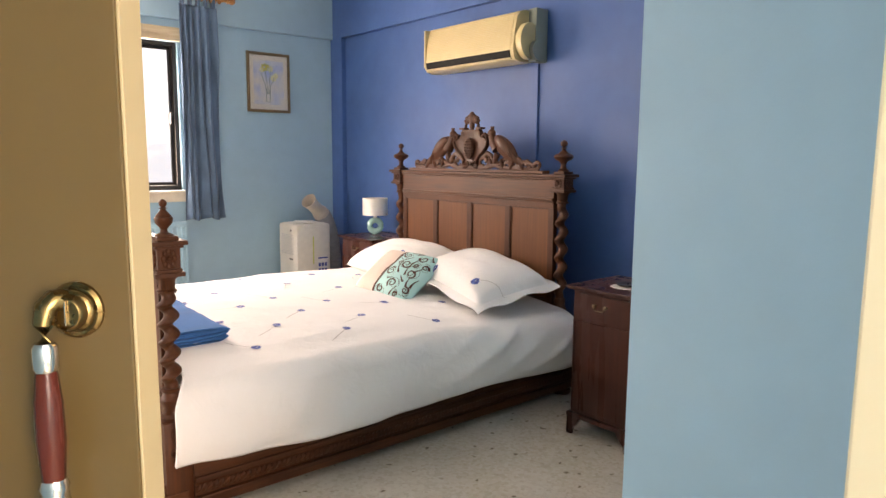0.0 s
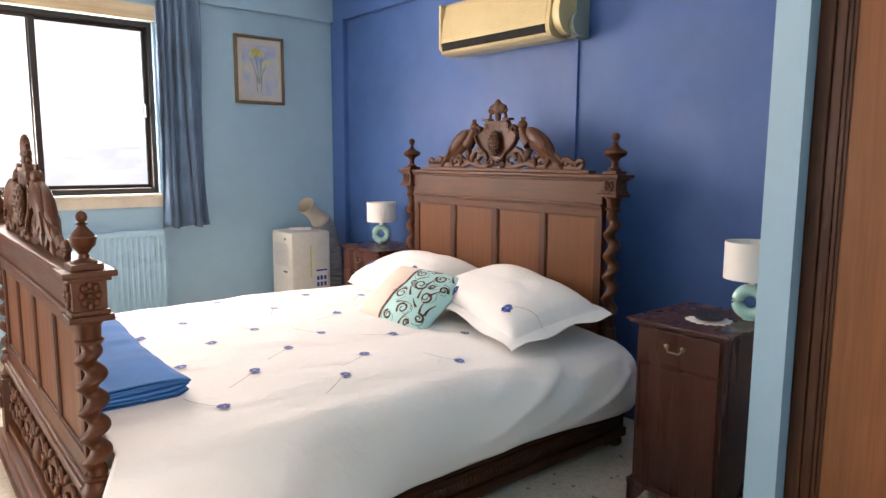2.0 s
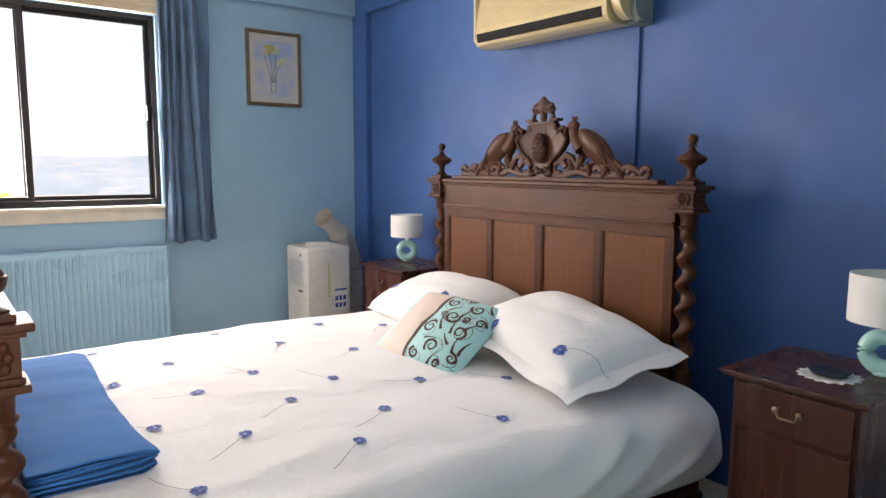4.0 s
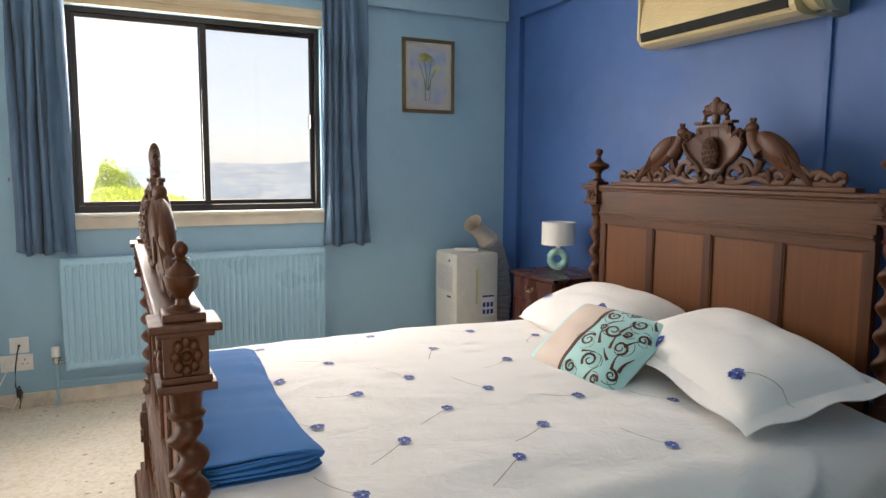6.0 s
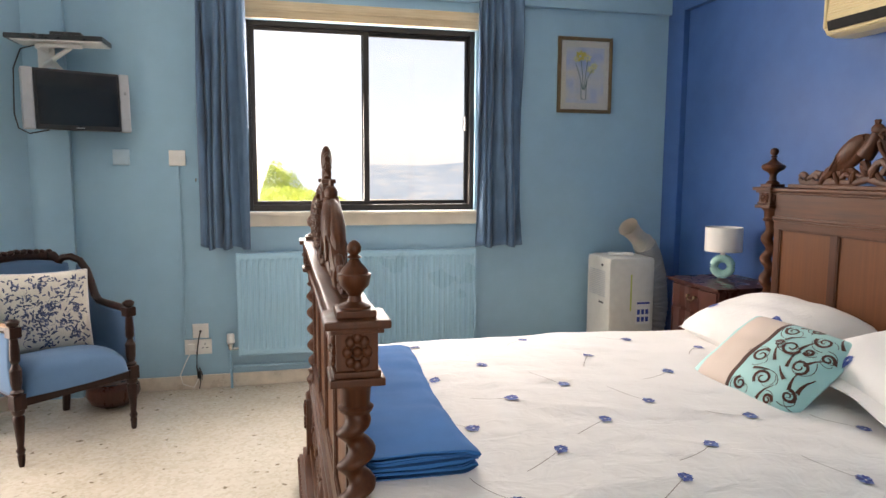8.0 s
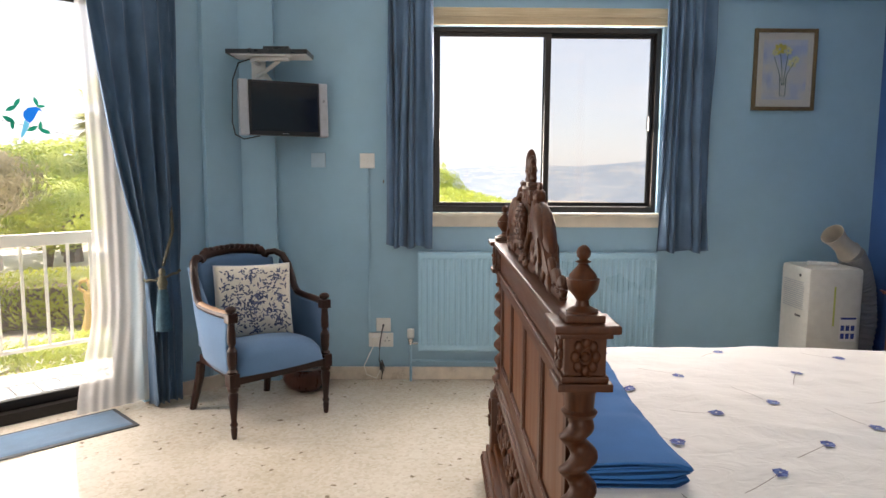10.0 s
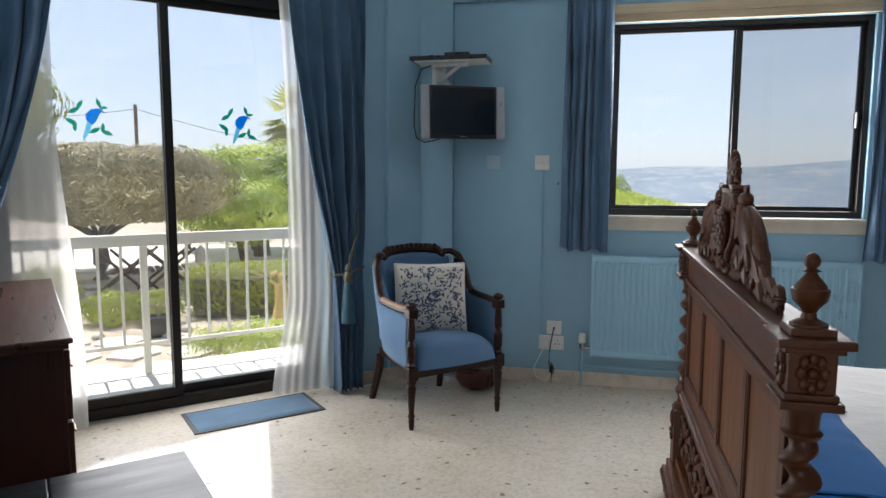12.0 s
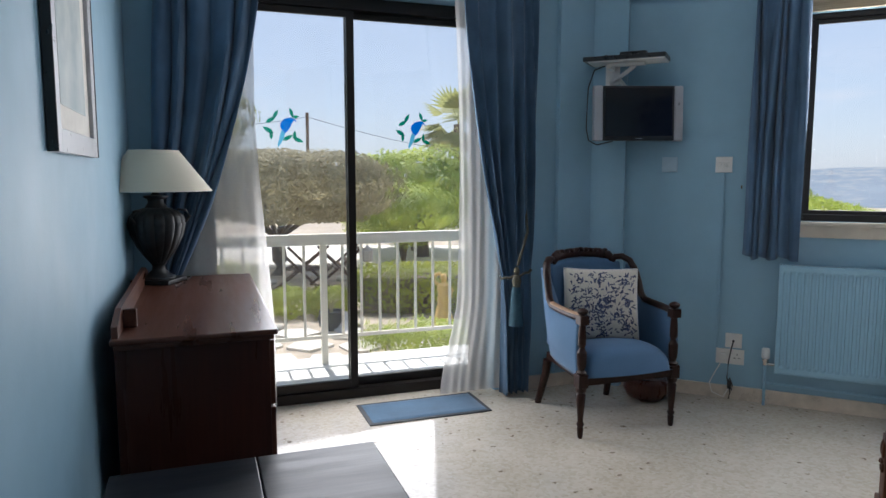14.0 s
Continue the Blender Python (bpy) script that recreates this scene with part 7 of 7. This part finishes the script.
def leaves(name, pts, nrm, size, mat, parent=None, label="", seed=1, aspect=.45):
    """One mesh of many small folded leaves at pts, which look roughly along nrm."""
    rs = np.random.RandomState(seed)
    n = len(pts)
    a = rs.normal(size=(n, 3)) + nrm * .6
    a /= np.linalg.norm(a, axis=1)[:, None]
    t = np.cross(a, rs.normal(size=(n, 3)))
    t /= np.linalg.norm(t, axis=1)[:, None]
    b = np.cross(a, t)
    L = size * rs.uniform(.6, 1.4, size=(n, 1))
    W = L * aspect
    v = np.stack([pts - t * L * .5, pts + b * W * .5 + a * W * .15, pts + t * L * .5, pts - b * W * .5 + a * W * .15], 1).reshape(-1, 3)
    faces = np.arange(n * 4).reshape(-1, 4)
    me = bpy.data.meshes.new(name)
    me.from_pydata(v.tolist(), [], faces.tolist())
    me.materials.append(mat)
    ob = new(name, me)
    ob.parent = parent
    if label:
        ob["label"] = label
    return ob


def shell_points(n, c, r, seed, inner=.72, power=2.0, lumps=5.0, amp=.16):
    """Points near the skin of a lumpy ellipsoid (or a rounder box, with power above 2)."""
    rs = np.random.RandomState(seed)
    d = rs.normal(size=(n, 3))
    d /= (np.abs(d) ** power).sum(1)[:, None] ** (1 / power)
    ph = rs.uniform(0, 6.28, 6)
    l = 1 + amp * (np.sin(lumps * d[:, 0] + ph[0]) * np.sin(lumps * d[:, 1] + ph[1]) + .6 * np.sin(lumps * 1.9 * d[:, 2] + ph[2]) * np.sin(lumps * 2.1 * d[:, 0] + ph[3]))
    k = rs.uniform(inner, 1.0, n) ** .6 * l
    return np.array(c)[None] + d * k[:, None] * np.array(r)[None], d


def bush(name, c, r, n, size, mat, label, seed, power=2.0, trunk=True, cat="shrub", core=True):
    ob = tagged(new(name), label, cat)
    ob.location = (c[0], c[1], 0)
    o = Vector((c[0], c[1], 0))
    pts, nr = shell_points(n, (0, 0, c[2]), r, seed, .62, power)
    leaves("foliage", pts, nr, size, mat, ob, "", seed)
    bm = BM()
    for i in range(6):
        a = i * 1.05
        tube(bm, [(0, 0, -.15), (.1 * r[0] * math.cos(a), .1 * r[1] * math.sin(a), c[2] - r[2] * .6), (.6 * r[0] * math.cos(a), .6 * r[1] * math.sin(a), c[2] + .2 * r[2])], max(.008, r[0] * .03), 6, taper=lambda t: 1 - .7 * t)
    part("branches", bm, BARK, ob)
    return ob


def olive_tree(c, seed, r, zc, n=16000):
    ob = tagged(new("olive_tree"), "clipped flat-topped olive tree with a gnarled trunk in the garden", "tree")
    ob.location = (c.x, c.y, 0)
    rnd = random.Random(seed)
    bm = BM()
    tube(bm, [(0, 0, -.18), (.02, .0, .05), (-.03, .03, .28), (.0, .02, .45)], .10, 12, taper=lambda t: 1.25 - .5 * t)
    part("trunk", bm, BARK, ob, smooth=True)
    bm = BM()
    for i in range(20):
        a = 2 * math.pi * i / 20 + rnd.uniform(-.2, .2)
        q = rnd.uniform(.5, .85)
        tube(bm, [(0, 0, .36), (.25 * r[0] * math.cos(a), .25 * r[1] * math.sin(a), .62), (q * r[0] * math.cos(a), q * r[1] * math.sin(a), zc + rnd.uniform(-.3, .1))], .030, 7, taper=lambda t: 1 - .75 * t)
    part("limbs", bm, BARK, ob, smooth=True)
    pts, nr = shell_points(n, (0, 0, zc), r, seed, .62, 3.2, 6, .07)
    leaves("crown", pts, nr, .090, OLIVE, ob, "grey-green clipped crown", seed, .36)
    return ob


def fan_palm(c, h, k):
    ob = tagged(new("palm_tree"), "fan palm with a shaggy trunk beyond the hedge", "tree")
    ob.location = (c.x, c.y, 0)
    bm = BM()
    tube(bm, [(0, 0, -.2), (.03, 0, h * .5), (0, 0, h)], .16, 12, taper=lambda t: 1.1 - .2 * t)
    part("trunk", bm, BARK, ob, smooth=True)
    rnd = random.Random(4)
    bm = BM()
    for i in range(34):
        a, el = rnd.uniform(0, 6.28), rnd.uniform(-.9, 1.3)
        d = Vector((math.cos(a) * math.cos(el), math.sin(a) * math.cos(el), math.sin(el)))
        s = d.cross(Vector((0, 0, 1))).normalized()
        up = s.cross(d)
        b = Vector((0, 0, h)) + d * k * .45
        for j in range(13):
            f = (j - 6) / 6
            tip = b + (d * math.cos(f * 1.2) + s * math.sin(f * 1.2)) * k * .62 - Vector((0, 0, .12 * k * (1 - abs(el)) + .08 * k * abs(f)))
            w = s * math.cos(f * 1.2) * k * .045 - d * math.sin(f * 1.2) * k * .045
            mid = b.lerp(tip, .55)
            bm.faces.new([bm.verts.new(p) for p in (b, mid + w, tip, mid - w)])
        bm.faces.new([bm.verts.new(p) for p in (Vector((0, 0, h)) - s * .01, b - s * .008, b + s * .008, Vector((0, 0, h)) + s * .01)])
    part("fronds", bm, mat_leaf("palm_leaf", (.22, .26, .08), (.46, .46, .18)), ob)


def railing():
    ob = thing("railing", "white painted steel terrace railing with thin balusters", "railing", DIAG)
    n = 5.60
    ua, ub = 4.6, 8.6
    bm = BM()
    box(bm, ua, ub, n - .030, n + .030, .795, .868, .006)
    part("top_rail", bm, RAILP, ob)
    bm = BM()
    box(bm, ua, ub, n - .012, n + .012, .155, .180, .003)
    part("bottom_rail", bm, RAILP, ob)
    u = 6.49 - .129 * 14
    i = 0
    while u < ub:
        post = (i - 14) % 12 == 0
        bm = BM()
        w = .021 if post else .0085
        box(bm, u - w, u + w, n - w, n + w, (-.02 if post else .181), .794, .002)
        part("post" if post else "baluster", bm, RAILP, ob)
        u += .129
        i += 1


def terrace():
    bm = BM()
    box(bm, 3.6, 9.2, ND + .245, 5.78, -.32, -.02, .004, DIAG)
    structure("terrace", bm, TILE, "white painted concrete terrace")
    bm = BM()
    box(bm, 5.72, 7.32, ND, ND + .244, -.02, -.001, 0, DIAG)
    structure("threshold", bm, SKIRT, "beige marble door threshold")
    # unseen overhangs, added and sized to keep the sun out of the room
    bm = BM()
    box(bm, 3.6, 9.2, ND + .245, 5.84, 2.62, 2.80, .01, DIAG)
    structure("sun_block_slab", bm, CEIL, "unseen canopy slab over the terrace, added to block the sun")
    bm = BM()
    box(bm, 2.3, 6.6, YW + .22, YW + .75, 2.62, 2.80, .01)
    structure("sun_block_slab", bm, CEIL, "unseen slab over the window, added to block the sun")


def statue():
    o = G(.0, 6.12)
    ob = tagged(new("statue"), "small yellow sandstone figure standing among the shrubs", "statue")
    ob.location = (o.x, o.y, -.15)
    bm = BM()
    lathe(bm, [(.11, 0), (.105, .03), (.10, .06), (.07, .16), (.052, .24), (.060, .28), (.05, .32), (.062, .37), (.055, .41), (.022, .435), (.022, .45)], 22, twist=lambda z, a, r: r * (1 + .06 * math.sin(7 * a + z * 14) * (1 if z < .25 else .3)))
    ellipsoid(bm, (0, 0, .478), (.030, .032, .038))
    tube(bm, [(-.05, 0, .41), (-.10, 0, .44), (-.085, 0, .50), (-.03, 0, .515)], .016, 8)
    tube(bm, [(.05, 0, .41), (.085, 0, .36), (.075, 0, .30)], .016, 8)
    part("figure", bm, SAND, ob, smooth=True)


def garden():
    terrace()
    railing()
    # one sheet of ground to the horizon
    bm = BM()
    rings = [0.0, 3, 6, 9, 12, 16, 20, 26, 34, 46, 70, 120, 220, 420, 800, 1500, 2600]
    N = 96

    def h(x, y):
        d = math.hypot(x - 3, y - 6)
        th = math.atan2(y - 6, x - 3)
        z = -.16
        if d > 14:
            z += -.25 * smoothstep(14, 30, d)
        if d > 26:
            z -= 130 * smoothstep(24, 600, d)
            z += 4 * noise.noise((x * .006, y * .006, 0)) * smoothstep(60, 300, d)
        if d > 600:
            z += 10 * smoothstep(600, 2600, d)
        north = math.exp(-((th - 1.45) / .28) ** 2)
        if 14 < d < 60:
            z += .3 * north * smoothstep(14, 22, d)
        return z
    vs = []
    c = bm.verts.new((3, 6, -.16))
    for r in rings[1:]:
        vs.append([bm.verts.new((3 + r * math.cos(2 * math.pi * j / N), 6 + r * math.sin(2 * math.pi * j / N), h(3 + r * math.cos(2 * math.pi * j / N), 6 + r * math.sin(2 * math.pi * j / N)))) for j in range(N)])
    for j in range(N):
        bm.faces.new((c, vs[0][j], vs[0][(j + 1) % N]))
    for A, B in zip(vs, vs[1:]):
        for j in range(N):
            bm.faces.new((A[j], B[j], B[(j + 1) % N], A[(j + 1) % N]))
    structure("ground", bm, SOIL, "dry pale garden soil and land beyond", smooth=True)
    # far hills: glowing backdrop rings, the air's haze painted into their colours
    m = bpy.data.materials.new("hills_painted_haze")
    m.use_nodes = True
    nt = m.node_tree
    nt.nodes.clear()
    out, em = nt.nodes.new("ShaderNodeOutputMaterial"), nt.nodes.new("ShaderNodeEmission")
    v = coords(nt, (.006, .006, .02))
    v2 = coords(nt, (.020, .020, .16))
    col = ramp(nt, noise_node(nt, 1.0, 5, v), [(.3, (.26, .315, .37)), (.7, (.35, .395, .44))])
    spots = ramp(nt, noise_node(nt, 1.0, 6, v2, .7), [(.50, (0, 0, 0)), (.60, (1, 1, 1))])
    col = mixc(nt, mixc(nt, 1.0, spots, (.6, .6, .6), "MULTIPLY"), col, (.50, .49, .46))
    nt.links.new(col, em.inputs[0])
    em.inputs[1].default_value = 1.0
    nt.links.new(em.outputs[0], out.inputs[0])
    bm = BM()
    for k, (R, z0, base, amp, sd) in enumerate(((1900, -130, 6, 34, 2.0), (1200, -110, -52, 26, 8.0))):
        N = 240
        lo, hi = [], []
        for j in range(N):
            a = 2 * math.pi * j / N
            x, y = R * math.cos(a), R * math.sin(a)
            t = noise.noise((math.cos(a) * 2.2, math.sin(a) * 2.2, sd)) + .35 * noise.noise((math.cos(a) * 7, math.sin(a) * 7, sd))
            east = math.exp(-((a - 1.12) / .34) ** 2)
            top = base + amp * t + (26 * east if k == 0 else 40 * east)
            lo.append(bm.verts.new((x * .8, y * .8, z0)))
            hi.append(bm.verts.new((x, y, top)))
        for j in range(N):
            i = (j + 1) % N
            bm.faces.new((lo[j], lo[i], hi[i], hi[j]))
    structure("backdrop", bm, m, "glowing backdrop of far hills and villages, haze painted in", smooth=True)
    # paths and stones
    bm = BM()
    a = [G(-6.5, 10.2), G(4.5, 10.2), G(6, 13.2), G(-5, 13.6)]
    prism(bm, [(p.x, p.y) for p in a], -.16, -.135)
    structure("pavement", bm, PAVE, "pale sunlit patio paving")
    rnd = random.Random(3)
    cells = []
    for i in range(16):
        for j in range(3):
            rr, dd = -3.4 + i * .42 + (.2 if j % 2 else 0), 5.05 + j * .44
            if rr > .3:
                continue
            pts = []
            k = rnd.choice((5, 6, 6, 7))
            for q in range(k):
                a_ = 2 * math.pi * q / k + rnd.uniform(-.2, .2)
                p = G(rr + .20 * math.cos(a_) * rnd.uniform(.85, 1.05), dd + .21 * math.sin(a_) * rnd.uniform(.85, 1.05))
                pts.append((p.x, p.y))
            cells.append(pts)
    path = tagged(new("path"), "crazy-paved garden path beside the terrace", "", "", "structure")
    for pts in cells:
        bm = BM()
        prism(bm, pts, -.17, -.140 + rnd.uniform(-.004, .004))
        part("paving_stone", bm, PAVE, path)
    for i in range(34):
        rr, dd = rnd.uniform(-2.6, 1.0), rnd.uniform(6.0, 6.5) if i % 2 else rnd.uniform(7.2, 9.5)
        p = G(rr, dd)
        bm = BM()
        s = rnd.uniform(.04, .10)
        ellipsoid(bm, (0, 0, 0), (s, s * rnd.uniform(.6, 1), s * rnd.uniform(.4, .7)), Matrix.Rotation(rnd.uniform(0, 3), 4, "Z"), 8, 6, .06)
        ob = part("rock", bm, STONE, None)
        ob.location = (p.x, p.y, -.15 + s * .2)
        tagged(ob, "small pale grey garden rock on the dry soil", "rock", "garden rocks")
    # planting
    olive_tree(G(-2.35, 9.6), 3, (1.75, 1.25, .50), 1.10, 20000)
    p = G(-.55, 12.5)
    bush("oleander", (p.x, p.y, 1.0), (1.5, 1.0, .75), 9000, .11, BRIGHT, "tall bright green shrub beyond the patio", 5)
    p = G(-.65, 10.9)
    bush("shrub", (p.x, p.y, .62), (1.05, .8, .50), 8500, .075, BRIGHT, "rounded bright green shrub beside the patio", 6)
    p = G(1.2, 11.5)
    bush("shrub", (p.x, p.y, .75), (1.0, .8, .75), 9000, .05, YELLOWG, "yellow flowering shrub beside the patio", 7)
    p = G(3.0, 12.0)
    bush("shrub", (p.x, p.y, .8), (1.5, 1.0, .85), 9000, .06, BRIGHT, "bright green shrub in the garden", 17)
    p = G(-5.2, 11.0)
    bush("shrub", (p.x, p.y, .7), (1.6, 1.1, .9), 9000, .05, BRIGHT, "bright green shrub in the garden", 18)
    p = G(-4.6, 7.6)
    bush("shrub", (p.x, p.y, .5), (.7, .7, .9), 7000, .05, YELLOWG, "pale green shrub near the terrace", 19)
    # long clipped hedge
    ob = tagged(new("hedge"), "clipped green hedge with a yellowing top", "hedge")
    p = G(-.25, 7.05)
    ob.matrix_world = Matrix.Translation((p.x, p.y, 0)) @ Matrix.Rotation(math.atan2(GR.y, GR.x), 4, "Z")
    pts, nr = shell_points(11000, (0.35, 0, .08), (1.05, .36, .25), 9, .6, 7.0, 9, .03)
    leaves("foliage", pts, nr, .044, HEDGE, ob, "", 9)
    pts, nr = shell_points(3500, (0.35, 0, .10), (1.0, .34, .24), 10, .9, 7.0, 9, .03)
    k = pts[:, 2] > .27
    leaves("top_growth", pts[k], nr[k], .032, YELLOWG, ob, "", 10)
    bm = BM()
    box(bm, -.6, 1.3, -.22, .22, -.16, .22, .05)
    part("woody_core", bm, BARK, ob)
    for r_, d_, w, hh, lab in ((-1.55, 6.75, .30, .17, "small rounded clipped shrub in the gravel bed"), (-1.12, 6.65, .24, .18, "small rounded clipped shrub in the gravel bed"), (-2.15, 6.9, .32, .30, "small leafy shrub in the gravel bed"), (-2.75, 6.4, .3, .34, "small leafy shrub in the gravel bed")):
        p = G(r_, d_)
        bush("shrub", (p.x, p.y, -.02 + (hh - .17)), (w, w, hh), 4200, .030, HEDGE if r_ > -2 else YELLOWG, lab, int(abs(r_ * 31)))
    ob = tagged(new("ground_cover"), "low green ground cover along the terrace edge", "plant", "", "stuff")
    p = G(-.1, 5.55)
    ob.matrix_world = Matrix.Translation((p.x, p.y, 0)) @ Matrix.Rotation(math.atan2(GR.y, GR.x), 4, "Z")
    pts, nr = shell_points(9000, (.25, 0, -.10), (.85, .30, .14), 12, .5, 4.0, 7, .15)
    leaves("foliage", pts, nr, .035, BRIGHT, ob, "", 12)
    # grass bank below the window
    rs = np.random.RandomState(2)
    n = 14000
    x = rs.uniform(0, 9, n)
    y = rs.uniform(17, 21, n)
    zt = .02 + .62 * np.exp(-((x - 3.4) / 1.9) ** 2) + .30 * rs.uniform(0, 1, n)
    pts = np.stack([x, y, zt], 1)
    leaves("grass_bank", pts, np.zeros((n, 3)), .16, BRIGHT, None, "", 22, .12)
    g = tagged(bpy.data.objects["grass_bank"], "sunlit green growth on the bank below the window", "plant", "", "stuff")
    p = Vector((3.25, 20.0, 0))
    bush("shrub", (p.x, p.y, .80), (.80, .8, .68), 7000, .08, BRIGHT, "bright green tree top below the window", 25)
    bush("lemon_tree", (-3.13, 11.08, 2.02), (.80, .80, .62), 3200, .12, YELLOWG, "tall yellow-green leafy tree beside the clipped olive", 41, cat="tree")
    fan_palm(G(.45, 20.5), 2.75, 1.25)
    # pole with wires
    p = G(-4.95, 25)
    ob = tagged(new("utility_pole"), "wooden utility pole beyond the garden", "pole")
    bm = BM()
    tube(bm, [(p.x, p.y, -.4), (p.x, p.y, 3.5)], .06, 10)
    part("post", bm, BARK, ob, smooth=True)
    for q0, q1, s in ((Vector((p.x, p.y, 3.35)), G(3.0, 26, 1.9), .25), (Vector((p.x, p.y, 3.35)), G(-14, 30, 3.8), .4)):
        w = tagged(new("wire"), "thin overhead wire from the utility pole", "wire")
        bm = BM()
        tube(bm, [q0.lerp(q1, t / 10) - Vector((0, 0, s * math.sin(math.pi * t / 10))) for t in range(11)], .009, 5)
        part("strand", bm, BLACKP, w)
    # folded wooden garden chairs
    for i, (r_, d_) in enumerate(((-1.75, 8.3), (-1.35, 8.5))):
        p = G(r_, d_)
        ob = thing("garden_chair", "weathered wooden folding garden chair on the gravel", "garden chair", Matrix.Translation((p.x, p.y, -.15)) @ Matrix.Rotation(math.atan2(GR.y, GR.x) + .25 * i, 4, "Z"), "garden chairs")
        for s in (-.22, .22):
            bm = BM()
            tube(bm, [(-.32, s, .0), (.30, s, .52)], .018, 6)
            part("leg", bm, TEAK, ob)
            bm = BM()
            tube(bm, [(.30, s, .0), (-.22, s, .50)], .018, 6)
            part("leg", bm, TEAK, ob)
        for k in range(6):
            bm = BM()
            box(bm, -.20 + k * .075, -.145 + k * .075, -.22, .22, .26, .275, .003)
            part("seat_slat", bm, TEAK, ob)
        for k in range(4):
            bm = BM()
            t = .55 + k * .13
            box(bm, -.32 + .62 * t - .02, -.32 + .62 * t + .025, -.22, .22, .52 * t, .52 * t + .014, .003)
            part("back_slat", bm, TEAK, ob)
    p = G(-1.02, 6.05)
    ob = tagged(new("plant_pot"), "dark grey round pot with a dry plant in the gravel", "pot")
    ob.location = (p.x, p.y, -.15)
    bm = BM()
    lathe(bm, [(.06, 0), (.11, .05), (.125, .12), (.105, .17), (.115, .185), (.10, .185), (.09, .16)], 26)
    part("pot", bm, BLACKM, ob, smooth=True)
    bm = BM()
    for i in range(9):
        a = i * .7
        tube(bm, [(0, 0, .15), (.03 * math.cos(a), .03 * math.sin(a), .25), (.09 * math.cos(a), .09 * math.sin(a), .30)], .004, 5)
    part("stems", bm, OLIVE, ob)
    p = G(-.90, 5.98)
    ob = tagged(new("plate"), "grey round dish leaning against the pot", "dish")
    bm = BM()
    lathe(bm, [(.02, 0), (.07, .005), (.10, .02), (.102, .024), (.07, .012), (.0, .008)], 26, Matrix.Translation((p.x, p.y, -.06)) @ Matrix.Rotation(1.1, 4, "X"), cap=False)
    part("dish", bm, SILVERP, ob, smooth=True)
    p = G(-.95, 8.4)
    ob = tagged(new("lantern"), "small pale garden lantern on a post", "lantern")
    bm = BM()
    tube(bm, [(p.x, p.y, -.16), (p.x, p.y, .18)], .02, 8)
    part("post", bm, BARK, ob)
    bm = BM()
    lathe(bm, [(.05, 0), (.07, .02), (.07, .13), (.08, .14), (.02, .20), (.01, .21)], 8, Matrix.Translation((p.x, p.y, .18)))
    part("lamp_head", bm, STONE, ob)
    p = G(-.38, 11.6)
    ob = tagged(new("tree_stump"), "short shaggy palm stump on the patio", "stump")
    bm = BM()
    tube(bm, [(p.x, p.y, -.15), (p.x, p.y, .25)], .12, 10, taper=lambda t: 1.2 - .3 * t)
    part("trunk", bm, BARK, ob)
    statue()


garden()
